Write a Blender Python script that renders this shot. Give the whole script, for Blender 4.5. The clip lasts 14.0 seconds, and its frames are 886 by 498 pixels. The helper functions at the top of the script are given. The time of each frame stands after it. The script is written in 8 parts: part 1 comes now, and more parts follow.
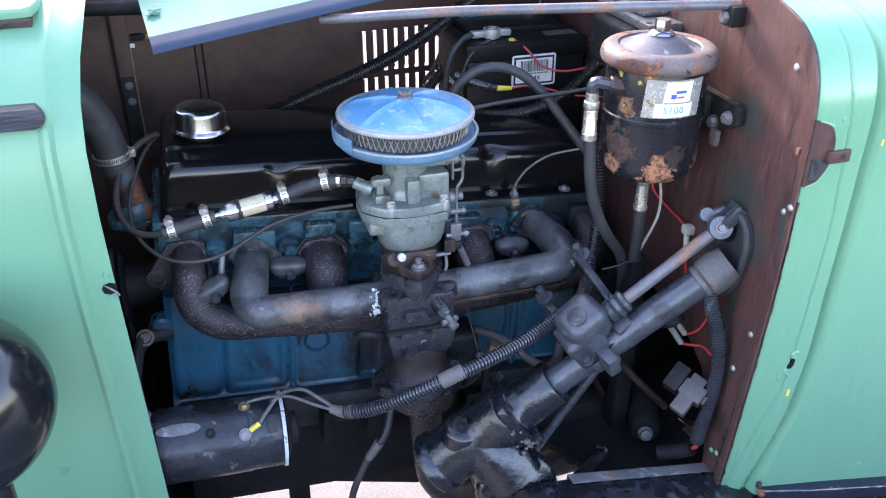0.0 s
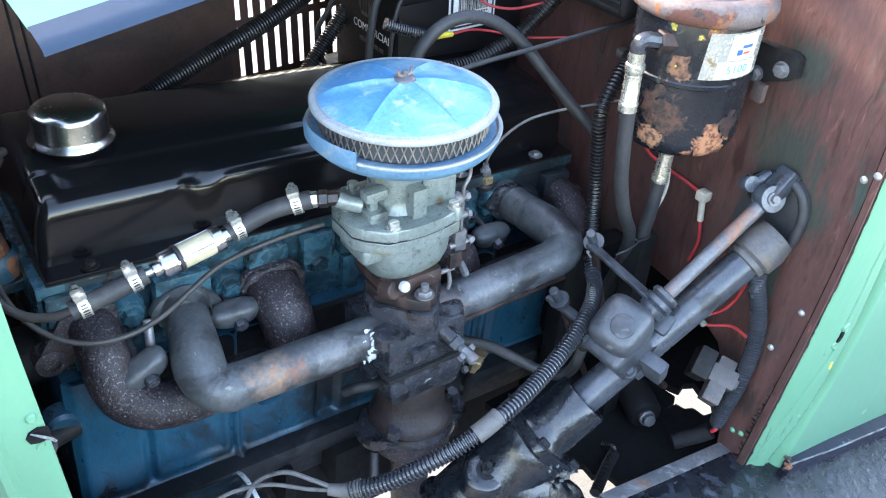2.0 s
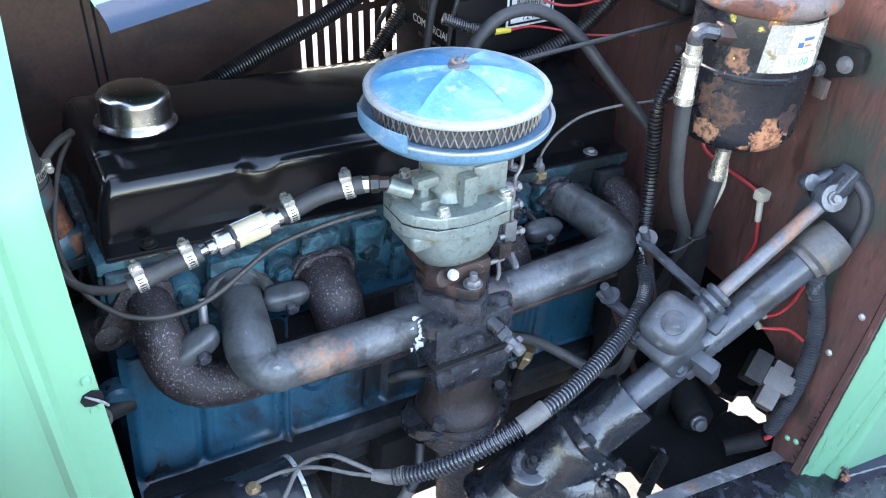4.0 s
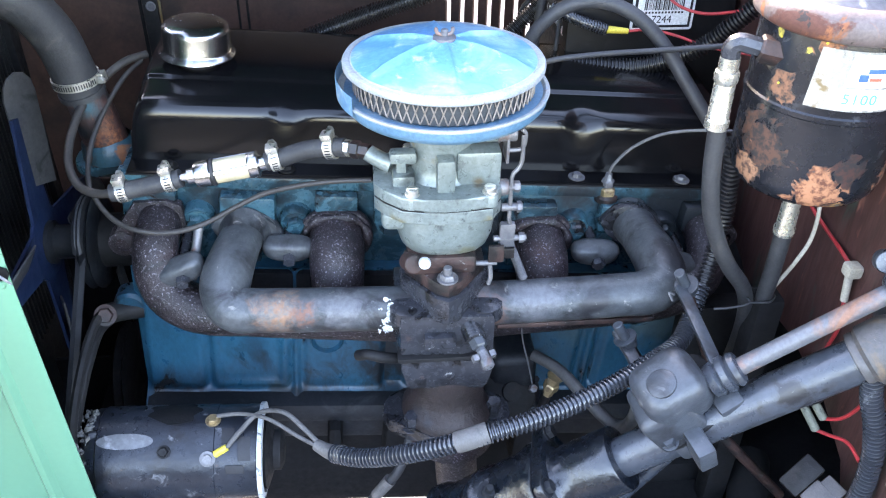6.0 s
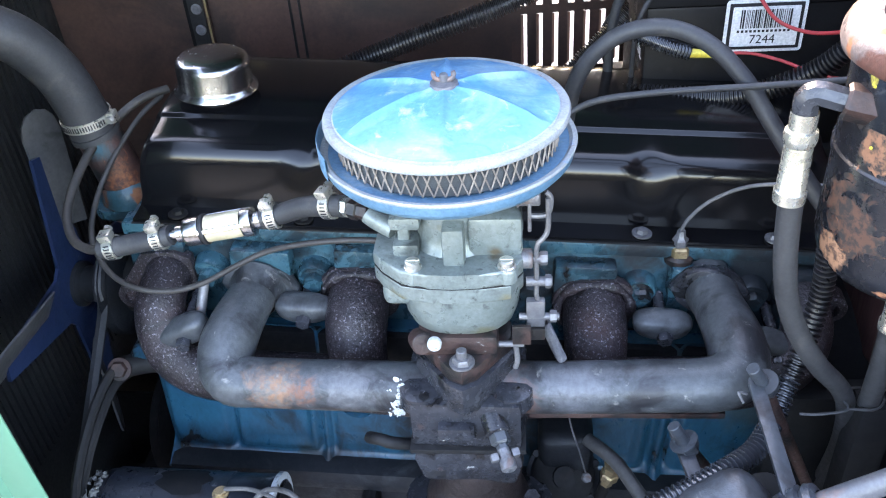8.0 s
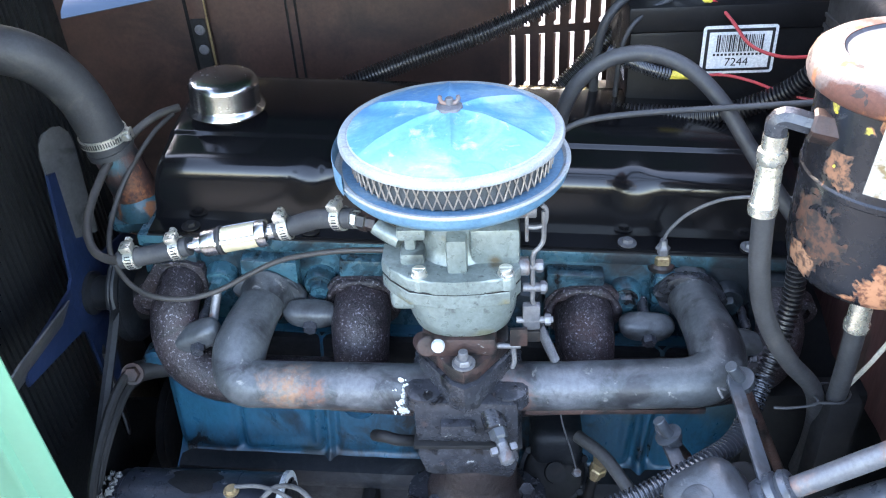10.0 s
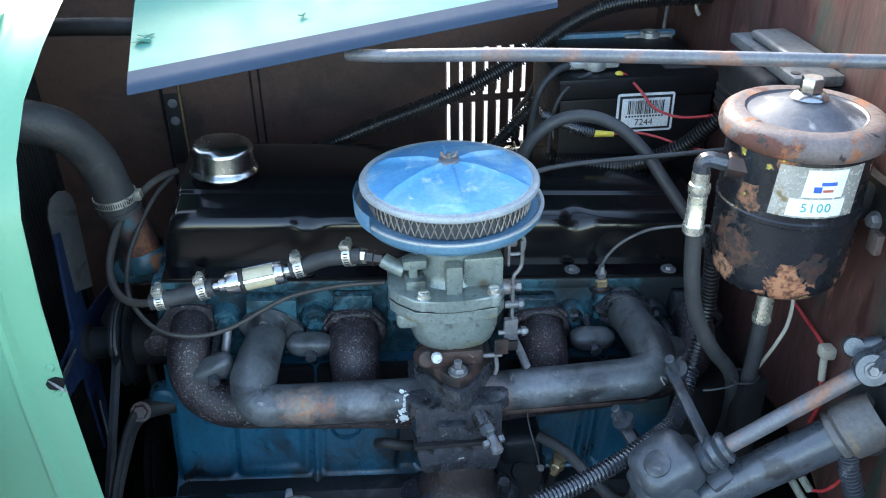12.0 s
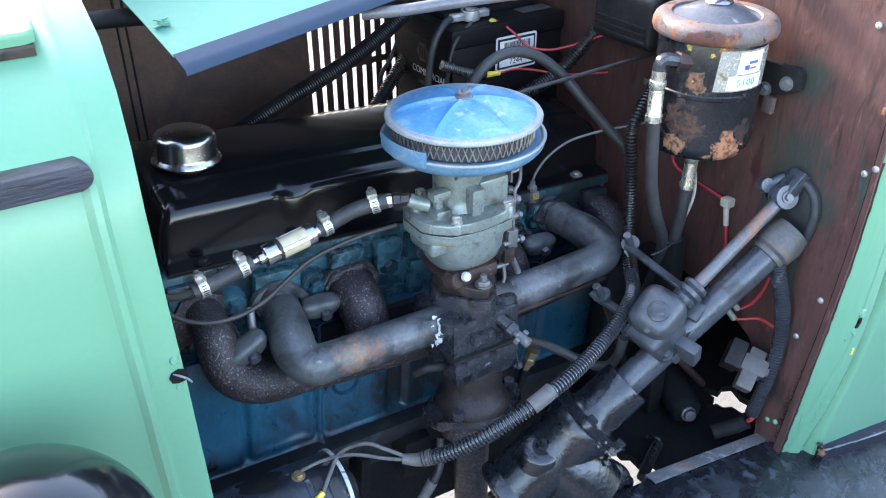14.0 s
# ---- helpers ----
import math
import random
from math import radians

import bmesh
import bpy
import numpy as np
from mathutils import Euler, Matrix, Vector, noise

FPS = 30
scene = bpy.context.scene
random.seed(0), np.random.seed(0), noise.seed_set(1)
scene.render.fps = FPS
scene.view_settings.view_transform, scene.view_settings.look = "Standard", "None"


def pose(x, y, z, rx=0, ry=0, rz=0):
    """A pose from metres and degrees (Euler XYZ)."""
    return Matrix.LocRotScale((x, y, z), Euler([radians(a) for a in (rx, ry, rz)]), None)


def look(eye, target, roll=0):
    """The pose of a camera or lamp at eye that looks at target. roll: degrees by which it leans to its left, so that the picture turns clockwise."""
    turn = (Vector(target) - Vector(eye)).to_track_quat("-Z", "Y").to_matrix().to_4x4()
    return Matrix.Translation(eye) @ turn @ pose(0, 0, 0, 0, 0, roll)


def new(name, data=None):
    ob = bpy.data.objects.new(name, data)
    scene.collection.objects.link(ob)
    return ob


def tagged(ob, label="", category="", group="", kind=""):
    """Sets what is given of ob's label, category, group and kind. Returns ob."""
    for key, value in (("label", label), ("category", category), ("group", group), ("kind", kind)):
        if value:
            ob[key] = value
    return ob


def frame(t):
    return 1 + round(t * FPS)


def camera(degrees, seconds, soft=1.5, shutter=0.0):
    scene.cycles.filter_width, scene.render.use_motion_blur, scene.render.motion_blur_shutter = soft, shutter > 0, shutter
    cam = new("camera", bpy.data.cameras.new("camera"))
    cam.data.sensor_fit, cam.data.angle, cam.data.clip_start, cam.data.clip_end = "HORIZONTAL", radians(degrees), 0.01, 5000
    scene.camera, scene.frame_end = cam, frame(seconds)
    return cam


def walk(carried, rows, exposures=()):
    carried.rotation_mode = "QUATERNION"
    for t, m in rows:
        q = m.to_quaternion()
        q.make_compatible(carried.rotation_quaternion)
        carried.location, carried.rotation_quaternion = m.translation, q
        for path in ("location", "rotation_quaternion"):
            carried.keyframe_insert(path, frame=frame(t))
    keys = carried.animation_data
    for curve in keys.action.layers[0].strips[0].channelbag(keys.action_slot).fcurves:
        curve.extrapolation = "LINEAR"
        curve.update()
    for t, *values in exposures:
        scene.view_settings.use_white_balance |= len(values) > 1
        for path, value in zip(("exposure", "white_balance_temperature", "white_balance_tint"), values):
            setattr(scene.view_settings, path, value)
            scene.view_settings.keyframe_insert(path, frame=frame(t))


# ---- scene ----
cam = camera(55.5, 14.0, soft=1.1)
METRES, EYE, TILT, LEAN, TURN = 2.0, 1.45, -29.588, 0.0, -16.765
ROWS = [
    (0.0, 0.0, 0.0, 0.0, 0.0, 0.0, -0.0),
    (0.5, -0.0318, 0.0238, 0.0073, -1.98, -0.07, 1.07),
    (1.0, -0.0642, 0.1015, 0.043, -5.23, -2.57, 3.67),
    (1.5, -0.0965, 0.1541, 0.0688, -12.51, -6.23, 6.55),
    (2.0, -0.1298, 0.159, 0.0733, -16.93, -7.91, 6.33),
    (2.5, -0.133, 0.1646, 0.074, -17.62, -8.01, 5.44),
    (3.0, -0.1413, 0.1584, 0.0711, -16.36, -8.31, 5.86),
    (3.5, -0.1407, 0.1544, 0.0664, -15.38, -7.5, 6.3),
    (6.0, 0.0444, 0.1776, 0.0471, 9.6, -6.12, -6.4),
    (6.5, 0.0863, 0.1793, 0.0519, 14.35, -5.7, -7.0),
    (7.0, 0.1077, 0.2345, 0.0695, 17.9, -7.01, -5.78),
    (7.5, 0.099, 0.2498, 0.0769, 19.43, -8.16, -6.0),
    (8.0, 0.0841, 0.2612, 0.083, 20.01, -7.88, -6.72),
    (10.5, 0.0845, 0.2026, 0.0876, 17.42, -6.43, -6.86),
    (11.0, 0.0858, 0.1567, 0.0951, 16.03, -3.75, -6.96),
    (11.5, 0.0751, 0.1475, 0.0864, 13.78, -2.26, -6.11),
    (12.0, 0.0453, 0.1345, 0.0674, 9.53, -1.62, -4.6),
    (12.5, -0.0226, 0.1611, 0.0587, 2.22, -1.4, -0.66),
    (13.0, -0.0934, 0.1414, 0.0514, -6.39, -2.89, 3.68),
    (13.5, -0.1442, 0.1056, 0.0425, -12.84, -3.75, 6.67),
    (14.0, -0.1639, 0.0864, 0.0359, -14.0, -2.51, 7.95),
]
EXPOSURES = [(0.0, 3.34, 7150, 24), (1.0, 3.52, 7150, 20), (1.5, 3.91, 7550, 13), (3.5, 3.96, 7550, 14), (6.0, 4.22, 7750, 19), (7.0, 4.07, 7750, 17), (8.2, 4.13, 7750, 19), (10.3, 4.18, 7550, 16), (11.0, 3.28, 7000, 14), (11.5, 3.10, 6900, 2), (12.0, 3.22, 7000, 6), (12.5, 3.61, 7150, 10), (13.0, 3.76, 7150, 15), (13.5, 3.73, 7150, 14), (14.0, 3.51, 7150, 14)]
walk(cam, [(t, pose(-0.2596, -1.0352, EYE, TILT, LEAN, TURN) @ pose(METRES * x, METRES * y, METRES * z, 90 + pitch, roll, yaw)) for t, x, y, z, yaw, pitch, roll in ROWS], EXPOSURES)

# ---- light ----
world = bpy.data.worlds.new("world")
scene.world = world
world.use_nodes = True
wn = world.node_tree
sky = wn.nodes.new("ShaderNodeTexSky")
sky.sky_type, sky.sun_disc = "NISHITA", False
sky.sun_elevation, sky.sun_rotation = radians(31.5), radians(-15)
sky.air_density, sky.dust_density, sky.ozone_density = 1.0, 1.3, 1.0
wn.links.new(sky.outputs[0], wn.nodes["Background"].inputs[0])
wn.nodes["Background"].inputs[1].default_value = 0.15
sun = new("sun", bpy.data.lights.new("sun", "SUN"))
sun.data.energy, sun.data.angle, sun.data.color = 0.9, radians(10), (1.0, 0.97, 0.92)
# the sun stands beyond the far side of the truck, so that the near side is in open shade
SUN_FROM = Vector((-0.22, 0.82, 0.52))
sun.matrix_world = look(SUN_FROM * 20, (0, 0, 0))

# ---- materials ----


def shade(name, a, b, scale=40.0, rough=(0.4, 0.6), metal=0.0, patches=(), bump=(0.15, 120.0), coat=0.0, stretch=(1, 1, 1), spec=0.5, speckle=0.35, spots=(), edge=0.8):
    """A surface of two mottled tones, with patches (colour, scale, low, high, roughness, metal) laid over it, and fine relief."""
    m = bpy.data.materials.new(name)
    m.use_nodes = True
    nt = m.node_tree
    N, L = nt.nodes, nt.links
    bs = N["Principled BSDF"]
    co = N.new("ShaderNodeTexCoord")
    info = N.new("ShaderNodeObjectInfo")
    shift = N.new("ShaderNodeVectorMath")
    shift.operation = "ADD"
    mp = N.new("ShaderNodeMapping")
    mp.inputs["Scale"].default_value = stretch
    L.new(co.outputs["Object"], mp.inputs[0])
    L.new(mp.outputs[0], shift.inputs[0])
    L.new(info.outputs["Random"], shift.inputs[1])

    def tex(sc, detail=5.0, dist=0.0):
        n = N.new("ShaderNodeTexNoise")
        n.inputs["Scale"].default_value, n.inputs["Detail"].default_value, n.inputs["Distortion"].default_value = sc, detail, dist
        n.inputs["Roughness"].default_value = 0.62
        L.new(shift.outputs[0], n.inputs["Vector"])
        return n

    def mixed(fac, c0, c1):
        x = N.new("ShaderNodeMix")
        x.data_type = "RGBA"
        L.new(fac, x.inputs[0])
        for s, c in ((6, c0), (7, c1)):
            if isinstance(c, tuple):
                x.inputs[s].default_value = (*c, 1)
            else:
                L.new(c, x.inputs[s])
        return x.outputs[2]

    def number(fac, v0, v1):
        x = N.new("ShaderNodeMix")
        L.new(fac, x.inputs[0])
        for s, v in ((2, v0), (3, v1)):
            if isinstance(v, float):
                x.inputs[s].default_value = v
            else:
                L.new(v, x.inputs[s])
        return x.outputs[0]

    def step(out, lo, hi):
        r = N.new("ShaderNodeMapRange")
        r.inputs[1].default_value, r.inputs[2].default_value = lo, hi
        L.new(out, r.inputs[0])
        return r.outputs[0]

    big, fine = tex(scale), tex(scale * 6.0)
    f = step(big.outputs[0], 0.33, 0.67)
    col = mixed(f, a, b)
    ro = number(step(fine.outputs[0], 0.3, 0.7), float(rough[0]), float(rough[1]))
    me = float(metal)
    hgt = tex(bump[1])
    height = hgt.outputs[0]
    for pc, ps, lo, hi, pr, pm in patches:
        pt = tex(ps, 8.0, 0.6)
        k = step(pt.outputs[0], lo, hi)
        col = mixed(k, col, pc)
        ro = number(k, ro, float(pr))
        me = number(k, me, float(pm))
    # single spots: (centre, reach, colour, roughness), with ragged outlines
    for centre, reach, pc, pr, *inner in spots:
        if inner:
            pc = mixed(step(tex(150.0, 10.0, 0.2).outputs[0], 0.44, 0.58), pc, inner[0])
        far = N.new("ShaderNodeVectorMath")
        far.operation = "DISTANCE"
        far.inputs[1].default_value = centre
        L.new(co.outputs["Object"], far.inputs[0])
        rag = tex(60.0, 10.0, 0.8)
        wob = N.new("ShaderNodeMath")
        wob.operation = "MULTIPLY_ADD"
        L.new(rag.outputs[0], wob.inputs[0])
        wob.inputs[1].default_value = reach * 2.6
        L.new(far.outputs["Value"], wob.inputs[2])
        k = step(wob.outputs[0], reach * (2.1 + edge / 2), reach * (2.1 - edge / 2))
        col = mixed(k, col, pc)
        ro = number(k, ro, float(pr))
    # fine speckle of dust and dirt
    dirt = N.new("ShaderNodeMix")
    dirt.data_type, dirt.blend_type = "RGBA", "MULTIPLY"
    dirt.inputs[0].default_value = speckle
    grain = tex(scale * 14.0 if scale > 12 else 180.0, 4.0)
    L.new(col, dirt.inputs[6])
    gv = number(step(grain.outputs[0], 0.35, 0.65), 0.45, 1.25)
    L.new(gv, dirt.inputs[7])
    L.new(dirt.outputs[2], bs.inputs["Base Color"])
    L.new(ro, bs.inputs["Roughness"])
    if isinstance(me, float):
        bs.inputs["Metallic"].default_value = me
    else:
        L.new(me, bs.inputs["Metallic"])
    bs.inputs["Specular IOR Level"].default_value = spec
    bs.inputs["Coat Weight"].default_value = coat
    bs.inputs["Coat Roughness"].default_value = 0.12
    bp = N.new("ShaderNodeBump")
    bp.inputs["Strength"].default_value, bp.inputs["Distance"].default_value = bump[0], 0.002
    L.new(height, bp.inputs["Height"])
    L.new(bp.outputs[0], bs.inputs["Normal"])
    return m


GREASE = (0.012, 0.012, 0.013)
M_GREEN = shade("mint_paint", (0.118, 0.282, 0.178), (0.124, 0.294, 0.186), 1.5, (0.27, 0.34), 0, (), (0.14, 7.0), coat=0.06, spec=0.35, speckle=0.04)
M_COWL = shade("streaked_mint_paint", (0.128, 0.322, 0.198), (0.140, 0.342, 0.212), 3.0, (0.20, 0.28), 0, [((0.20, 0.40, 0.26), 30, 0.70, 0.76, 0.35, 0)], (0.45, 34), coat=0.25, speckle=0.05, stretch=(1, 1, 0.14))
M_HOOD = shade("hood_paint", (0.062, 0.190, 0.146), (0.072, 0.208, 0.160), 4.0, (0.55, 0.65), 0, (), (0.06, 10.0), spec=0.12, speckle=0.05)
M_HOODEDGE = shade("hood_edge_primer", (0.026, 0.041, 0.066), (0.034, 0.050, 0.077), 6, (0.6, 0.72), 0, (), (0.04, 20), spec=0.05, speckle=0.05)
M_FIREWALL = shade("red_brown_primer", (0.060, 0.027, 0.024), (0.106, 0.048, 0.042), 9.0, (0.38, 0.6), 0, [((0.055, 0.05, 0.038), 9, 0.54, 0.68, 0.55, 0), ((0.030, 0.013, 0.011), 18, 0.54, 0.70, 0.5, 0), ((0.035, 0.055, 0.045), 14, 0.60, 0.68, 0.5, 0), ((0.20, 0.085, 0.065), 50, 0.62, 0.72, 0.6, 0), ((0.045, 0.016, 0.014), 34, 0.58, 0.66, 0.5, 0)], (0.25, 60), stretch=(1, 1.8, 0.34), spots=[((0.42, -0.165, 0.955), 0.050, (0.036, 0.040, 0.033), 0.5), ((0.42, -0.205, 0.90), 0.036, (0.034, 0.044, 0.036), 0.5), ((0.42, -0.155, 1.06), 0.035, (0.040, 0.046, 0.038), 0.5), ((0.42, -0.215, 0.60), 0.030, (0.028, 0.016, 0.013), 0.6)])
M_PANEL = shade("brown_panel", (0.053, 0.026, 0.0195), (0.083, 0.039, 0.029), 7, (0.45, 0.65), 0, [((0.022, 0.012, 0.010), 9, 0.50, 0.70, 0.6, 0)], (0.15, 40))
M_COVER = shade("black_enamel", (0.004, 0.004, 0.005), (0.006, 0.006, 0.007), 20, (0.15, 0.19), 0, [((0.05, 0.05, 0.05), 150, 0.72, 0.76, 0.5, 0)], (0.03, 30), spec=0.42, speckle=0.2)
# dark spots darken the head at its middle and towards the cab
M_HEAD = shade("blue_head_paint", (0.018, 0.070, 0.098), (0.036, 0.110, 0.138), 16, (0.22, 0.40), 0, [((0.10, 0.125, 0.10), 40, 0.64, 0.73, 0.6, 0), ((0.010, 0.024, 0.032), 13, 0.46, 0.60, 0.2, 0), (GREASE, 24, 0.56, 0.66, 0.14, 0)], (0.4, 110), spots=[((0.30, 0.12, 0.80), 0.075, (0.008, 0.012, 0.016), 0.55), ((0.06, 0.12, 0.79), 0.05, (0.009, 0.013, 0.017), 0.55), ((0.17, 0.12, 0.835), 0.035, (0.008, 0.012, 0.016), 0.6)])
# the dark spots darken the block's lower middle and bottom edge
M_BLOCK = shade("blue_block_paint", (0.007, 0.060, 0.104), (0.011, 0.085, 0.138), 9, (0.24, 0.42), 0, [((0.010, 0.034, 0.055), 10, 0.50, 0.66, 0.4, 0), (GREASE, 15, 0.55, 0.66, 0.25, 0), ((0.03, 0.09, 0.11), 50, 0.64, 0.74, 0.6, 0)], (0.35, 90), stretch=(1, 1, 0.6), spots=[((0.19, 0.09, 0.68), 0.060, (0.040, 0.078, 0.090), 0.6), ((0.30, 0.09, 0.65), 0.045, (0.034, 0.066, 0.078), 0.6), ((-0.20, 0.09, 0.56), 0.022, (0.016, 0.034, 0.042), 0.5), ((-0.05, 0.09, 0.60), 0.060, (0.008, 0.012, 0.016), 0.4), ((0.04, 0.09, 0.62), 0.080, (0.007, 0.011, 0.015), 0.5), ((0.0, 0.09, 0.70), 0.040, (0.008, 0.014, 0.020), 0.5), ((-0.16, 0.09, 0.535), 0.045, (0.008, 0.013, 0.018), 0.5), ((-0.30, 0.09, 0.535), 0.045, (0.008, 0.013, 0.018), 0.5)])
M_SHELF = shade("oily_cast_iron", (0.006, 0.0075, 0.010), (0.015, 0.017, 0.021), 18, (0.45, 0.7), 0, [(GREASE, 22, 0.5, 0.65, 0.4, 0), ((0.045, 0.049, 0.053), 14, 0.58, 0.72, 0.7, 0)], (0.4, 120), spec=0.35)
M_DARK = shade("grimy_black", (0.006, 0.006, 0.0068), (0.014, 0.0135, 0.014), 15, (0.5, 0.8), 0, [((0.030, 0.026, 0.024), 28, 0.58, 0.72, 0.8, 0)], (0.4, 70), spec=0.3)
M_INTAKE = shade("grey_cast_iron", (0.047, 0.052, 0.057), (0.092, 0.099, 0.104), 14, (0.32, 0.52), 0.15, [((0.022, 0.022, 0.025), 22, 0.47, 0.60, 0.40, 0.1), ((0.22, 0.21, 0.195), 60, 0.63, 0.71, 0.6, 0.0)], (0.40, 120), spots=[((-0.172, -0.030, 0.794), 0.026, (0.24, 0.13, 0.08), 0.55, (0.16, 0.13, 0.11)), ((-0.145, -0.032, 0.790), 0.016, (0.17, 0.08, 0.055), 0.6, (0.10, 0.09, 0.09)), ((-0.105, -0.028, 0.798), 0.026, (0.115, 0.115, 0.122), 0.45), ((0.10, -0.030, 0.800), 0.034, (0.110, 0.113, 0.124), 0.45), ((0.045, -0.03, 0.78), 0.025, (0.12, 0.055, 0.04), 0.6)])
M_HEAT = shade("greasy_grey_iron", (0.020, 0.021, 0.026), (0.046, 0.048, 0.056), 24, (0.14, 0.34), 0.1, [((0.008, 0.008, 0.009), 30, 0.50, 0.62, 0.15, 0), ((0.09, 0.045, 0.035), 36, 0.64, 0.76, 0.8, 0), ((0.32, 0.32, 0.31), 110, 0.68, 0.71, 0.6, 0)], (0.6, 80))
M_EXH = shade("scaled_exhaust_iron", (0.010, 0.007, 0.009), (0.022, 0.014, 0.017), 20, (0.34, 0.6), 0, [((0.036, 0.016, 0.015), 12, 0.54, 0.68, 0.7, 0), ((0.005, 0.004, 0.005), 34, 0.52, 0.62, 0.3, 0), ((0.20, 0.18, 0.205), 400, 0.565, 0.66, 0.5, 0)], (1.0, 240))
M_RUSTY = shade("rusty_iron", (0.036, 0.018, 0.016), (0.066, 0.035, 0.029), 26, (0.45, 0.72), 0.1, [((0.012, 0.011, 0.011), 28, 0.46, 0.58, 0.35, 0), ((0.20, 0.19, 0.18), 110, 0.66, 0.70, 0.6, 0)], (0.5, 140))
M_OUTLET = shade("burnt_outlet_iron", (0.013, 0.009, 0.009), (0.030, 0.018, 0.017), 20, (0.4, 0.65), 0.1, [((0.018, 0.020, 0.026), 14, 0.50, 0.62, 0.45, 0.1), ((0.12, 0.11, 0.13), 420, 0.66, 0.72, 0.5, 0)], (0.8, 180))
M_SEAL = shade("rust_orange_seal", (0.20, 0.085, 0.05), (0.30, 0.13, 0.075), 40, (0.6, 0.8), 0, [((0.05, 0.03, 0.025), 50, 0.58, 0.66, 0.7, 0)], (0.4, 140))
M_ZINC = shade("aged_zinc_casting", (0.160, 0.192, 0.182), (0.235, 0.272, 0.258), 18, (0.24, 0.40), 0.3, [((0.09, 0.105, 0.10), 26, 0.56, 0.72, 0.45, 0.1), ((0.20, 0.165, 0.085), 22, 0.62, 0.74, 0.5, 0.1), ((0.025, 0.03, 0.03), 60, 0.60, 0.72, 0.5, 0)], (0.25, 130), spots=[((-0.050, -0.038, 0.900), 0.011, (0.20, 0.165, 0.06), 0.5, (0.10, 0.085, 0.04)), ((0.020, -0.040, 0.858), 0.014, (0.17, 0.16, 0.09), 0.5), ((0.045, -0.048, 0.905), 0.008, (0.19, 0.15, 0.06), 0.5), ((-0.030, -0.018, 0.945), 0.012, (0.06, 0.07, 0.065), 0.5), ((0.034, -0.022, 0.938), 0.006, (0.14, 0.11, 0.07), 0.5)])
M_LID = shade("faded_blue_lid", (0.055, 0.22, 0.42), (0.09, 0.28, 0.46), 16, (0.38, 0.52), 0.1, [((0.22, 0.38, 0.47), 20, 0.48, 0.68, 0.5, 0.1), ((0.30, 0.40, 0.44), 60, 0.58, 0.70, 0.5, 0.1), ((0.04, 0.20, 0.34), 34, 0.60, 0.70, 0.4, 0.1), ((0.22, 0.10, 0.05), 55, 0.70, 0.73, 0.8, 0)], (0.25, 80), coat=0.2, spec=0.4, speckle=0.25)
M_LIDRIM = shade("worn_grey_rim", (0.24, 0.265, 0.275), (0.34, 0.36, 0.365), 40, (0.4, 0.6), 0.2, [((0.20, 0.12, 0.08), 60, 0.64, 0.72, 0.8, 0), ((0.10, 0.25, 0.45), 30, 0.6, 0.7, 0.5, 0)], (0.2, 150))
M_PAN = shade("blue_pan_paint", (0.070, 0.175, 0.28), (0.11, 0.225, 0.325), 22, (0.38, 0.55), 0.05, [((0.24, 0.29, 0.31), 34, 0.56, 0.72, 0.6, 0), ((0.16, 0.08, 0.05), 60, 0.68, 0.72, 0.8, 0)], (0.25, 110))
M_MESH = shade("filter_wire_mesh", (0.17, 0.145, 0.13), (0.30, 0.26, 0.23), 90, (0.5, 0.7), 0.5)
M_PAPER = shade("sooty_filter_paper", (0.035, 0.04, 0.045), (0.06, 0.068, 0.075), 60, (0.8, 0.95))
M_CAN = shade("rusted_black_canister", (0.007, 0.008, 0.011), (0.013, 0.014, 0.018), 14, (0.20, 0.32), 0, [((0.09, 0.032, 0.016), 20, 0.66, 0.675, 0.85, 0), ((0.30, 0.13, 0.065), 60, 0.70, 0.72, 0.9, 0), ((0.05, 0.052, 0.058), 40, 0.62, 0.74, 0.45, 0)], (0.16, 70), edge=0.12, speckle=0.15, spots=[((0.262, -0.098, 1.012), 0.032, (0.085, 0.038, 0.024), 0.8, (0.020, 0.017, 0.016)), ((0.258, -0.090, 0.985), 0.019, (0.30, 0.15, 0.085), 0.9, (0.06, 0.03, 0.02)), ((0.265, -0.105, 1.068), 0.018, (0.22, 0.10, 0.055), 0.9, (0.03, 0.022, 0.018)), ((0.310, -0.141, 0.982), 0.028, (0.34, 0.15, 0.08), 0.9, (0.10, 0.035, 0.02)), ((0.330, -0.143, 1.004), 0.018, (0.05, 0.018, 0.014), 0.8, (0.012, 0.011, 0.012)), ((0.275, -0.120, 0.958), 0.012, (0.30, 0.24, 0.07), 0.8, (0.10, 0.05, 0.02)), ((0.330, -0.135, 0.952), 0.022, (0.30, 0.18, 0.07), 0.8, (0.10, 0.04, 0.02)), ((0.285, -0.128, 1.122), 0.019, (0.30, 0.13, 0.06), 0.9, (0.08, 0.03, 0.02)), ((0.385, -0.118, 0.99), 0.022, (0.22, 0.08, 0.04), 0.9, (0.04, 0.02, 0.015)), ((0.276, -0.118, 1.104), 0.004, (0.50, 0.42, 0.06), 0.7, (0.12, 0.08, 0.03)), ((0.262, -0.092, 1.112), 0.005, (0.50, 0.42, 0.06), 0.7, (0.12, 0.08, 0.03))])
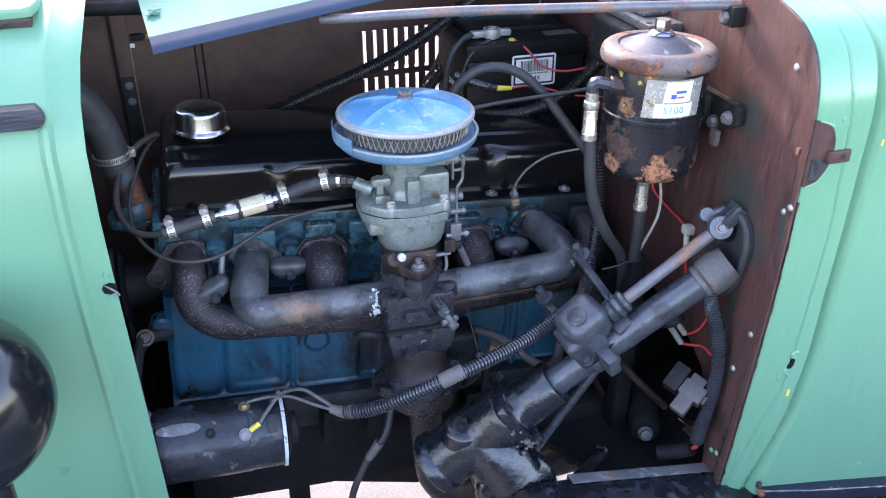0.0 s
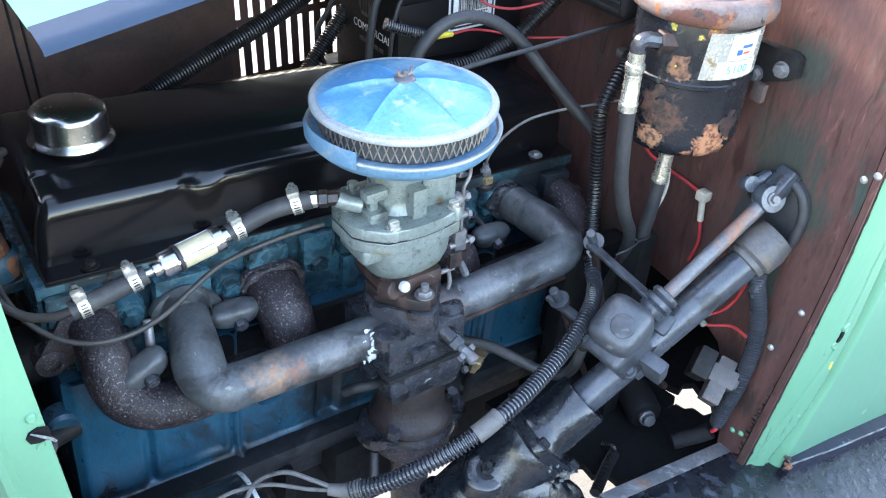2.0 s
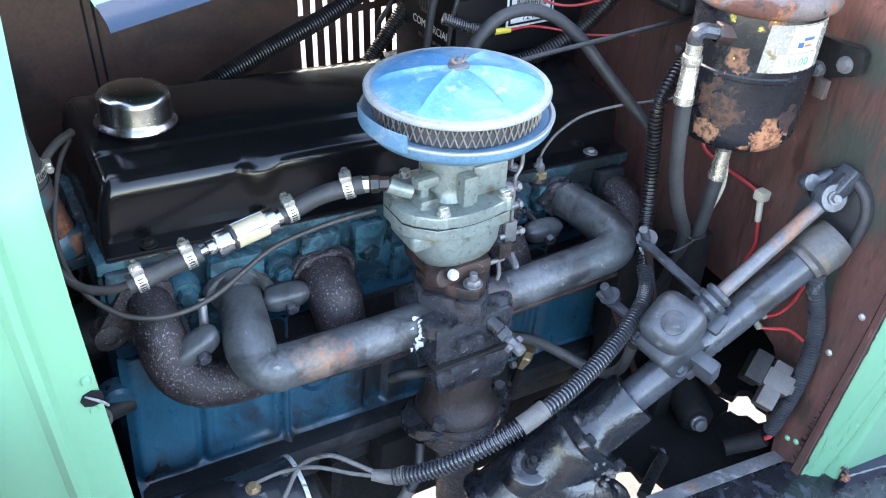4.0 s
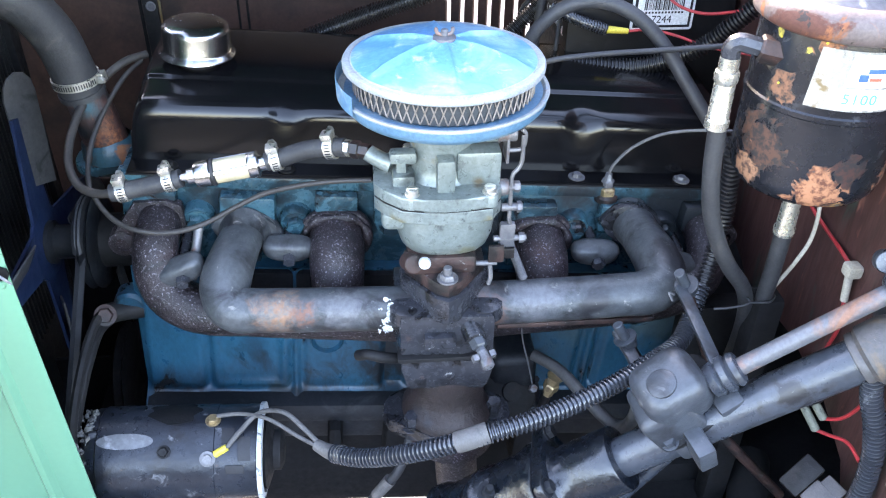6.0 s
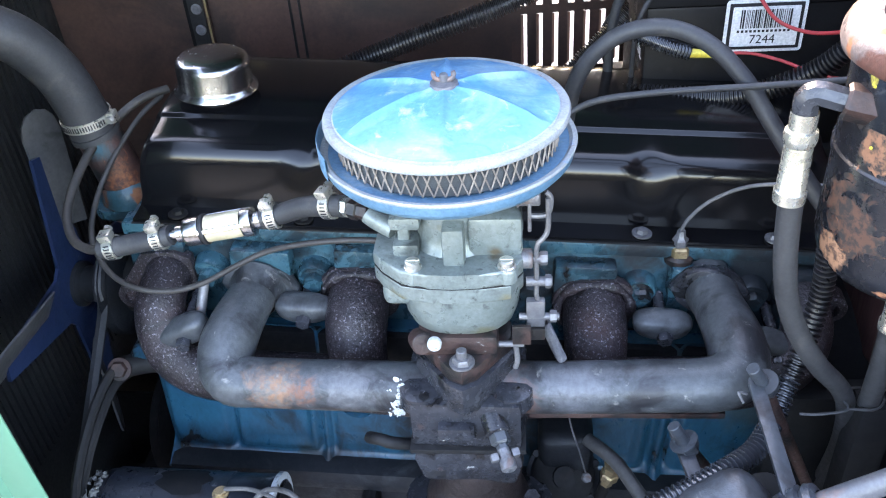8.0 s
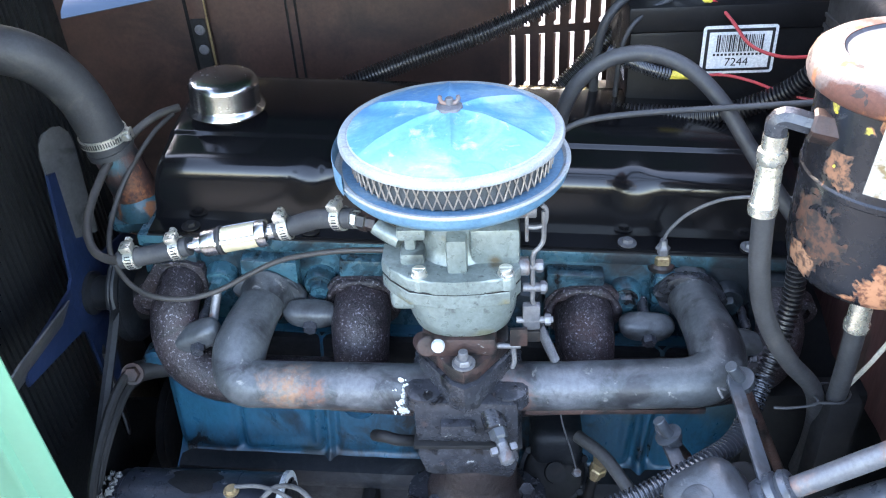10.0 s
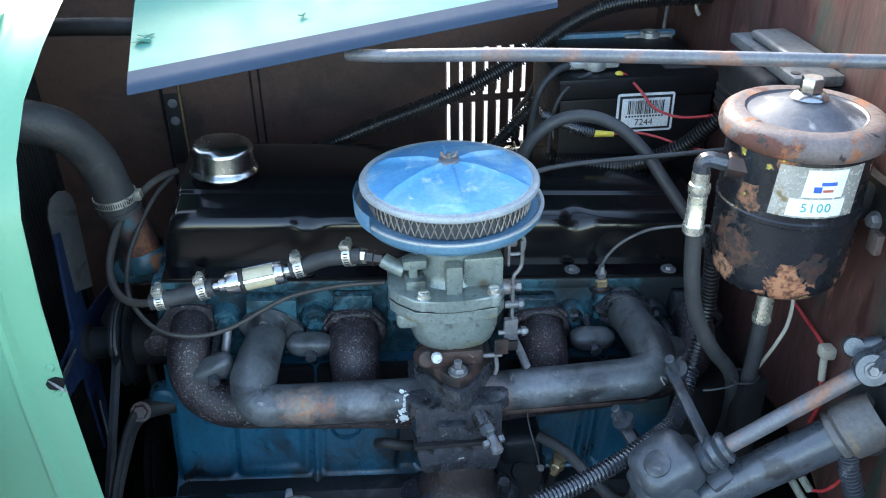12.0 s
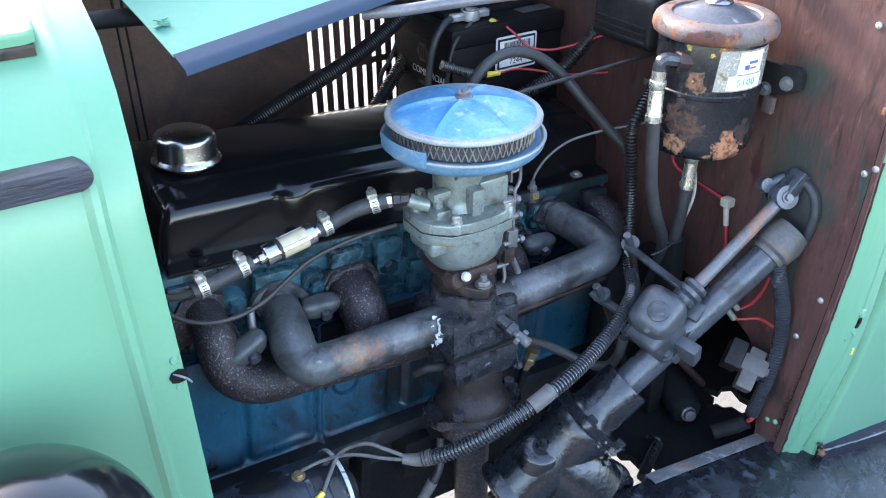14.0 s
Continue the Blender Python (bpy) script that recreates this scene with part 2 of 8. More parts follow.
M_CANLID = shade("worn_canister_lid", (0.050, 0.055, 0.070), (0.085, 0.090, 0.108), 16, (0.34, 0.55), 0.1, [((0.24, 0.24, 0.25), 30, 0.58, 0.66, 0.5, 0.2), ((0.28, 0.12, 0.06), 26, 0.67, 0.70, 0.85, 0)], (0.2, 80))
M_CANRIM = shade("rusty_canister_rim", (0.095, 0.070, 0.064), (0.165, 0.130, 0.122), 22, (0.45, 0.7), 0.05, [((0.10, 0.036, 0.024), 16, 0.54, 0.60, 0.8, 0), ((0.26, 0.095, 0.042), 30, 0.58, 0.64, 0.9, 0), ((0.03, 0.02, 0.018), 60, 0.62, 0.64, 0.7, 0)], (0.4, 120))
M_RUBBER = shade("black_rubber", (0.022, 0.023, 0.026), (0.038, 0.039, 0.042), 30, (0.48, 0.66), 0, [((0.085, 0.078, 0.072), 30, 0.60, 0.78, 0.8, 0), ((0.022, 0.022, 0.024), 24, 0.58, 0.7, 0.5, 0)], (0.3, 130))
M_OLDHOSE = shade("brown_black_hose", (0.028, 0.025, 0.024), (0.045, 0.040, 0.037), 30, (0.45, 0.6), 0, [((0.075, 0.062, 0.052), 30, 0.62, 0.74, 0.8, 0)], (0.3, 130))
M_LOOM = shade("dusty_plastic_loom", (0.026, 0.029, 0.035), (0.042, 0.046, 0.054), 30, (0.15, 0.26), 0, [((0.11, 0.115, 0.12), 26, 0.62, 0.76, 0.4, 0), ((0.10, 0.19, 0.19), 18, 0.68, 0.76, 0.4, 0)], (0.08, 90), speckle=0.2, spec=0.95)
M_BLACKLOOM = shade("black_loom", (0.010, 0.010, 0.012), (0.018, 0.018, 0.020), 30, (0.25, 0.4), 0, [((0.05, 0.05, 0.05), 45, 0.6, 0.7, 0.5, 0)])
M_CHROME = shade("chrome", (0.42, 0.42, 0.43), (0.52, 0.52, 0.53), 20, (0.20, 0.28), 1.0, (), (0.02, 50))
M_SILVER = shade("zinc_plated_steel", (0.60, 0.58, 0.52), (0.72, 0.70, 0.63), 40, (0.24, 0.36), 0.85, [((0.34, 0.27, 0.16), 50, 0.66, 0.78, 0.5, 0.6)], (0.08, 120), speckle=0.12)
M_FERRULE = shade("champagne_plating", (0.60, 0.575, 0.49), (0.70, 0.675, 0.59), 30, (0.22, 0.34), 0.85, [((0.30, 0.22, 0.12), 40, 0.64, 0.76, 0.5, 0.5)], (0.08, 120), speckle=0.15)
M_MOTOR = shade("dirty_grey_casting", (0.10, 0.105, 0.108), (0.15, 0.155, 0.158), 16, (0.4, 0.6), 0.3, [((0.05, 0.045, 0.04), 26, 0.54, 0.66, 0.6, 0), ((0.16, 0.09, 0.06), 34, 0.62, 0.7, 0.8, 0)], (0.3, 90))
# near-black that puts the shade of the underside and of openings into colour
M_VOID = shade("shade_black", (0.005, 0.0052, 0.006), (0.011, 0.0112, 0.012), 15, (0.6, 0.85), 0, [((0.016, 0.013, 0.012), 28, 0.62, 0.75, 0.8, 0)], (0.4, 70), spec=0.2)
M_HOUSING = shade("grey_shift_casting", (0.036, 0.042, 0.050), (0.058, 0.065, 0.075), 14, (0.30, 0.48), 0.05, [((0.012, 0.012, 0.015), 22, 0.52, 0.66, 0.5, 0), ((0.16, 0.16, 0.16), 55, 0.65, 0.73, 0.6, 0)], (0.45, 80), spec=0.65)
M_LAMP = shade("black_lamp_enamel", (0.005, 0.006, 0.007), (0.009, 0.010, 0.012), 6, (0.12, 0.20), 0, [((0.10, 0.11, 0.12), 13, 0.66, 0.80, 0.5, 0)], (0.06, 20), coat=0.2)
M_NECK = shade("blotched_water_outlet", (0.040, 0.022, 0.020), (0.080, 0.036, 0.030), 22, (0.4, 0.65), 0.05, [((0.012, 0.014, 0.016), 26, 0.50, 0.60, 0.5, 0), ((0.32, 0.11, 0.04), 34, 0.60, 0.66, 0.8, 0)], (0.5, 120), spots=[((-0.36, 0.175, 0.895), 0.022, (0.34, 0.12, 0.045), 0.8, (0.10, 0.03, 0.02)), ((-0.385, 0.175, 0.935), 0.016, (0.02, 0.07, 0.09), 0.5)])
M_BASE = shade("chipped_blue_casting", (0.014, 0.052, 0.072), (0.026, 0.084, 0.108), 22, (0.3, 0.5), 0, [((0.22, 0.080, 0.034), 26, 0.56, 0.63, 0.8, 0), ((0.010, 0.011, 0.013), 24, 0.52, 0.62, 0.4, 0)], (0.5, 120))
M_BLADE = shade("grey_fan_blade", (0.060, 0.061, 0.064), (0.090, 0.090, 0.092), 12, (0.4, 0.55), 0.2, [((0.03, 0.03, 0.032), 30, 0.6, 0.7, 0.6, 0)], (0.1, 60))
M_WIRE = shade("grimy_grey_wire", (0.085, 0.080, 0.076), (0.13, 0.122, 0.115), 40, (0.5, 0.65), 0, [((0.03, 0.028, 0.027), 30, 0.56, 0.68, 0.6, 0)], (0.2, 120))
M_BRASS = shade("tarnished_brass", (0.42, 0.31, 0.17), (0.52, 0.40, 0.24), 50, (0.3, 0.5), 0.8, [((0.14, 0.08, 0.05), 60, 0.55, 0.7, 0.7, 0.3)], (0.2, 160))
M_STEEL = shade("dull_steel", (0.13, 0.13, 0.14), (0.22, 0.215, 0.22), 35, (0.38, 0.6), 0.5, [((0.12, 0.055, 0.03), 40, 0.6, 0.72, 0.85, 0)], (0.25, 150))
M_GREYPIPE = shade("dusty_dark_pipe", (0.045, 0.044, 0.044), (0.075, 0.072, 0.070), 20, (0.45, 0.65), 0.1, [((0.02, 0.02, 0.02), 30, 0.55, 0.66, 0.6, 0)], (0.3, 120))
M_COLUMN = shade("worn_column_paint", (0.034, 0.041, 0.052), (0.062, 0.070, 0.084), 12, (0.22, 0.38), 0.1, [((0.12, 0.125, 0.135), 34, 0.56, 0.66, 0.42, 0.2), ((0.010, 0.010, 0.013), 34, 0.54, 0.64, 0.4, 0), ((0.26, 0.26, 0.26), 130, 0.68, 0.73, 0.5, 0.2)], (0.3, 90), speckle=0.3, spec=0.7)
M_COLLAR = shade("worn_tan_collar", (0.060, 0.058, 0.060), (0.095, 0.088, 0.084), 16, (0.4, 0.6), 0.1, [((0.16, 0.11, 0.07), 22, 0.56, 0.66, 0.7, 0), ((0.30, 0.28, 0.25), 60, 0.66, 0.72, 0.6, 0)], (0.4, 90))
M_GRIT = shade("dry_crusted_dirt", (0.10, 0.10, 0.095), (0.18, 0.178, 0.165), 60, (0.6, 0.9), 0, [((0.02, 0.02, 0.022), 60, 0.5, 0.62, 0.5, 0)], (0.8, 150))
M_GEAR = shade("oily_black_gearbox", (0.003, 0.005, 0.009), (0.006, 0.009, 0.013), 14, (0.19, 0.33), 0, [((0.020, 0.022, 0.028), 40, 0.68, 0.80, 0.4, 0)], (0.55, 60), spec=0.85, speckle=0.3)
M_ROD = shade("scuffed_rod", (0.10, 0.105, 0.12), (0.17, 0.165, 0.17), 20, (0.33, 0.5), 0.3, [((0.24, 0.12, 0.08), 18, 0.52, 0.64, 0.7, 0)], (0.2, 120))
M_GEN = shade("generator_black", (0.008, 0.011, 0.017), (0.023, 0.028, 0.037), 14, (0.22, 0.42), 0.1, [((0.006, 0.006, 0.008), 13, 0.54, 0.62, 0.35, 0), ((0.15, 0.155, 0.165), 44, 0.61, 0.68, 0.6, 0.1), ((0.12, 0.07, 0.05), 55, 0.67, 0.74, 0.8, 0)], (0.4, 80))
M_STRAW = shade("straw_glass", (0.40, 0.34, 0.22), (0.52, 0.45, 0.31), 30, (0.12, 0.22), 0.0, (), (0.05, 60), coat=0.3, speckle=0.1)
M_WHITE = shade("white_label", (0.75, 0.75, 0.74), (0.82, 0.82, 0.81), 30, (0.4, 0.6))
M_STAINED = shade("stained_label_foil", (0.46, 0.45, 0.41), (0.60, 0.59, 0.54), 30, (0.18, 0.32), 0.5, [((0.20, 0.14, 0.07), 30, 0.56, 0.66, 0.5, 0.1), ((0.10, 0.10, 0.09), 60, 0.62, 0.68, 0.4, 0.1)], (0.4, 50))
M_INK = shade("black_ink", (0.012, 0.012, 0.014), (0.018, 0.018, 0.02), 30, (0.5, 0.6))
M_TEAL = shade("teal_ink", (0.05, 0.30, 0.29), (0.07, 0.36, 0.34), 30, (0.5, 0.6))
M_BLUEINK = shade("blue_print", (0.03, 0.10, 0.42), (0.04, 0.13, 0.48), 30, (0.4, 0.5))
M_REDINK = shade("red_print", (0.45, 0.10, 0.06), (0.5, 0.14, 0.08), 30, (0.4, 0.5))
# near-black for the added wall that darkens reflections
M_WALL = shade("dark_reflection_wall", (0.005, 0.006, 0.005), (0.012, 0.013, 0.010), 1.2, (0.8, 0.95))
M_RED = shade("red_wire", (0.40, 0.025, 0.03), (0.48, 0.04, 0.045), 40, (0.35, 0.5))
M_YELLOW = shade("yellow_plastic", (0.72, 0.55, 0.06), (0.78, 0.62, 0.09), 40, (0.35, 0.5))
M_CREAM = shade("cream_wire", (0.42, 0.38, 0.30), (0.5, 0.46, 0.38), 40, (0.5, 0.7))
M_BULLET = shade("grimy_bullet_sleeve", (0.13, 0.14, 0.11), (0.20, 0.21, 0.17), 40, (0.5, 0.7), 0, [((0.04, 0.045, 0.04), 60, 0.55, 0.66, 0.6, 0)])
M_GREY = shade("grey_plastic", (0.060, 0.054, 0.052), (0.095, 0.082, 0.078), 40, (0.45, 0.65), 0, [((0.15, 0.10, 0.08), 50, 0.62, 0.7, 0.7, 0)])
M_BATT = shade("battery_plastic", (0.006, 0.006, 0.007), (0.010, 0.010, 0.011), 30, (0.35, 0.5), 0, [((0.025, 0.025, 0.025), 20, 0.6, 0.8, 0.6, 0)], spec=0.25)
M_ALLOY = shade("cast_alloy", (0.36, 0.36, 0.35), (0.46, 0.46, 0.44), 24, (0.4, 0.55), 0.6, [((0.15, 0.12, 0.09), 40, 0.6, 0.75, 0.8, 0.1)], (0.3, 160))
# bluish patches put sky reflections into the paint; the palest specks are dust
M_TRUCKBLACK = shade("black_fender_paint", (0.005, 0.006, 0.009), (0.010, 0.012, 0.016), 8, (0.16, 0.34), 0, [((0.045, 0.054, 0.070), 34, 0.56, 0.66, 0.5, 0), ((0.020, 0.024, 0.030), 12, 0.5, 0.6, 0.35, 0), ((0.12, 0.13, 0.14), 120, 0.66, 0.70, 0.6, 0)], (1.0, 55), spec=0.5)
M_WORN = shade("bare_worn_edge", (0.11, 0.113, 0.12), (0.21, 0.213, 0.22), 14, (0.28, 0.5), 0.3, [((0.42, 0.42, 0.43), 20, 0.52, 0.64, 0.35, 0.5), ((0.22, 0.11, 0.06), 14, 0.58, 0.70, 0.7, 0)])
M_FANBLUE = shade("dark_blue_fan", (0.009, 0.020, 0.056), (0.015, 0.030, 0.078), 14, (0.35, 0.5), 0, [((0.10, 0.10, 0.11), 50, 0.68, 0.74, 0.6, 0)])
M_CORE = shade("radiator_core", (0.009, 0.0095, 0.010), (0.020, 0.021, 0.022), 40, (0.5, 0.7))
M_WHITEPAINT = shade("white_paint_daub", (0.46, 0.48, 0.49), (0.56, 0.58, 0.58), 60, (0.5, 0.7), 0, [((0.10, 0.10, 0.10), 120, 0.55, 0.65, 0.7, 0)])
M_STRAP = shade("dark_vinyl_strap", (0.020, 0.021, 0.032), (0.036, 0.037, 0.052), 30, (0.40, 0.55), 0, [((0.012, 0.012, 0.018), 40, 0.5, 0.6, 0.5, 0)], (1.0, 70), stretch=(0.25, 1, 3))
M_GROUND = shade("pale_concrete", (0.155, 0.156, 0.156), (0.205, 0.206, 0.205), 6, (0.8, 0.95), 0, [((0.15, 0.15, 0.15), 60, 0.56, 0.68, 0.9, 0)], (0.4, 80))
M_TRIM = shade("navy_trim", (0.009, 0.010, 0.022), (0.016, 0.018, 0.034), 20, (0.32, 0.5), 0, [((0.20, 0.21, 0.25), 60, 0.66, 0.72, 0.6, 0)], (0.3, 60), spec=0.4)

# ---- mesh helpers ----


def part(name, bm, material, parent=None, label="", smooth=True, angle=40):
    """Links a bmesh as one mesh object under a thing or part."""
    me = bpy.data.meshes.new(name)
    bmesh.ops.recalc_face_normals(bm, faces=bm.faces)
    if smooth:
        lim = math.cos(radians(angle))
        for f in bm.faces:
            f.smooth = True
        for e in bm.edges:
            if len(e.link_faces) == 2 and e.link_faces[0].normal.dot(e.link_faces[1].normal) < lim:
                e.smooth = False
    bm.to_mesh(me)
    bm.free()
    for m in material if isinstance(material, (list, tuple)) else [material]:
        me.materials.append(m)
    ob = new(name, me)
    if parent is not None:
        ob.parent = parent
        ob.matrix_parent_inverse = Matrix.Translation(parent.location).inverted()
    if label:
        ob["label"] = label
    return ob


def thing(name, at, label, category, group=""):
    ob = new(name)
    ob.empty_display_size = 0.02
    ob.location = at
    return tagged(ob, label, category, group)


def box(bm, lo, hi, bevel=0.0, m=None, seg=1):
    """A box between two corners, with bevelled edges, into bm."""
    r = bmesh.ops.create_cube(bm, size=1.0)
    c, s = (Vector(lo) + Vector(hi)) / 2, Vector(hi) - Vector(lo)
    bmesh.ops.transform(bm, verts=r["verts"], matrix=Matrix.LocRotScale(c, None, s))
    vs = r["verts"]
    if bevel:
        es = list({e for v in vs for e in v.link_edges})
        b = bmesh.ops.bevel(bm, geom=es, offset=bevel, segments=seg, profile=0.6, affect="EDGES")
        vs = list({v for f in b["faces"] for v in f.verts} | {v for v in vs if v.is_valid})
    if m is not None:
        bmesh.ops.transform(bm, verts=vs, matrix=m)
    return bm


def boxed(lo, hi, bevel=0.0, m=None, seg=2):
    return box(bmesh.new(), lo, hi, bevel, m, seg)


def lathe(bm, profile, m=None, seg=32, a0=0.0, a1=360.0):
    """Turns (radius, height) pairs round z, into bm."""
    full = abs(a1 - a0) >= 359.9
    n = seg if full else seg + 1
    rings = []
    for r, z in profile:
        if r < 1e-6:
            rings.append([bm.verts.new((0, 0, z))] * n)
        else:
            rings.append([bm.verts.new((r * math.cos(radians(a0 + (a1 - a0) * i / seg)), r * math.sin(radians(a0 + (a1 - a0) * i / seg)), z)) for i in range(n)])
    for p, q in zip(rings, rings[1:]):
        for i in range(seg):
            j = (i + 1) % n
            vs = []
            for v in (p[i], p[j], q[j], q[i]):
                if v not in vs:
                    vs.append(v)
            if len(vs) > 2:
                try:
                    bm.faces.new(vs)
                except ValueError:
                    pass
    if m is not None:
        bmesh.ops.transform(bm, verts=list({v for r in rings for v in r}), matrix=m)
    return bm


def lathed(profile, m=None, seg=32, **k):
    return lathe(bmesh.new(), profile, m, seg, **k)


def between(a, b):
    """A matrix that stands at a with its z along the way to b."""
    a, b = Vector(a), Vector(b)
    return Matrix.Translation(a) @ (b - a).to_track_quat("Z", "Y").to_matrix().to_4x4()


def rod(bm, a, b, r, seg=16, bevel=0.0, r2=None):
    """A round bar from a to b with slightly broken ends."""
    h = (Vector(b) - Vector(a)).length
    r2 = r if r2 is None else r2
    e = bevel or min(r, h) * 0.12
    return lathe(bm, [(0, 0), (r - e, 0), (r, e), (r2, h - e), (r2 - e, h), (0, h)], between(a, b), seg)


def hexbolt(bm, at, way, r=0.009, h=0.007, washer=0.0, turn=0.0):
    at, way = Vector(at), Vector(way).normalized()
    m = between(at, at + way) @ pose(0, 0, 0, 0, 0, turn)
    if washer:
        lathe(bm, [(0, 0), (washer, 0), (washer, 0.0018), (0, 0.0018)], m, 20)
    lathe(bm, [(r, 0.0), (r, h * 0.8), (r * 0.86, h), (0, h)], m, 6)
    return bm


def spline(points, step=0.006):
    """Even points along a smooth curve through the given ones."""
    P = [Vector(p) for p in points]
    P = [P[0] * 2 - P[1], *P, P[-1] * 2 - P[-2]]
    out = []
    for i in range(1, len(P) - 2):
        p0, p1, p2, p3 = P[i - 1:i + 3]
        n = max(2, int((p2 - p1).length / step))
        for k in range(n):
            t = k / n
            out.append(0.5 * (2 * p1 + (p2 - p0) * t + (2 * p0 - 5 * p1 + 4 * p2 - p3) * t * t + (3 * p1 - p0 - 3 * p2 + p3) * t ** 3))
    out.append(P[-2])
    return out


def sweep(bm, path, radius, seg=12, cap=True):
    """A tube along a list of points; radius is a number or a function of (way along in metres, share)."""
    total = sum((b - a).length for a, b in zip(path, path[1:]))
    run, rings, side = 0.0, [], None
    for i, p in enumerate(path):
        d = (path[min(i + 1, len(path) - 1)] - path[max(i - 1, 0)]).normalized()
        if side is None:
            side = d.orthogonal().normalized()
        side = (side - d * side.dot(d)).normalized()
        up = d.cross(side)
        if i:
            run += (p - path[i - 1]).length
        r = radius(run, run / total) if callable(radius) else radius
        rings.append([bm.verts.new(p + (side * math.cos(2 * math.pi * k / seg) + up * math.sin(2 * math.pi * k / seg)) * r) for k in range(seg)])
    for a, b in zip(rings, rings[1:]):
        for k in range(seg):
            bm.faces.new((a[k], a[(k + 1) % seg], b[(k + 1) % seg], b[k]))
    if cap:
        bm.faces.new(rings[0][::-1])
        bm.faces.new(rings[-1])
    return bm


def hose(points, r, step=0.006, seg=14):
    return sweep(bmesh.new(), spline(points, step), r, seg)


def loom(points, r, pitch=0.0034, seg=14):
    """A corrugated tube."""
    path = spline(points, pitch / 4)
    total = sum((b - a).length for a, b in zip(path, path[1:]))
    n = max(8, int(total / pitch) * 4)
    even, acc, j = [], 0.0, 0
    seglen = [(b - a).length for a, b in zip(path, path[1:])]
    for i in range(n + 1):
        want = total * i / n
        while j < len(seglen) - 1 and acc + seglen[j] < want:
            acc += seglen[j]
            j += 1
        even.append(path[j].lerp(path[j + 1], min(1.0, (want - acc) / max(seglen[j], 1e-9))))
    bm = bmesh.new()
    state = {"i": -1}

    def rad(run, share):
        state["i"] += 1
        return r if state["i"] % 4 < 2 else r * 0.70
    return sweep(bm, even, rad, seg)


def slab(bm, outline, lo, hi, m=None, bevel=0.0, axis="z"):
    """A plate with the given 2D outline, between two heights."""
    def at(p, h):
        return {"z": (p[0], p[1], h), "y": (p[0], h, p[1]), "x": (h, p[0], p[1])}[axis]
    a = [bm.verts.new(at(p, lo)) for p in outline]
    b = [bm.verts.new(at(p, hi)) for p in outline]
    n = len(outline)
    fs = [bm.faces.new(a[::-1]), bm.faces.new(b)] + [bm.faces.new((a[i], a[(i + 1) % n], b[(i + 1) % n], b[i])) for i in range(n)]
    vs = a + b
    if bevel:
        es = list({e for f in fs[:2] for e in f.edges})
        r = bmesh.ops.bevel(bm, geom=es, offset=bevel, segments=2, profile=0.6, affect="EDGES")
        vs = list({v for f in r["faces"] for v in f.verts} | {v for v in vs if v.is_valid})
    if m is not None:
        bmesh.ops.transform(bm, verts=vs, matrix=m)
    return bm


def sheet(rows, thick=0.0015):
    """A thin curved sheet through a grid of points, with both faces."""
    bm = bmesh.new()
    g = [[bm.verts.new(p) for p in r] for r in rows]
    for a, b in zip(g, g[1:]):
        for i in range(len(a) - 1):
            bm.faces.new((a[i], a[i + 1], b[i + 1], b[i]))
    bmesh.ops.recalc_face_normals(bm, faces=bm.faces)
    bmesh.ops.solidify(bm, geom=bm.faces, thickness=thick)
    return bm


def roundrect(w, h, r, n=5):
    pts = []
    for cx, cy, a in ((w - r, h - r, 0), (r - w, h - r, 90), (r - w, r - h, 180), (w - r, r - h, 270)):
        pts += [(cx + r * math.cos(radians(a + 90 * i / n)), cy + r * math.sin(radians(a + 90 * i / n))) for i in range(n + 1)]
    return pts


def lettering(name, text, size, m, material, parent, label=""):
    cu = bpy.data.curves.new(name, "FONT")
    cu.body, cu.size, cu.align_x, cu.align_y, cu.extrude = text, size, "CENTER", "CENTER", 0.0002
    tmp = bpy.data.objects.new(name, cu)
    scene.collection.objects.link(tmp)
    me = bpy.data.meshes.new_from_object(tmp.evaluated_get(bpy.context.evaluated_depsgraph_get()))
    bpy.data.objects.remove(tmp)
    bm = bmesh.new()
    bm.from_mesh(me)
    bmesh.ops.transform(bm, verts=bm.verts, matrix=m)
    return part(name, bm, material, parent, label, smooth=False)


def clamp(at, way, r, spin=8, group="hose clamps"):
    """A worm-drive clamp: slotted band and screw housing."""
    at, way = Vector(at), Vector(way).normalized()
    m = between(at - way * 0.005, at + way)
    t = thing("hose_clamp", at, "small zinc-plated worm-drive clamp tightened round a rubber hose", "hose clamp", group)
    part("band", lathed([(r, 0), (r + 0.0016, 0), (r + 0.0016, 0.010), (r, 0.010)], m, 28), M_SILVER, t)
    bm = bmesh.new()
    n = int(2 * math.pi * r / 0.0026)
    for i in range(3, n - 3):
        box(bm, (-0.0006, r + 0.0012, 0.0022), (0.0006, r + 0.0020, 0.0078), 0, m @ pose(0, 0, 0, 0, 0, spin + 360 * i / n))
    part("slot", bm, M_INK, t, "dark punched slots", smooth=False)
    bm = boxed((-0.006, r + 0.001, -0.001), (0.006, r + 0.008, 0.011), 0.0015, m @ pose(0, 0, 0, 0, 0, spin))
    part("screw_housing", bm, M_SILVER, t)
    bm = bmesh.new()
    hexbolt(bm, m @ pose(0, 0, 0, 0, 0, spin) @ Vector((0.006, r + 0.005, 0.005)), (m @ pose(0, 0, 0, 0, 0, spin)).to_3x3() @ Vector((1, 0, 0)), 0.0042, 0.005)
    part("screw", bm, M_SILVER, t)
    return t


# the engine slopes down towards the cab
ENG = pose(0, 0, 0.802, 0, 4.0, 0)


def eng(x, y, z):
    return ENG @ Vector((x, y, z))

# ---- ground ----
bm = bmesh.new()
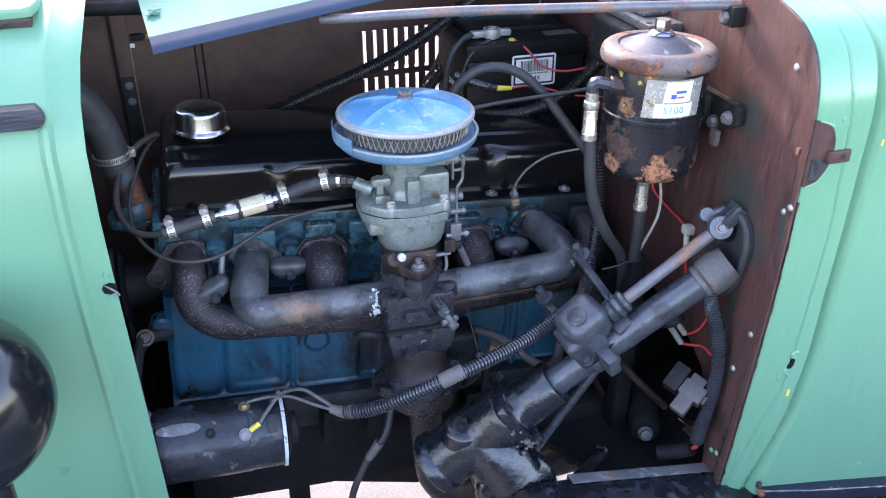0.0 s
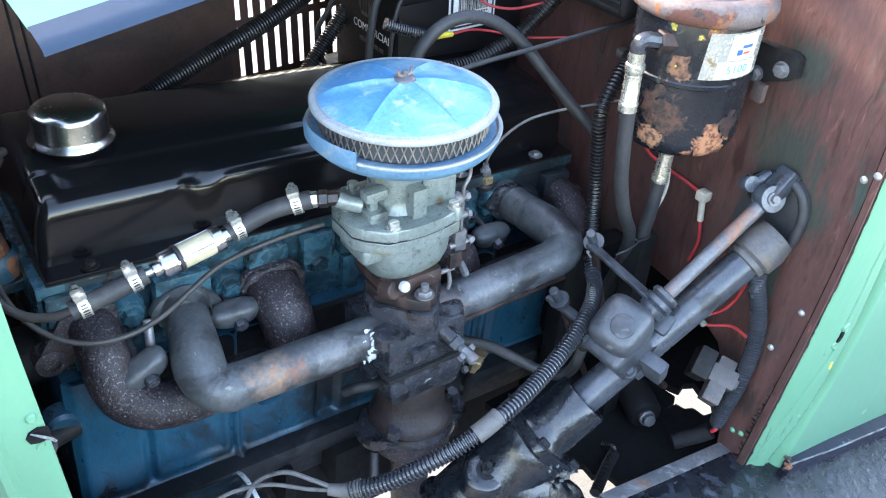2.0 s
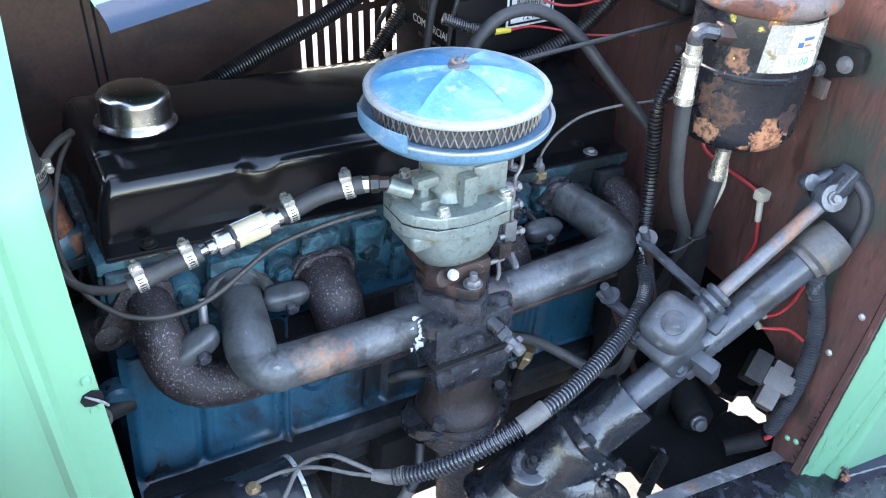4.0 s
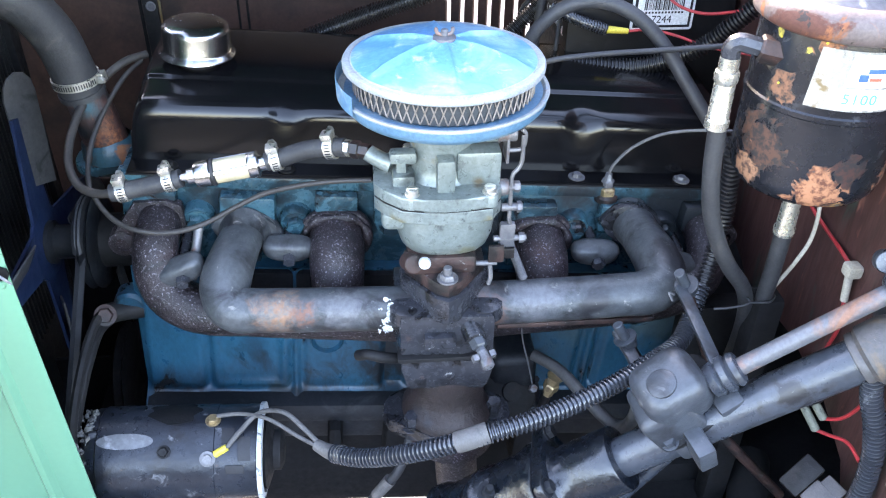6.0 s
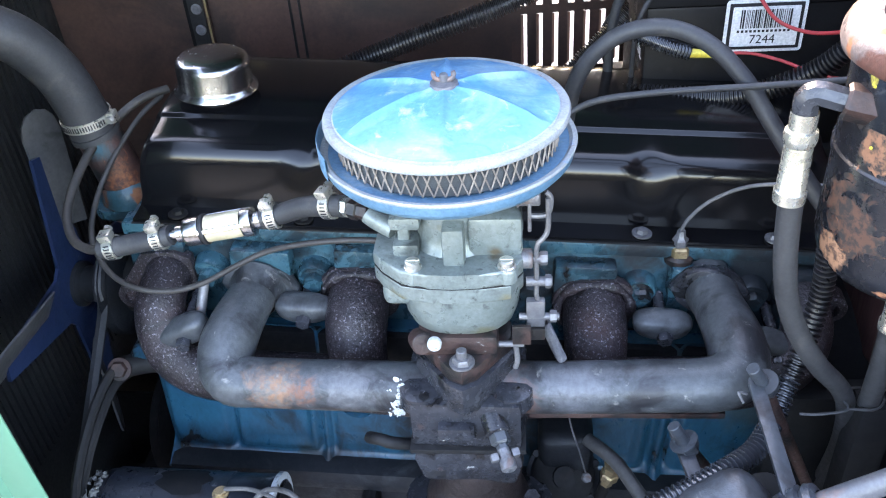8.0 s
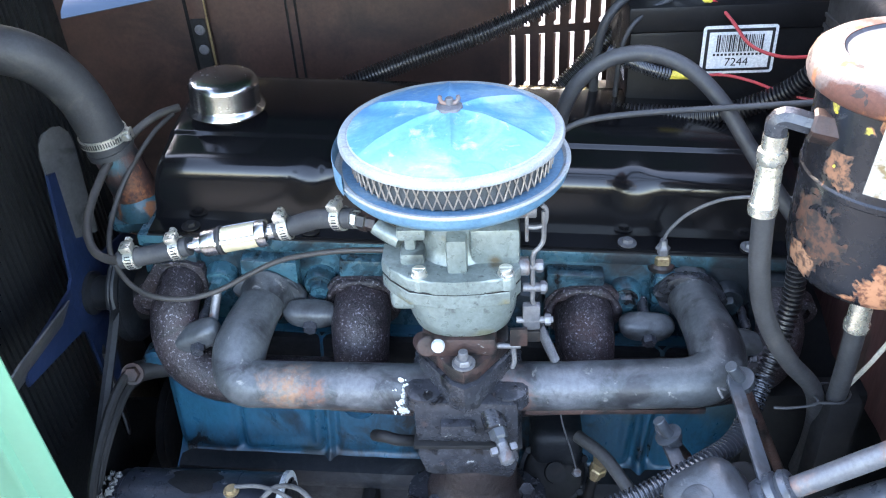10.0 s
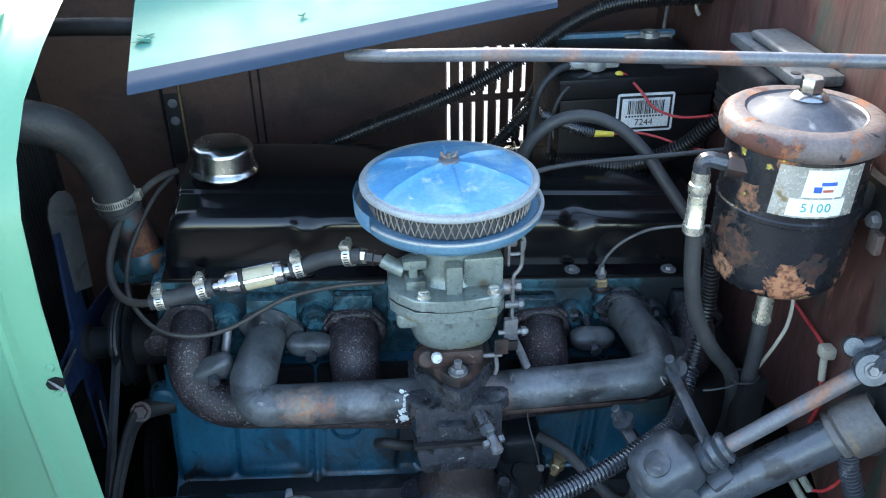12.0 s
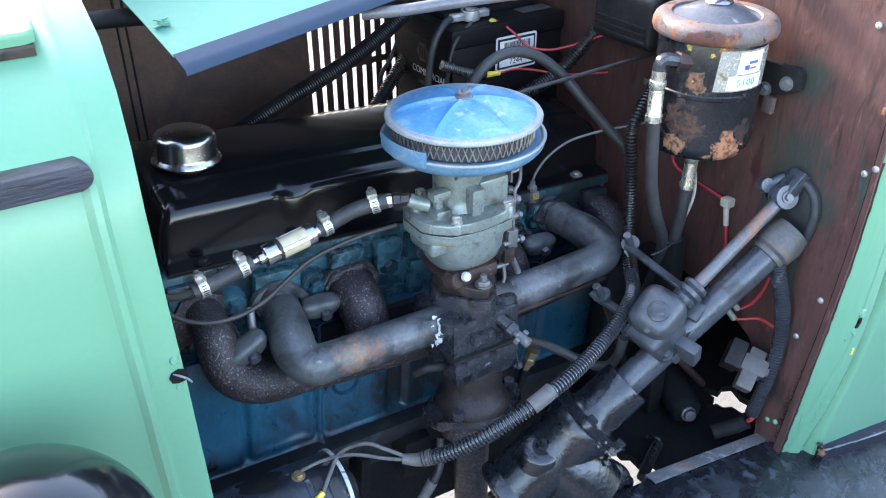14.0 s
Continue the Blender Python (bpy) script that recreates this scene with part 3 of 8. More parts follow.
bmesh.ops.create_grid(bm, x_segments=40, y_segments=40, size=400)
ground = part("ground", bm, M_GROUND, smooth=False)
# unseen wall, added so glossy near faces mirror something dark
bm = bmesh.new()
box(bm, (-9.0, -2.5, 0.0), (9.0, -2.1, 0.98), 0.05)
screen_wall = tagged(part("wall_behind", bm, M_WALL, smooth=False), "unseen dark wall added to darken reflections on the engine", "wall", kind="structure")
tagged(ground, "pale sunlit concrete yard under and around the truck", "ground", kind="structure")

# ---- truck body ----
truck = thing("truck_body", (0, 0.2, 0.45), "mint green vintage truck nose with its near side panel taken off", "truck")

# nose panel: profile of (y, z), rolled over towards the hood at the top
NOSE = [(-0.085, 0.30), (-0.097, 0.60), (-0.102, 0.75), (-0.104, 0.90), (-0.098, 1.00), (-0.086, 1.08), (-0.068, 1.13), (-0.030, 1.17), (0.030, 1.20), (0.12, 1.228), (0.22, 1.24)]
EDGE = [-0.380, -0.383, -0.385, -0.388, -0.390, -0.390, -0.387, -0.382, -0.376, -0.372, -0.370]
rows = []
for (y, z), x0 in zip(NOSE, EDGE):
    r = []
    for dx, dy in ((-0.0005, 0.003), (0.0, 0.001), (-0.004, -0.001), (-0.012, -0.002), (-0.030, -0.002), (-0.035, -0.008), (-0.041, -0.008), (-0.047, -0.001), (-0.10, 0.0), (-0.18, 0.004), (-0.26, 0.016), (-0.33, 0.05), (-0.36, 0.10), (-0.37, 0.2), (-0.37, 0.35)):
        r.append((x0 + dx, y + dy, z))
    rows.append(r)
bm = sheet(rows)
part("nose_panel", bm, M_GREEN, truck, "mint green painted nose panel with a rolled edge")

COWL = [(-0.247, 0.488), (-0.256, 0.61), (-0.264, 0.72), (-0.272, 0.85), (-0.274, 0.95), (-0.274, 1.03), (-0.274, 1.10), (-0.268, 1.137), (-0.258, 1.162), (-0.245, 1.180), (-0.219, 1.199), (-0.185, 1.210), (-0.11, 1.233), (0.0, 1.262), (0.15, 1.29), (0.30, 1.30)]


def cowl_xyz(dx, y, z, lift=0.0):
    """A point on the cowl side: a rolled edge, a fine crease, a soft groove, then the door post."""
    crease = float(np.interp(z, (0.50, 0.585, 0.695, 0.80, 0.95, 1.10, 1.15), (0.006, 0.020, 0.042, 0.047, 0.050, 0.040, 0.035)))
    groove = float(np.interp(z, (0.50, 0.538, 0.643, 0.75, 1.10), (0.034, 0.042, 0.066, 0.076, 0.076)))
    out = float(np.interp(dx, (0.0, 0.0005, 0.004, 0.018, 0.040, 0.064, 0.15, 0.30, 0.50, 0.8), (-0.001, -0.003, -0.0055, -0.0095, -0.013, -0.0145, -0.019, -0.03, -0.05, -0.07)))
    out -= float(np.interp(z, (0.49, 0.61, 0.72, 0.85), (0.016, 0.011, 0.007, 0.0))) * min(1.0, dx / 0.05)
    out += 0.0026 * math.exp(-((dx - crease) / 0.0013) ** 2) + 0.0105 * math.exp(-((dx - groove) / 0.0046) ** 2)
    out -= 0.0035 * min(1.0, max(0.0, (dx - groove - 0.004) / 0.006))
    return Vector((0.421 + dx - (lift if dx < 0.003 else 0.0), y + out - (lift if dx > 0.0003 else 0.0), z - 0.09 * dx * min(1.0, max(0.0, (0.60 - z) / 0.1))))


STEPS = [0.0, 0.0005, 0.002, 0.004] + [0.004 + 0.0011 * k for k in range(1, 85)] + [0.11, 0.15, 0.22, 0.30, 0.40, 0.50, 0.65, 0.8]
part("cowl_panel", sheet([[cowl_xyz(dx, p.y, p.z) for dx in STEPS] for p in spline([(0, y, z) for y, z in COWL], 0.012)]), M_COWL, truck, "mint green cowl side with a fine crease and a pressed groove")
# dark trim strip under the cowl
SLOPE = Matrix(((1, 0, 0, 0), (0, 1, 0, 0), (-0.13, 0, 1, 0.062), (0, 0, 0, 1)))
bm = bmesh.new()
slab(bm, [(0.468, -0.292), (0.60, -0.308), (1.2, -0.366), (1.2, -0.31), (0.468, -0.25)], 0.476, 0.505, SLOPE, 0.004)
part("sill_trim", bm, M_TRIM, truck, "scratched navy blue sill strip")
part("scratched_line", hose([SLOPE @ Vector(p) for p in ((0.470, -0.2905, 0.5045), (0.53, -0.2985, 0.5045), (0.60, -0.3065, 0.5045), (1.19, -0.3635, 0.5045))], lambda d, s: 0.0013 + 0.0012 * noise.noise(Vector((d * 90, 1.0, 0.0))), 0.006, 8), M_WORN, truck, "line of paint rubbed bare along the sill strip")
for at, r in (((0.467, -0.2885, 0.502), 0.0065), ((0.427, -0.256, 0.492), 0.007), ((0.463, -0.286, 0.516), 0.006)):
    bm = bmesh.new()
    bmesh.ops.create_icosphere(bm, subdivisions=3, radius=r)
    for v in bm.verts:
        v.co = v.co * (0.75 + 0.7 * noise.noise(v.co * 260)) + Vector(at)
    part("rust_lump", bm, M_SEAL if at[1] < -0.288 else M_RUSTY, truck, "crusted lump of rust")

# firewall with its screws
prof = [(-0.236, 0.47)] + [(y + 0.002, z) for y, z in COWL] + [(0.45, 1.29), (0.55, 1.22), (0.62, 1.05), (0.63, 0.47), (0.45, 0.47), (0.40, 0.66), (0.0, 0.70), (-0.09, 0.69), (-0.155, 0.655), (-0.185, 0.60), (-0.20, 0.52), (-0.205, 0.47)]
bm = bmesh.new()
slab(bm, prof, 0.420, 0.423, None, 0, "x")
firewall = part("firewall", bm, M_FIREWALL, truck, "streaky red-brown primed firewall with greenish stains", smooth=False)
SEAM = [(-0.240, 0.49), (-0.250, 0.608), (-0.259, 0.714), (-0.264, 0.783), (-0.268, 0.86), (-0.2705, 0.941), (-0.2705, 1.03), (-0.2695, 1.07), (-0.266, 1.103), (-0.257, 1.135), (-0.244, 1.157), (-0.228, 1.174), (-0.197, 1.190), (-0.153, 1.204), (-0.10, 1.219), (0.0, 1.245)]
bm = bmesh.new()
slab(bm, [(y - 0.0035, z) for y, z in COWL[:14]] + SEAM[::-1], 0.4155, 0.4195, None, 0, "x")
part("firewall_flange", bm, M_FIREWALL, truck, smooth=False)
part("firewall_seam", hose([(0.4178, y + 0.0008, z) for y, z in SEAM], lambda d, s: 0.0014 + 0.0011 * noise.noise(Vector((d * 55, 3.0, 0.0))), 0.006, 8), M_VOID, truck, "dark open seam along the firewall's edge")
for y, z in ((-0.228, 1.146), (-0.2595, 0.9705), (-0.2735, 0.9835), (-0.249, 0.776), (-0.228, 0.703), (-0.218, 0.538), (-0.231, 0.543)):
    bm = lathed([(0.0046, 0), (0.0043, 0.0012), (0.0028, 0.0026), (0, 0.0028)], between((0.4195 if y > -0.27 else 0.4155, y, z), (0.40, y, z)), 14)
    part("screw", bm, M_COWL if z < 0.6 else M_ALLOY, firewall)
part("rust_chip", boxed((0.4155, -0.2655, 1.049), (0.4200, -0.2605, 1.058), 0.0012), M_SEAL, firewall, "chip of orange rust at the firewall's edge")
# dirt crusted along the lower end of the seam
bm = bmesh.new()
random.seed(31)
for k in range(26):
    u = random.random()
    y, z = np.interp(u, (0, 1), (-0.240, -0.256)), np.interp(u, (0, 1), (0.50, 0.66))
    b2 = bmesh.ops.create_icosphere(bm, subdivisions=1, radius=random.uniform(0.001, 0.0032))
    for v in b2["verts"]:
        v.co = v.co * (0.8 + 0.6 * noise.noise(v.co * 700 + Vector((k, 0, 0)))) + Vector((0.4185, y + random.uniform(-0.003, 0.009), z))
tagged(part("crusted_dirt", bm, M_RUSTY, truck), "dirt crusted in the seam", kind="stuff")

# latch recess on the cowl's edge
def cowl_point(dx, z, lift):
    """A point over the cowl's edge strip."""
    return cowl_xyz(dx, float(np.interp(z, [c[1] for c in COWL], [c[0] for c in COWL])), z, lift)


def latch_width(k):
    return 0.003 + 0.025 * math.sin(math.pi * (1 - (1 - k / 16) ** 0.8)) ** 0.5


part("latch_plate", sheet([[cowl_point(d, 1.013 + 0.085 * k / 16, 0.0014) for d in (0.0, 0.0005, 0.003)] + [cowl_point(0.003 + (latch_width(k) - 0.003 + 0.0012 * math.sin(k * 2.3)) * i / 5, 1.013 + 0.085 * k / 16, 0.0014) for i in range(1, 6)] for k in range(17)], 0.0010), M_FIREWALL, truck, "bare red-brown latch recess in the cowl's edge")
part("latch_tab", sheet([[cowl_point(0.0032 + (latch_width(k) - 0.0075) * i / 4, 1.013 + 0.085 * k / 16, 0.0030) for i in range(5)] for k in range(2, 8)], 0.0010), M_COLUMN, truck, "grey steel tab in the latch recess")
part("latch_edge", hose([cowl_point(latch_width(k), 1.013 + 0.085 * k / 16, 0.0012) for k in range(17)], 0.0014, 0.004, 8), M_COWL, truck, "thick paint edge round the latch recess")
part("chipped_edge", sheet([[cowl_point(w, 0.494 + 0.006 * k, 0.0007) for w in (0.0, 0.0007, 0.0014 + 0.0018 * max(0.0, noise.noise(Vector((k * 0.31, 2.0, 0.0)))) + 0.0012 * max(0.0, noise.noise(Vector((k * 0.9, 5.0, 0.0)))))] for k in range(84)], 0.0005), M_RUSTY, truck, "rusty bare line along the cowl's edge")
TY = cowl_point(0.03, 1.053, 0).y
part("latch_tongue", boxed((0.439, TY - 0.006, 1.0455), (0.4695, TY + 0.004, 1.0610), 0.0015), M_FIREWALL, truck, "red-brown latch tongue with a hole")
bm = lathed([(0.0036, 0), (0.0036, 0.001), (0, 0.001)], between((0.459, TY - 0.0056, 1.053), (0.459, TY - 0.02, 1.053)), 14)
part("latch_hole", bm, M_INK, truck)
# bolts on the crease of the cowl, with a torn hole between them
for dx, z in ((0.047, 0.7575), (0.0435, 0.728)):
    p = cowl_point(dx, z, 0)
    bm = lathed([(0.0072, -0.003), (0.0070, 0.0016), (0.0052, 0.0034), (0.002, 0.0028), (0, 0.0028)], between(p, p - Vector((0, 0.1, 0))), 16)
    part("bolt", bm, M_COWL, truck)
HY = cowl_point(0.0455, 0.742, 0).y
bm = bmesh.new()
slab(bm, [(0.4615, 0.7345), (0.4665, 0.7335), (0.4705, 0.739), (0.4715, 0.746), (0.4690, 0.7505), (0.4650, 0.7475), (0.4655, 0.742), (0.4620, 0.7405)], HY - 0.0022, HY + 0.001, None, 0, "y")
part("bolt_hole", bm, M_VOID, truck, "dark torn hole between the bolts", smooth=False)
for dx, z, w, h in ((0.053, 0.689, 0.0022, 0.006), (0.088, 1.066, 0.0016, 0.004)):
    p = cowl_point(dx, z, 0)
    part("paint_chip", boxed((p.x - w, p.y - 0.0008, z - h), (p.x + w, p.y + 0.002, z + h), 0.0004), M_YELLOW, truck, "chip showing old yellow paint")
# blisters and runs in the cowl's thick paint
bm = bmesh.new()
for k in range(34):
    z = random.choice((random.uniform(0.50, 0.60), random.uniform(0.50, 0.72), random.uniform(1.05, 1.10)))
    p = cowl_point(random.uniform(0.006, 0.05 if z < 1 else 0.09), z, 0)
    r = random.uniform(0.0012, 0.0032)
    b2 = bmesh.ops.create_icosphere(bm, subdivisions=2, radius=r)
    for v in b2["verts"]:
        v.co = Vector((v.co.x * 0.8, v.co.y * 0.35, v.co.z * random.uniform(1.2, 1.25) * (1 + k % 3))) + p
tagged(part("paint_runs", bm, M_COWL, truck), "blisters and runs in the thick mint paint", kind="stuff")
# torn hole in the edge of the nose panel, with two bolts
bm = bmesh.new()
slab(bm, [(-0.404, 0.913), (-0.401, 0.918), (-0.394, 0.920), (-0.387, 0.917), (-0.3865, 0.911), (-0.389, 0.906), (-0.396, 0.905), (-0.402, 0.907)], -0.1068, -0.1045, None, 0, "y")
part("torn_hole", bm, M_VOID, truck, "dark torn hole in the panel's edge", smooth=False)
bm = hose([(-0.400, -0.108, 0.9185), (-0.394, -0.111, 0.9155), (-0.388, -0.112, 0.910), (-0.385, -0.110, 0.904)], lambda d, s: 0.0006 + 0.0020 * s * (1.2 - s), 0.002, 8)
part("torn_metal", bm, M_WORN, truck, "curled bare metal lip")
for z in (0.900, 0.931):
    bm = lathed([(0.0042, -0.002), (0.0042, 0.0004), (0.003, 0.0018), (0, 0.0018)], between((-0.396, -0.105, z), (-0.396, -0.2, z)), 14)
    part("bolt", bm, M_GREEN, truck)
# strap on the nose panel
bm = bmesh.new()
out = [(-0.435 + 0.0112 * math.cos(a), 1.1235 + 0.0112 * math.sin(a)) for a in [radians(-90 + 15 * i) for i in range(13)]] + [(-0.75, 1.1345), (-0.75, 1.1125)]
slab(bm, out, -0.088, -0.062, None, 0.003, "y")
strap = part("nose_strap", bm, M_STRAP, truck, "dark ribbed vinyl strap across the nose")
# hood latch block on the nose shoulder
bm = bmesh.new()
slab(bm, [(-0.60, 0.012), (-0.437, 0.016), (-0.429, 0.022), (-0.424, 0.06), (-0.420, 0.16), (-0.60, 0.16)], 1.2065, 1.219, None, 0.003)
part("shoulder_block", bm, M_GREEN, truck, "raised mint green plate on the nose's crown")
part("plate_gap", boxed((-0.60, 0.019, 1.196), (-0.431, 0.15, 1.2063), 0.001), M_RUSTY, truck, "rusty gap under the raised plate")

# far side panel with two rows of slots
FAR0, FAR1 = (-0.62, 0.505), (0.42, 0.595)


def far_y(x):
    return FAR0[1] + (x - FAR0[0]) * (FAR1[1] - FAR0[1]) / (FAR1[0] - FAR0[0])


def far_box(bm, x0, x1, z0, z1, t=0.0015):
    vs = [bm.verts.new((x, far_y(x) + d, z)) for d in (0, t) for x in (x0, x1) for z in (z0, z1)]
    for f in ((0, 1, 3, 2), (4, 6, 7, 5), (0, 4, 5, 1), (2, 3, 7, 6), (0, 2, 6, 4), (1, 5, 7, 3)):
        bm.faces.new([vs[i] for i in f])


bm = bmesh.new()
SX, SP, SW = 0.044, 0.0216, 0.0086
far_box(bm, -0.62, SX, 0.42, 1.25)
far_box(bm, SX + 10 * SP, 0.42, 0.42, 1.25)
far_box(bm, SX, SX + 10 * SP, 0.42, 0.838)
far_box(bm, SX, SX + 10 * SP, 0.918, 0.930)
far_box(bm, SX, SX + 10 * SP, 1.012, 1.25)
far_panel = part("far_side_panel", bm, M_PANEL, truck, "brown primed far hood side with rows of louvre slots", smooth=False)
for z0, z1 in ((0.838, 0.918), (0.930, 1.012)):
    for i in range(11):
        bm = bmesh.new()
        x1 = SX + i * SP + (SP - SW) if i < 10 else SX + 10 * SP
        x0 = SX + i * SP
        if i < 10:
            far_box(bm, x0, x1, z0, z1)
            # hooded lip pressed outwards
            vs = [bm.verts.new(p) for p in ((x1 - 0.004, far_y(x1) + 0.0015, z0), (x1 - 0.004, far_y(x1) + 0.0015, z1), (x1 + 0.004, far_y(x1) + 0.009, z1 - 0.004), (x1 + 0.004, far_y(x1) + 0.009, z0 + 0.004))]
            bm.faces.new(vs)
            part("louvre", bm, M_PANEL, far_panel, smooth=False)
        else:
            bm.free()
for x in (-0.256, -0.243):
    part("panel_groove", hose([(x, far_y(x) - 0.0004, 0.6), (x, far_y(x) - 0.0004, 0.9), (x, far_y(x) - 0.0004, 1.2)], 0.0019, 0.1, 8), M_DARK, truck)
# front post of the far panel, with its bolts, clip and straw-coloured edge highlight
part("panel_post", boxed((-0.390, 0.514, 0.60), (-0.3645, 0.523, 1.22), 0.002), M_PANEL, truck)
part("post_groove", boxed((-0.3955, 0.516, 0.60), (-0.3903, 0.524, 1.22), 0.001), M_VOID, truck)
part("panel_bracket", boxed((-0.3885, 0.5095, 0.86), (-0.3675, 0.5145, 0.978), 0.002), M_DARK, truck, "black bracket bolted to the post")
for z in (0.963, 0.934):
    part("bolt", lathed([(0.0072, 0), (0.0072, 0.002), (0.0058, 0.003), (0.0046, 0.0016), (0, 0.0016)], between((-0.3765, 0.510, z), (-0.3765, 0.4, z)), 16), M_STEEL, truck)
# thin straw-coloured bar modelled in place of the highlight along the post
part("bare_edge", hose([(-0.3635, 0.513, 1.03), (-0.3645, 0.513, 0.985), (-0.365, 0.513, 0.90), (-0.3645, 0.513, 0.82)], lambda d, s: 0.0006 + 0.0011 * min(1.0, 3 * s) , 0.01, 8), M_BRASS, truck, "straw-coloured line standing in for the post's edge highlight")
part("white_tab", boxed((-0.3635, 0.510, 1.0295), (-0.3555, 0.514, 1.0365), 0.0008), M_WHITE, truck)
part("panel_clip", boxed((-0.361, 0.511, 1.040), (-0.339, 0.526, 1.0515), 0.004), M_DARK, truck)
part("ledge_strip", boxed((-0.337, 0.519, 1.0405), (-0.285, 0.5275, 1.0475), 0.002), M_BRASS, truck, "pale worn strip")
# added near-black closing sheets on the far side keep daylight out of the bay
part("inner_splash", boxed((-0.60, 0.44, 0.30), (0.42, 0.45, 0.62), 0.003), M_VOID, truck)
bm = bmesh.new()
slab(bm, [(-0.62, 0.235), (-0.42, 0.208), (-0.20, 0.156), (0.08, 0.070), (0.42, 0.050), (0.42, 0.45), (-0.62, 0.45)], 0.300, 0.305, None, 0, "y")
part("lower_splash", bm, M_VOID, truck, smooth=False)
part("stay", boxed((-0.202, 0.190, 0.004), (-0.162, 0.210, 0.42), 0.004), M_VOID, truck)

# front fender apron: black sheet that starts at the frame
rows = []
for i in range(61):
    x = 0.115 + 1.085 * (i / 60) ** 1.6
    z = float(np.interp(x, (0.115, 0.22, 0.32, 0.42, 0.60, 0.9, 1.2), (0.535, 0.522, 0.510, 0.498, 0.475, 0.44, 0.41)))
    r = []
    for k in range(31):
        d = k / 30
        dy, dz = float(np.interp(d, (0, 0.06, 0.10, 0.14, 0.3, 0.5, 0.72, 1.0), (0.0, 0.0, -0.004, -0.012, -0.05, -0.12, -0.2, -0.3))), float(np.interp(d, (0, 0.06, 0.10, 0.14, 0.3, 0.5, 0.72, 1.0), (-0.07, -0.012, -0.002, 0.0, -0.002, -0.01, -0.03, -0.07)))
        bump = (0.0016 * noise.noise(Vector((x * 26, dy * 26, 1.0))) + 0.0010 * noise.noise(Vector((x * 70, dy * 70, 4.0)))) * min(1.0, max(0.0, d - 0.16) * 12)
        r.append((x, -0.195 - 0.06 * max(0, x - 0.2) + dy, z + dz + bump))
    rows.append(r)
part("fender_apron", sheet(rows, 0.003), M_TRUCKBLACK, truck, "glossy black fender apron, dusty and dented, bluish patches painted as sky reflections")
part("worn_edge", sheet([[(x, -0.1945 - 0.06 * max(0, x - 0.2) + dy, z + dz) for dy, dz in ((0.0022, -0.012), (0.0022, 0.0012), (-0.010, 0.0026), (-0.019, 0.0030))] for x, z in ((0.19, 0.5258), (0.22, 0.522), (0.32, 0.510), (0.42, 0.498))], 0.0008), M_WORN, truck, "bare metal edge where the paint has rubbed off")

# frame rails and cross member under the engine
for y0, y1, x0 in ((0.50, 0.56, -0.7), ):
    part("frame_rail", boxed((x0, y0, 0.42), (1.6, y1, 0.53), 0.006), M_DARK, truck)
part("cross_member", boxed((-0.50, -0.10, 0.30), (-0.43, 0.55, 0.40), 0.008), M_VOID, truck)
# floor sheets get the shade under the bay as their colour
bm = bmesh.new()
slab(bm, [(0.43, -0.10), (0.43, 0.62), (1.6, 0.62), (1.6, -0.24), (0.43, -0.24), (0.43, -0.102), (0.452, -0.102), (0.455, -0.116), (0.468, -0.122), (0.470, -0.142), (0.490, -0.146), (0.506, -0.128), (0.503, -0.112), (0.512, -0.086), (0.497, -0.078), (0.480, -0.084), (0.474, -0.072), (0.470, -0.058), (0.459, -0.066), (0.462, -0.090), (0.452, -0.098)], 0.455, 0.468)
part("floor_plate", bm, M_VOID, truck, "floor sheet with a torn hole, coloured black as if unlit", smooth=False)
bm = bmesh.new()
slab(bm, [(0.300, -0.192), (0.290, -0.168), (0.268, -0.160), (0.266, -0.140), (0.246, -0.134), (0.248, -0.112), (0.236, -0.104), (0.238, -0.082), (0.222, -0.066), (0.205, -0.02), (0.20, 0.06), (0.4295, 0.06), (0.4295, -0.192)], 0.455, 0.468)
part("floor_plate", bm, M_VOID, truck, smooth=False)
# added near-black closing sheets shut daylight out of the cab and bay
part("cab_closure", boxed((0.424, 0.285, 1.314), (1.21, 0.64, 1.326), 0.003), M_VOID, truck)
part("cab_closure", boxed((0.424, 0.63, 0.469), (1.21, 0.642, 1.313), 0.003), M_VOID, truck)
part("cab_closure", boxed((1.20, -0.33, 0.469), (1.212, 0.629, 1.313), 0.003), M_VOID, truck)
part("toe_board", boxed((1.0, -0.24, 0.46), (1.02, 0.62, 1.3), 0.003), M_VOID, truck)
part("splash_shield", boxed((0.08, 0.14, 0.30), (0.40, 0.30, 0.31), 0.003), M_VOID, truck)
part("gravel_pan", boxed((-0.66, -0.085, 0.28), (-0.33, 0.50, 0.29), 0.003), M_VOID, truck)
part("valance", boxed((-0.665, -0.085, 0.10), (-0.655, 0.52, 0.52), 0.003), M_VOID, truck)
part("support_bar", hose([(-0.50, 0.205, 1.172), (-0.35, 0.20, 1.170), (-0.20, 0.195, 1.160)], 0.010, 0.02, 12), M_DARK, truck)

# ---- hood ----
hood = thing("hood", (-0.1, 0.2, 1.18), "mint green hood half propped open, with a slate blue lower edge", "hood")
HL, HR = Vector((-0.306, 0.020, 1.157)), Vector((0.118, 0.060, 1.213))


def hood_at(u, v):
    """u along the edge, v metres back from it."""
    e = HL.lerp(HR, u)
    left = Vector((-0.10, 0.98, 0.155)).normalized()
    right = Vector((0.04, 1.0, 0.10)).normalized()
    return e + left.lerp(right, u) * v + Vector((0, 0, 0.02 * math.sin(math.pi * min(1, v / 0.5))))


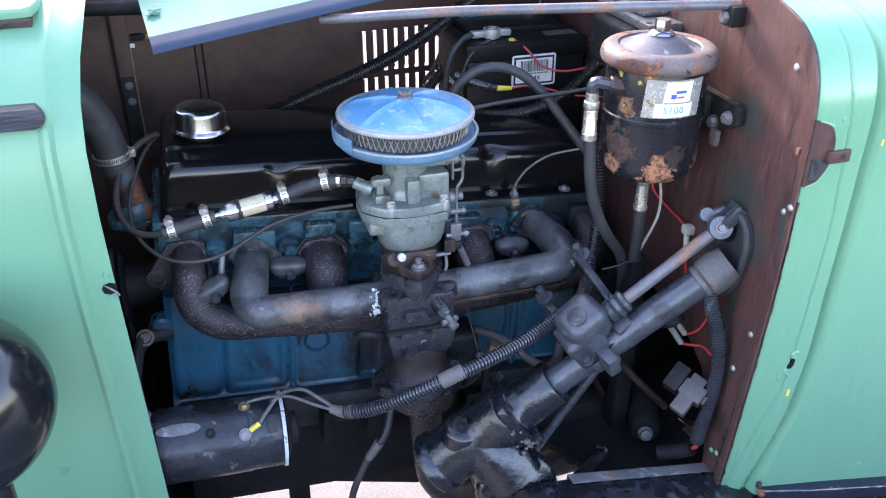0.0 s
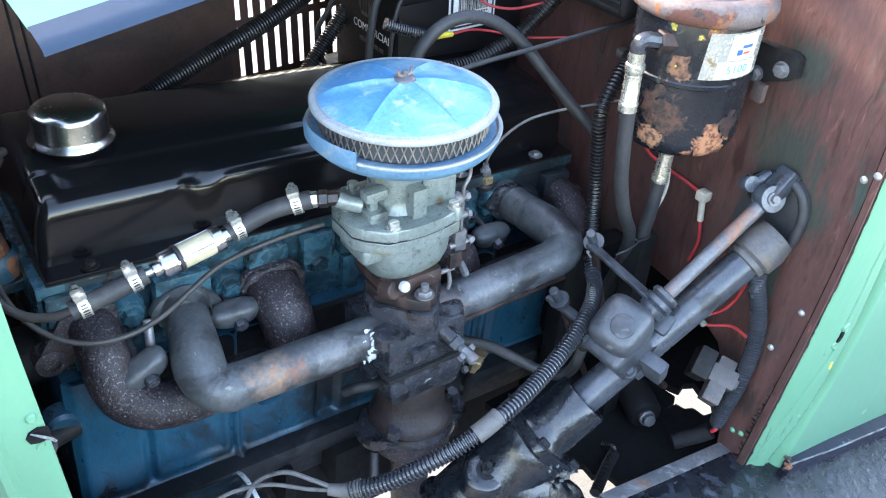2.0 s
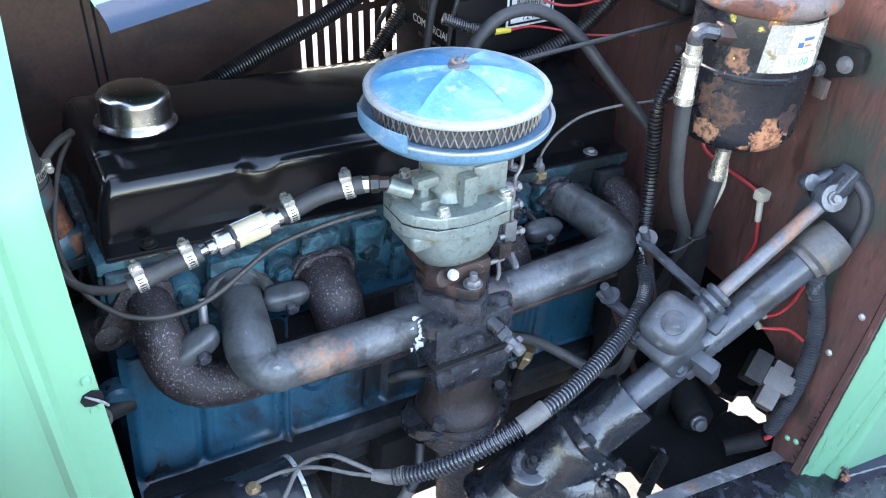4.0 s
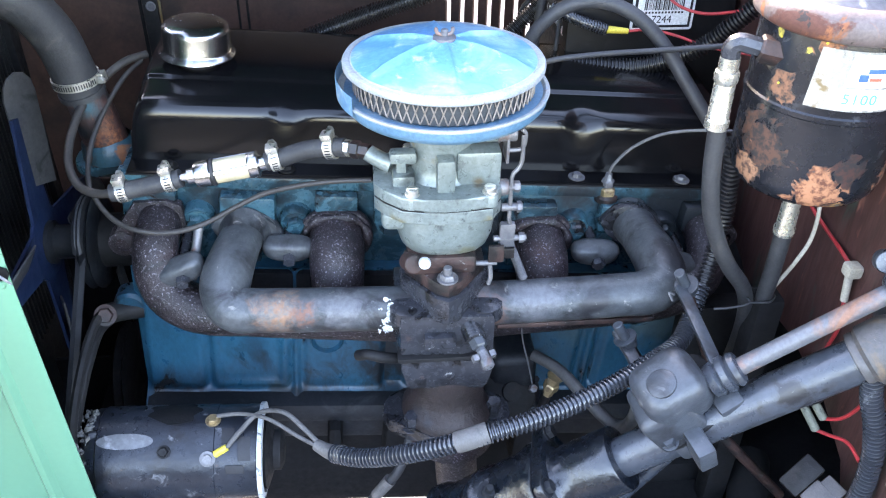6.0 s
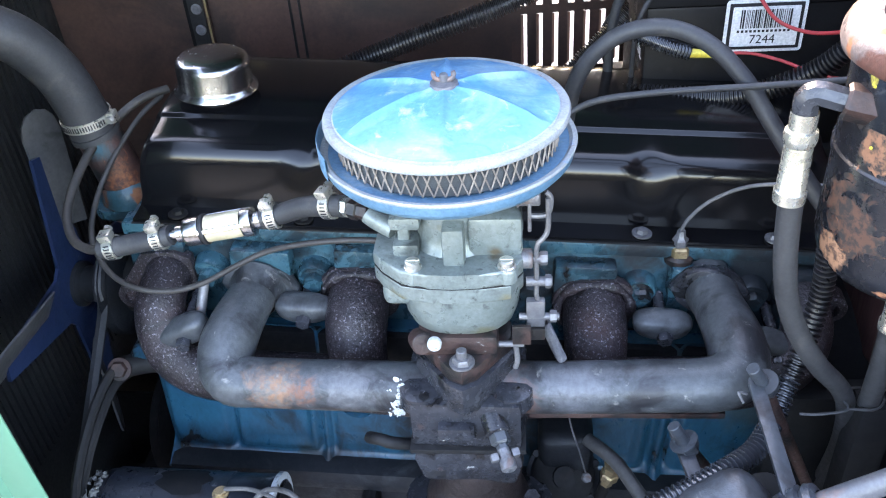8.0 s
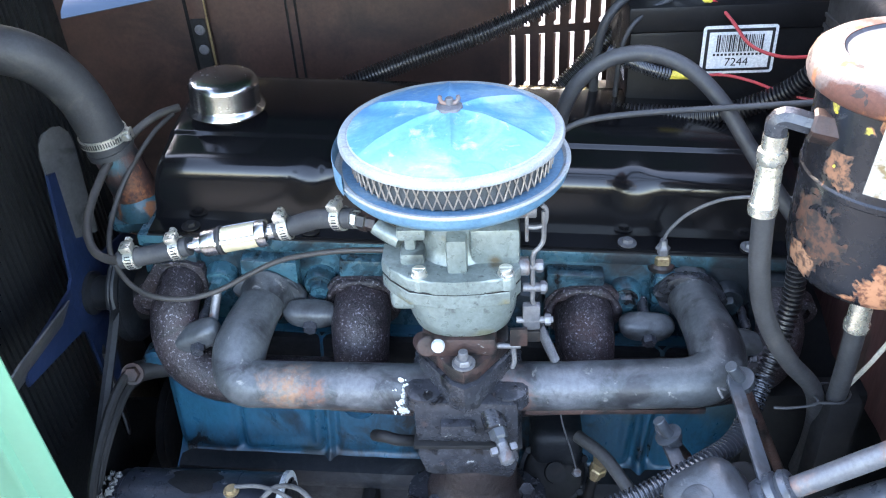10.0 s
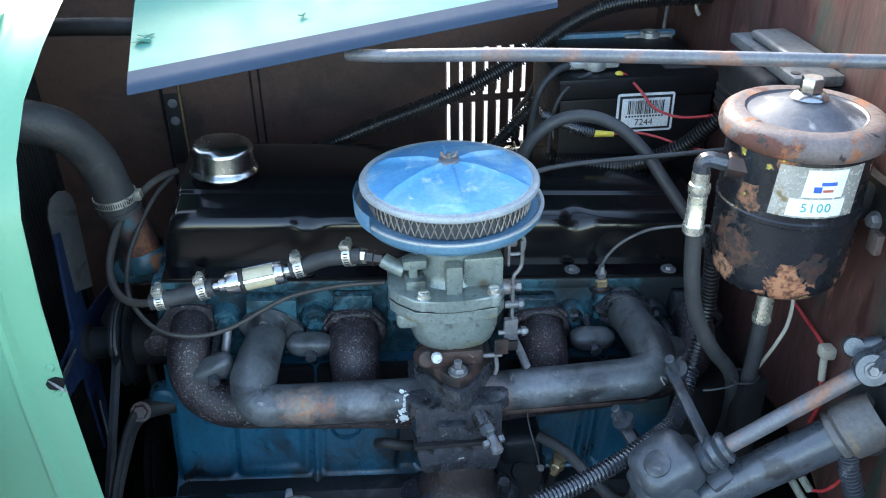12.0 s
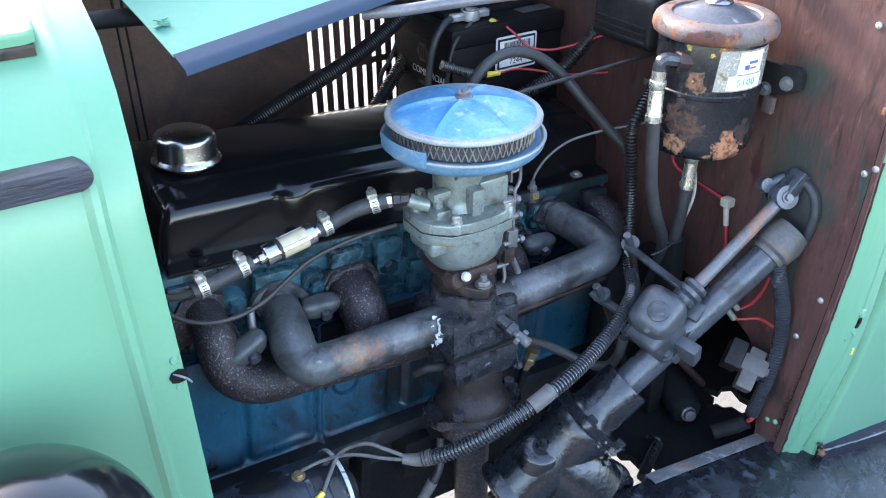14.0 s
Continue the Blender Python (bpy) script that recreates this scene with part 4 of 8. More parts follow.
part("hood_skin", sheet([[hood_at(u, v) for u in np.linspace(0, 1, 9)] for v in (0.028, 0.05, 0.10, 0.16, 0.24, 0.32, 0.42, 0.55)], 0.0016), M_HOOD, hood)
part("hood_lip", sheet([[hood_at(u, v) + Vector((0, 0, dz)) for u in np.linspace(0, 1, 9)] for v, dz in ((0.0, -0.004), (0.003, 0.0), (0.014, 0.001), (0.0282, 0.0022))], 0.0016), M_HOODEDGE, hood, "slate blue primed lower edge")
rnd = random.Random(5)
for u0, v0, n, size in ((0.028, 0.085, 7, 0.8), (0.64, 0.135, 5, 0.6), (0.93, 0.085, 3, 0.45), (0.40, 0.070, 3, 0.4)):
    clip = bmesh.new()
    for i in range(n):
        q = hood_at(u0 + rnd.uniform(-0.015, 0.015) * size, v0 + rnd.uniform(-0.008, 0.008) * size) + Vector((0, 0, 0.0016))
        a = rnd.uniform(0, 6.28)
        slab(clip, [(0.009 * size * math.cos(a + k) * f, 0.005 * size * math.sin(a + k) * f) for k, f in ((0, 1), (1.1, 0.5), (2.2, 1), (3.4, 0.6), (4.6, 0.9), (5.5, 0.5))], 0, 0.0012, Matrix.Translation(q) @ pose(0, 0, 0, rnd.uniform(-22, 22), rnd.uniform(-22, 22), 0))
    part("torn_clip", clip, M_HOOD, hood, "crumpled paint-covered tear", smooth=False)
for u, v in ((0.55, 0.13), ):
    p = hood_at(u, v)
    part("rivet", lathed([(0.006, 0), (0.006, 0.001), (0.003, 0.0035), (0, 0.0035)], Matrix.Translation(p + Vector((0, 0, -0.0005))), 12), M_STEEL, hood)

# unseen far half, added to shade the bay and darken reflections
part("far_half", sheet([[(x, y, z) for x in np.linspace(-0.62, 0.44, 7)] for y, z in ((0.33, 1.322), (0.38, 1.320), (0.45, 1.308), (0.52, 1.29), (0.59, 1.262), (0.605, 1.235))], 0.0016), M_HOOD, hood, "far half of the hood, unseen, added to shade the bay")

# hood prop rod with its bracket at the firewall
prop = thing("prop_rod", (0.4, -0.1, 1.19), "grey steel hood prop rod hooked to a firewall bracket", "rod")
bm = hose([(-0.095, 0.060, 1.1705), (-0.06, 0.038, 1.1745), (-0.01, 0.014, 1.1805), (0.1, -0.022, 1.187), (0.39, -0.098, 1.191), (0.405, -0.102, 1.188), (0.412, -0.104, 1.178)], 0.0065, 0.01, 14)
part("rod", bm, M_ROD, prop)
bm = boxed((0.398, -0.118, 1.165), (0.419, -0.09, 1.192), 0.004)
part("bracket", bm, M_DARK, prop)
bm = bmesh.new()
hexbolt(bm, (0.398, -0.104, 1.177), (-1, 0, 0), 0.008, 0.006)
part("bolt", bm, M_STEEL, prop)

# ---- radiator, hose, fan ----
rad = thing("radiator", (-0.60, 0.2, 0.45), "black radiator core standing behind the nose", "radiator")
part("core", boxed((-0.62, -0.03, 0.292), (-0.57, 0.46, 1.08), 0.003), M_CORE, rad)
part("top_tank", boxed((-0.63, -0.05, 1.08), (-0.56, 0.48, 1.17), 0.012), M_DARK, rad)
part("side_frame", boxed((-0.63, -0.055, 0.46), (-0.56, -0.028, 1.10), 0.003), M_DARK, rad)
part("side_frame", boxed((-0.63, 0.458, 0.46), (-0.56, 0.485, 1.10), 0.003), M_DARK, rad)
for i in range(40):
    y = -0.02 + i * 0.012
    part("tube", boxed((-0.571, y, 0.51), (-0.5665, y + 0.002, 1.075)), M_CORE, rad, smooth=False)

rh = thing("radiator_hose", (-0.40, 0.19, 0.96), "thick black rubber upper radiator hose", "hose")
part("hose", hose([(-0.392, 0.195, 0.945), (-0.396, 0.192, 0.975), (-0.405, 0.184, 1.020), (-0.428, 0.168, 1.062), (-0.47, 0.150, 1.085), (-0.52, 0.135, 1.095), (-0.60, 0.12, 1.10)], 0.0245, 0.006, 22), M_RUBBER, rh)
part("end_bead", hose([(-0.3915, 0.1955, 0.9425), (-0.3925, 0.1947, 0.9490)], 0.0262, 0.002, 22), M_RUBBER, rh, "swollen rubber hose end")
clamp((-0.3945, 0.1935, 0.962), (-0.08, -0.06, 1), 0.0250, 320)
th = thing("thermostat_housing", (-0.38, 0.2, 0.86), "rusty cast water outlet with blue paint at its base", "thermostat housing")
part("neck", hose([(-0.379, 0.206, 0.845), (-0.381, 0.203, 0.88), (-0.387, 0.199, 0.92), (-0.392, 0.195, 0.955)], lambda d, s: 0.027 - 0.004 * s + (0.004 if s < 0.1 else 0), 0.006, 22), M_NECK, th)
bm = bmesh.new()
slab(bm, [(x, y) for x, y in roundrect(0.042, 0.034, 0.026)], 0, 0.012, Matrix.Translation((-0.378, 0.207, 0.846)), 0.002)
part("flange", bm, M_HEAD, th)
bm = lathed([(0.030, 0), (0.033, 0.006), (0.031, 0.024), (0.026, 0.03)], Matrix.Translation((-0.379, 0.205, 0.855)), 24)
part("blue_base", bm, M_BASE, th, "chipped blue paint")
bm = bmesh.new()
hexbolt(bm, (-0.345, 0.185, 0.858), (0, 0, 1), 0.008, 0.008, 0.011)
part("bolt", bm, M_HEAD, th)

fan = thing("cooling_fan", (-0.49, 0.20, 0.74), "dark blue four-bladed engine fan with grey blades", "fan")
FC = Vector((-0.487, 0.205, 0.735))
bm = bmesh.new()
lathe(bm, [(0, 0), (0.05, 0), (0.05, 0.004), (0.02, 0.008), (0, 0.008)], between(FC, FC + Vector((1, 0, 0))), 24)
part("hub_plate", bm, M_FANBLUE, fan)
for k in range(4):
    a = radians(-4 + 90 * k)
    m = Matrix.Translation(FC) @ Matrix.Rotation(a, 4, "X")
    bm = bmesh.new()
    slab(bm, [(-0.035, 0.0), (0.035, 0.0), (0.026, 0.09), (0.020, 0.165), (-0.010, 0.170), (-0.022, 0.09)], 0.0005, 0.0045, m, 0.0, "x")
    part("spider_arm", bm, M_FANBLUE, fan)
for k in range(4):
    a = radians(-4 + 90 * k)
    m = Matrix.Translation(FC) @ Matrix.Rotation(a, 4, "X") @ Matrix.Translation((0.004, 0.012, 0.0)) @ Matrix.Rotation(radians(-26), 4, "Z")
    bm = bmesh.new()
    slab(bm, [(-0.014, 0.078), (0.028, 0.070), (0.031, 0.190), (0.028, 0.205), (0.020, 0.215), (0.008, 0.219), (-0.006, 0.215), (-0.014, 0.205), (-0.018, 0.190)], 0, 0.003, m, 0.001, "x")
    part("blade", bm, M_BLADE, fan)
bm = lathed([(0, 0), (0.028, 0), (0.028, 0.006), (0.022, 0.01), (0.022, 0.045), (0.055, 0.047), (0.062, 0.052), (0.050, 0.058), (0.062, 0.064), (0.055, 0.069), (0, 0.07)], between(FC + Vector((0.006, 0, 0)), FC + Vector((1, 0, 0))), 28)
part("pulley", bm, M_SHELF, fan)
bm = hose([FC + Vector((0.06, 0, 0)), FC + Vector((0.10, 0, 0)), FC + Vector((0.13, 0, 0.0))], 0.035, 0.01, 20)
part("pump_body", bm, M_DARK, fan)
for k in range(4):
    a = radians(40 + 90 * k)
    bm = bmesh.new()
    hexbolt(bm, FC + Vector((0.006, 0.018 * math.cos(a), 0.018 * math.sin(a))), (-1, 0, 0), 0.005, 0.005)
    part("hub_bolt", bm, M_STEEL, fan)

belt = thing("fan_belt", (-0.43, 0.1, 0.55), "black rubber fan belt running between pulleys", "belt")
BX = -0.430
pts = [(BX, 0.205 + 0.055 * math.cos(radians(a)), 0.735 + 0.055 * math.sin(radians(a))) for a in range(20, 200, 20)]
pts += [(BX, 0.0 - 0.04 * math.cos(radians(a)), 0.585 - 0.04 * math.sin(radians(a))) for a in range(-10, 80, 20)]
pts += [(BX, 0.225 + 0.08 * math.cos(radians(a)), 0.48 + 0.08 * math.sin(radians(a))) for a in range(230, 361, 20)]
pts.append(pts[0])
part("belt", hose(pts, 0.0065, 0.01, 6), M_RUBBER, belt)
bm = lathed([(0, 0), (0.075, 0), (0.08, 0.003), (0.068, 0.009), (0.08, 0.015), (0.075, 0.018), (0, 0.02)], between((BX - 0.009, 0.225, 0.48), (BX + 1, 0.225, 0.48)), 32)
part("crank_pulley", bm, M_DARK, belt)

# ---- engine ----
engine = thing("engine", (0, 0.23, 0.40), "blue inline six-cylinder engine, oily and worn", "engine")
bm = boxed((-0.352, 0.104, -0.30), (0.36, 0.345, -0.062), 0.010, ENG)
part("cylinder_block", bm, M_BLOCK, engine, "blue painted block stained with oil, darker at its middle and bottom edge")
# cast side of the block: raised panels with soft edges, a recessed field, ribs and core plugs


def ramp(v, lo, hi, soft):
    a = min(1.0, max(0.0, (v - lo) / soft + 0.5)) * min(1.0, max(0.0, (hi - v) / soft + 0.5))
    return a * a * (3 - 2 * a)


def cast_side(x, z):
    """How far the block's side stands out."""
    h = 0.0
    for x0, x1, z0, z1, d in ((-0.347, -0.276, -0.250, -0.02, 0.009), (-0.268, -0.170, -0.250, -0.122, 0.010), (-0.257, -0.181, -0.238, -0.146, -0.0055), (-0.165, -0.158, -0.262, -0.06, 0.012), (-0.152, -0.050, -0.250, -0.132, 0.007), (-0.02, 0.06, -0.250, -0.09, 0.008), (0.112, 0.208, -0.250, -0.092, 0.009), (0.124, 0.196, -0.238, -0.104, -0.004), (0.218, 0.228, -0.262, -0.06, 0.011), (0.240, 0.345, -0.250, -0.085, 0.009)):
        h += d * ramp(x, x0, x1, 0.010) * ramp(z, z0, z1, 0.012)
    h += 0.030 * max(0.0, (-0.245 - z) / 0.020) ** 1.6
    h += 0.0012 * noise.noise(Vector((x * 30, z * 30, 3.0)))
    return h


xs = [-0.352 + 0.712 * i / 200 for i in range(201)]
zs = [-0.266 + 0.204 * k / 60 for k in range(61)]
part("block_side", sheet([[eng(x, 0.1045 - cast_side(x, z), z) for x in xs] for z in zs], 0.003), M_BLOCK, engine, angle=70)
for x, z in ((-0.122, -0.168), (0.280, -0.12)):
    part("core_plug", lathed([(0.0215, -0.004), (0.0210, 0.004), (0.0190, 0.0065), (0.0175, 0.004), (0.016, 0.001), (0, 0.001)], ENG @ between((x, 0.098, z), (x, 0.0, z)), 28), M_BLOCK, engine)
part("side_boss", lathed([(0.021, -0.01), (0.020, 0.010), (0.016, 0.014), (0, 0.014)], ENG @ between((-0.357, 0.108, -0.118), (-0.357, 0.0, -0.118)), 24), M_BLOCK, engine)
part("block_rail", boxed((-0.352, 0.066, -0.290), (0.36, 0.115, -0.256), 0.013, ENG), M_SHELF, engine, "grimy cast ledge along the block")
# near-black strip puts the shade behind the manifold, plus grime, into colour
part("deck_face", boxed((-0.262, 0.0955, -0.118), (0.35, 0.112, -0.064), 0.004, ENG), M_DARK, engine, "dark face under the cylinder head, manifold shade and grime in one colour")
part("lower_block", boxed((-0.350, 0.088, -0.34), (0.36, 0.34, -0.28), 0.008, ENG), M_SHELF, engine)
# sump, bosses and bell housing are coloured as dark as the shade there
part("oil_pan", boxed((-0.34, 0.10, -0.495), (0.34, 0.335, -0.315), 0.02, ENG), M_VOID, engine, "sump coloured near-black for the shade under the engine")
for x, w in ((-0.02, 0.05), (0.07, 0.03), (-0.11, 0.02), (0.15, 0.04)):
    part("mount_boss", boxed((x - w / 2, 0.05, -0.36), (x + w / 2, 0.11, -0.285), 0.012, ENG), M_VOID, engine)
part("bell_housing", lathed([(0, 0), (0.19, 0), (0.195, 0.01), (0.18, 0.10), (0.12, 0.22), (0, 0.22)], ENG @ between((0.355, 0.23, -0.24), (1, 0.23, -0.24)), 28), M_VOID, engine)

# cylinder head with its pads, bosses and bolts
head = part("cylinder_head", boxed((-0.357, 0.122, -0.064), (0.36, 0.335, 0.050), 0.006, ENG), M_HEAD, engine, "teal blue cast cylinder head with greasy blotches, darker towards the cab")
for x0, x1, z0, z1, y0 in ((-0.352, -0.292, 0.004, 0.045, 0.108), (-0.245, -0.182, -0.004, 0.036, 0.102), (-0.138, -0.088, 0.000, 0.040, 0.104), (-0.070, -0.030, 0.0, 0.04, 0.104), (-0.02, 0.035, 0.0, 0.04, 0.106), (0.085, 0.148, -0.002, 0.034, 0.102), (0.200, 0.258, -0.002, 0.036, 0.103), (0.305, 0.352, 0.0, 0.036, 0.104)):
    part("head_pad", boxed((x0, y0, z0), (x1, 0.125, z1), 0.006, ENG), M_HEAD, head)
for i in range(6):
    x = -0.271 + i * 0.1110
    part("bolt_boss", lathed([(0.0195, -0.015), (0.0185, 0.012), (0.0165, 0.016), (0, 0.016)], ENG @ between((x, 0.124, 0.002), (x, 0.0, -0.012)), 20), M_HEAD, head)
    bm = bmesh.new()
    a = eng(x, 0.109, 0.000)
    hexbolt(bm, a, ENG.to_3x3() @ Vector((0, -1, -0.10)), 0.0115, 0.011, 0.0145, 15 * i)
    part("head_bolt", bm, M_HEAD, head)
    part("bolt_boss", lathed([(0.014, -0.01), (0.013, 0.02), (0, 0.021)], ENG @ between((x + 0.055, 0.124, 0.012), (x + 0.055, 0.0, 0.0)), 16), M_HEAD, head)
for i in range(7):
    x = -0.32 + i * 0.107
    part("head_web", boxed((x - 0.012, 0.112, -0.06), (x + 0.012, 0.126, -0.008), 0.004, ENG), M_HEAD, head)
# top rail under the cover
part("head_rail", boxed((-0.357, 0.116, 0.040), (0.36, 0.14, 0.0545), 0.003, ENG), M_HEAD, head)

# valve cover: lofted across its width, dented where it passes the bolts
cover = thing("valve_cover", (0, 0.23, 0.86), "glossy black stamped valve cover, dusty in places", "valve cover")
CPROF = [(0.119, 0.055), (0.119, 0.0585), (0.1432, 0.0600), (0.1442, 0.080), (0.1456, 0.108), (0.1466, 0.1165), (0.1505, 0.1240), (0.1575, 0.1290), (0.168, 0.1315), (0.1945, 0.1352), (0.1962, 0.1358), (0.1985, 0.1388), (0.2000, 0.1396), (0.25, 0.1440), (0.326, 0.1440), (0.339, 0.1430), (0.3445, 0.139), (0.347, 0.12), (0.350, 0.06), (0.372, 0.058), (0.372, 0.055)]


def dent(x):
    """Depth of the pressed hollows along the cover's shoulder."""
    return sum(math.exp(-abs((x - c) / 0.017) ** 2.6) for c in (-0.171, 0.172))


xs = sorted({round(v, 4) for v in (-0.344, -0.3435, -0.342, -0.340, -0.337, -0.332, -0.325, 0.330, 0.345, 0.352, 0.356, 0.358)} | {round(-0.30 + 0.01 * i, 4) for i in range(63)} | {round(c + 0.003 * k, 4) for c in (-0.171, 0.172) for k in range(-11, 12)})
rows = []
for x in xs:
    e = min(1.0, min(x + 0.344, 0.358 - x) / 0.018)
    e = math.sqrt(max(0.0, 1 - (1 - e) ** 2))
    r = []
    for i, (y, z) in enumerate(CPROF):
        if 2 < i < len(CPROF) - 3:
            z = 0.06 + (z - 0.06) * (0.02 + 0.98 * e)
            if i < 10:
                y += dent(x) * (0.0, 0.0, 0.0, 0.0, 0.0022, 0.0050, 0.0070, 0.0052, 0.0015, 0.0)[i]
                z -= dent(x) * (0.0015 if 5 < i < 8 else 0.0)
            y = 0.245 + (y - 0.245) * (0.93 + 0.07 * e)
        r.append(eng(x, y, z))
    rows.append(r)
part("cover_shell", sheet(rows, 0.0012), M_COVER, cover, angle=60)
for x in (-0.30, -0.17, 0.170, 0.30):
    bm = bmesh.new()
    hexbolt(bm, eng(x, 0.129, 0.0595), ENG.to_3x3() @ Vector((0, 0, 1)), 0.006, 0.006, 0.010)
    part("cover_bolt", bm, M_DARK if x < 0 else M_STEEL, cover)
bm = boxed((-0.346, 0.117, 0.0522), (0.362, 0.374, 0.0552), 0.001, ENG)
part("gasket", bm, M_DARK, cover)

cap = thing("oil_filler_cap", (-0.262, 0.235, 0.98), "chrome push-on oil filler cap on the valve cover", "oil cap")
CM = ENG @ Matrix.Translation((-0.2765, 0.236, 0.142))
part("neck", lathed([(0.026, -0.002), (0.026, 0.016)], CM, 28), M_DARK, cap)
part("cap_shell", lathed([(0.0, 0.0475), (0.024, 0.0470), (0.0335, 0.0455), (0.0375, 0.0415), (0.0385, 0.0375), (0.0385, 0.018), (0.0395, 0.015), (0.0435, 0.012), (0.0440, 0.010), (0.042, 0.0085), (0.026, 0.0085)], CM, 48), M_CHROME, cap)

# spark plug style sender with its lead
sender = thing("temperature_sender", (0.211, 0.122, 0.84), "brass temperature sender screwed into the cylinder head", "sender")
SM = Matrix.Translation((0.2105, 0.122, 0.822))
part("base", lathed([(0.014, 0), (0.0145, 0.006), (0.012, 0.009), (0, 0.009)], SM, 20), M_RUSTY, sender)
part("nut", lathed([(0.012, 0.008), (0.012, 0.017), (0.010, 0.019), (0, 0.019)], SM, 6), M_BRASS, sender)
part("gland", lathed([(0.008, 0.018), (0.008, 0.026), (0.005, 0.029), (0.004, 0.036), (0, 0.036)], SM, 6), M_STEEL, sender)
part("lead", hose([(0.2105, 0.122, 0.855), (0.214, 0.122, 0.868), (0.232, 0.118, 0.893), (0.262, 0.108, 0.915), (0.30, 0.09, 0.928), (0.34, 0.07, 0.935), (0.40, 0.05, 0.94), (0.421, 0.045, 0.94)], 0.0018, 0.006, 8), M_STEEL, sender)

# ---- manifolds ----
intake = thing("intake_manifold", (0, 0, 0.72), "grey cast-iron intake manifold with long side runners and scorched rust patches", "intake manifold")
R = 0.0240


def runner_l(d, s):
    return R + 0.0035 * max(0, 1 - abs(s - 0.30) / 0.18) + 0.003 * max(0, 1 - s / 0.12)


part("runner", hose([(-0.213, 0.118, 0.812), (-0.218, 0.090, 0.812), (-0.227, 0.045, 0.806), (-0.232, 0.014, 0.793), (-0.222, -0.006, 0.783), (-0.195, -0.010, 0.781), (-0.10, -0.012, 0.779), (-0.03, -0.013, 0.778)], runner_l, 0.006, 24), M_INTAKE, intake)
part("runner", hose([(0.238, 0.118, 0.800), (0.243, 0.080, 0.800), (0.250, 0.030, 0.797), (0.248, -0.002, 0.790), (0.228, -0.015, 0.786), (0.195, -0.017, 0.785), (0.10, -0.016, 0.782), (0.03, -0.014, 0.780)], runner_l, 0.006, 24), M_INTAKE, intake)
for x, z in ((-0.214, 0.813), (0.240, 0.80)):
    m = M_HEAT if x > 0 else M_INTAKE
    bm = bmesh.new()
    slab(bm, [(x + 0.040 * math.cos(a) * (1.0 - 0.18 * abs(math.sin(a))), z + 0.028 * math.sin(a) - 0.006 * math.cos(a)) for a in [2 * math.pi * i / 28 for i in range(28)]], 0.094, 0.108, None, 0.005, "y")
    part("port_flange", bm, m, intake)
    if x < 0:
        part("port_collar", lathed([(0.0245, -0.012), (0.0262, -0.004), (0.0290, 0.005), (0.0315, 0.010), (0.028, 0.018)], between((x - 0.003, 0.088, z - 0.001), (x, 0.16, z)), 28), m, intake)
# parting line under the runners
for x0, x1, z in ((0.06, 0.235, 0.7585), ):
    part("casting_seam", boxed((x0, -0.030, z - 0.003), (x1, -0.004, z + 0.0035), 0.0015), M_RUSTY, intake)
# centre riser: tapered block under the carburettor with a pad and shoulders
bm = bmesh.new()
slab(bm, [(-0.046, -0.052), (0.052, -0.056), (0.058, -0.02), (0.058, 0.04), (-0.05, 0.04), (-0.052, -0.02)], 0.742, 0.796, None, 0.006)
part("riser", bm, M_HEAT, intake, "oily dark grey riser casting")
bm = bmesh.new()
slab(bm, [(0.0, -0.062), (0.014, -0.054), (0.045, -0.012), (0.047, 0.0), (0.045, 0.012), (0.014, 0.054), (-0.014, 0.054), (-0.045, 0.012), (-0.047, 0.0), (-0.045, -0.012), (-0.014, -0.054)], 0.79, 0.822, Matrix.Translation((0.003, 0, 0)), 0.004)
part("carburettor_pad", bm, M_HEAT, intake)
for x in (-0.037, 0.044):
    part("shoulder", lathed([(0.021, -0.01), (0.019, 0.004), (0.014, 0.0065), (0, 0.0070)], Matrix.Translation((x, -0.032, 0.793)), 20), M_HEAT, intake)
part("front_boss", boxed((-0.022, -0.064, 0.760), (0.012, -0.050, 0.776), 0.004), M_HEAT, intake)
# exhaust heat box below the riser
bm = bmesh.new()
slab(bm, [(-0.046, -0.055), (0.053, -0.060), (0.056, -0.02), (0.056, 0.04), (-0.05, 0.04)], 0.688, 0.738, None, 0.010)
for v in bm.verts:
    k = max(0.0, (0.725 - v.co.z) / 0.037)
    v.co.x = 0.004 + (v.co.x - 0.004) * (1 - 0.16 * k)
    v.co.y = -0.005 + (v.co.y + 0.005) * (1 - 0.12 * k)
part("heat_box", bm, M_HEAT, intake, "grey heat riser box with a gasket line")
part("gasket", boxed((-0.0495, -0.0575, 0.7375), (0.0565, 0.04, 0.7425), 0.001), M_DARK, intake)
# vacuum nipple
a, b = Vector((0.030, -0.058, 0.776)), Vector((0.044, -0.098, 0.757))
w = (b - a).normalized()
bm = bmesh.new()
rod(bm, a - w * 0.012, a + w * 0.008, 0.0115, 18)
part("vacuum_boss", bm, M_HEAT, intake)
bm = bmesh.new()
lathe(bm, [(0.009, 0.006), (0.009, 0.016), (0.007, 0.018), (0.0055, 0.018), (0.0055, 0.026)], between(a, b), 6)
part("vacuum_fitting", bm, M_HOUSING, intake)
part("vacuum_nipple", lathed([(0.0055, 0.022), (0.0055, 0.030), (0.007, 0.032), (0.007, 0.040), (0.0045, 0.042), (0.0035, 0.042), (0.0035, 0.03)], between(a, b), 16), M_STEEL, intake)
for s in (-1, 1):
    part("wing", boxed((s * 0.006, -0.004, 0.024), (s * 0.013, 0.004, 0.031), 0.0015, between(a, b)), M_STEEL, intake)
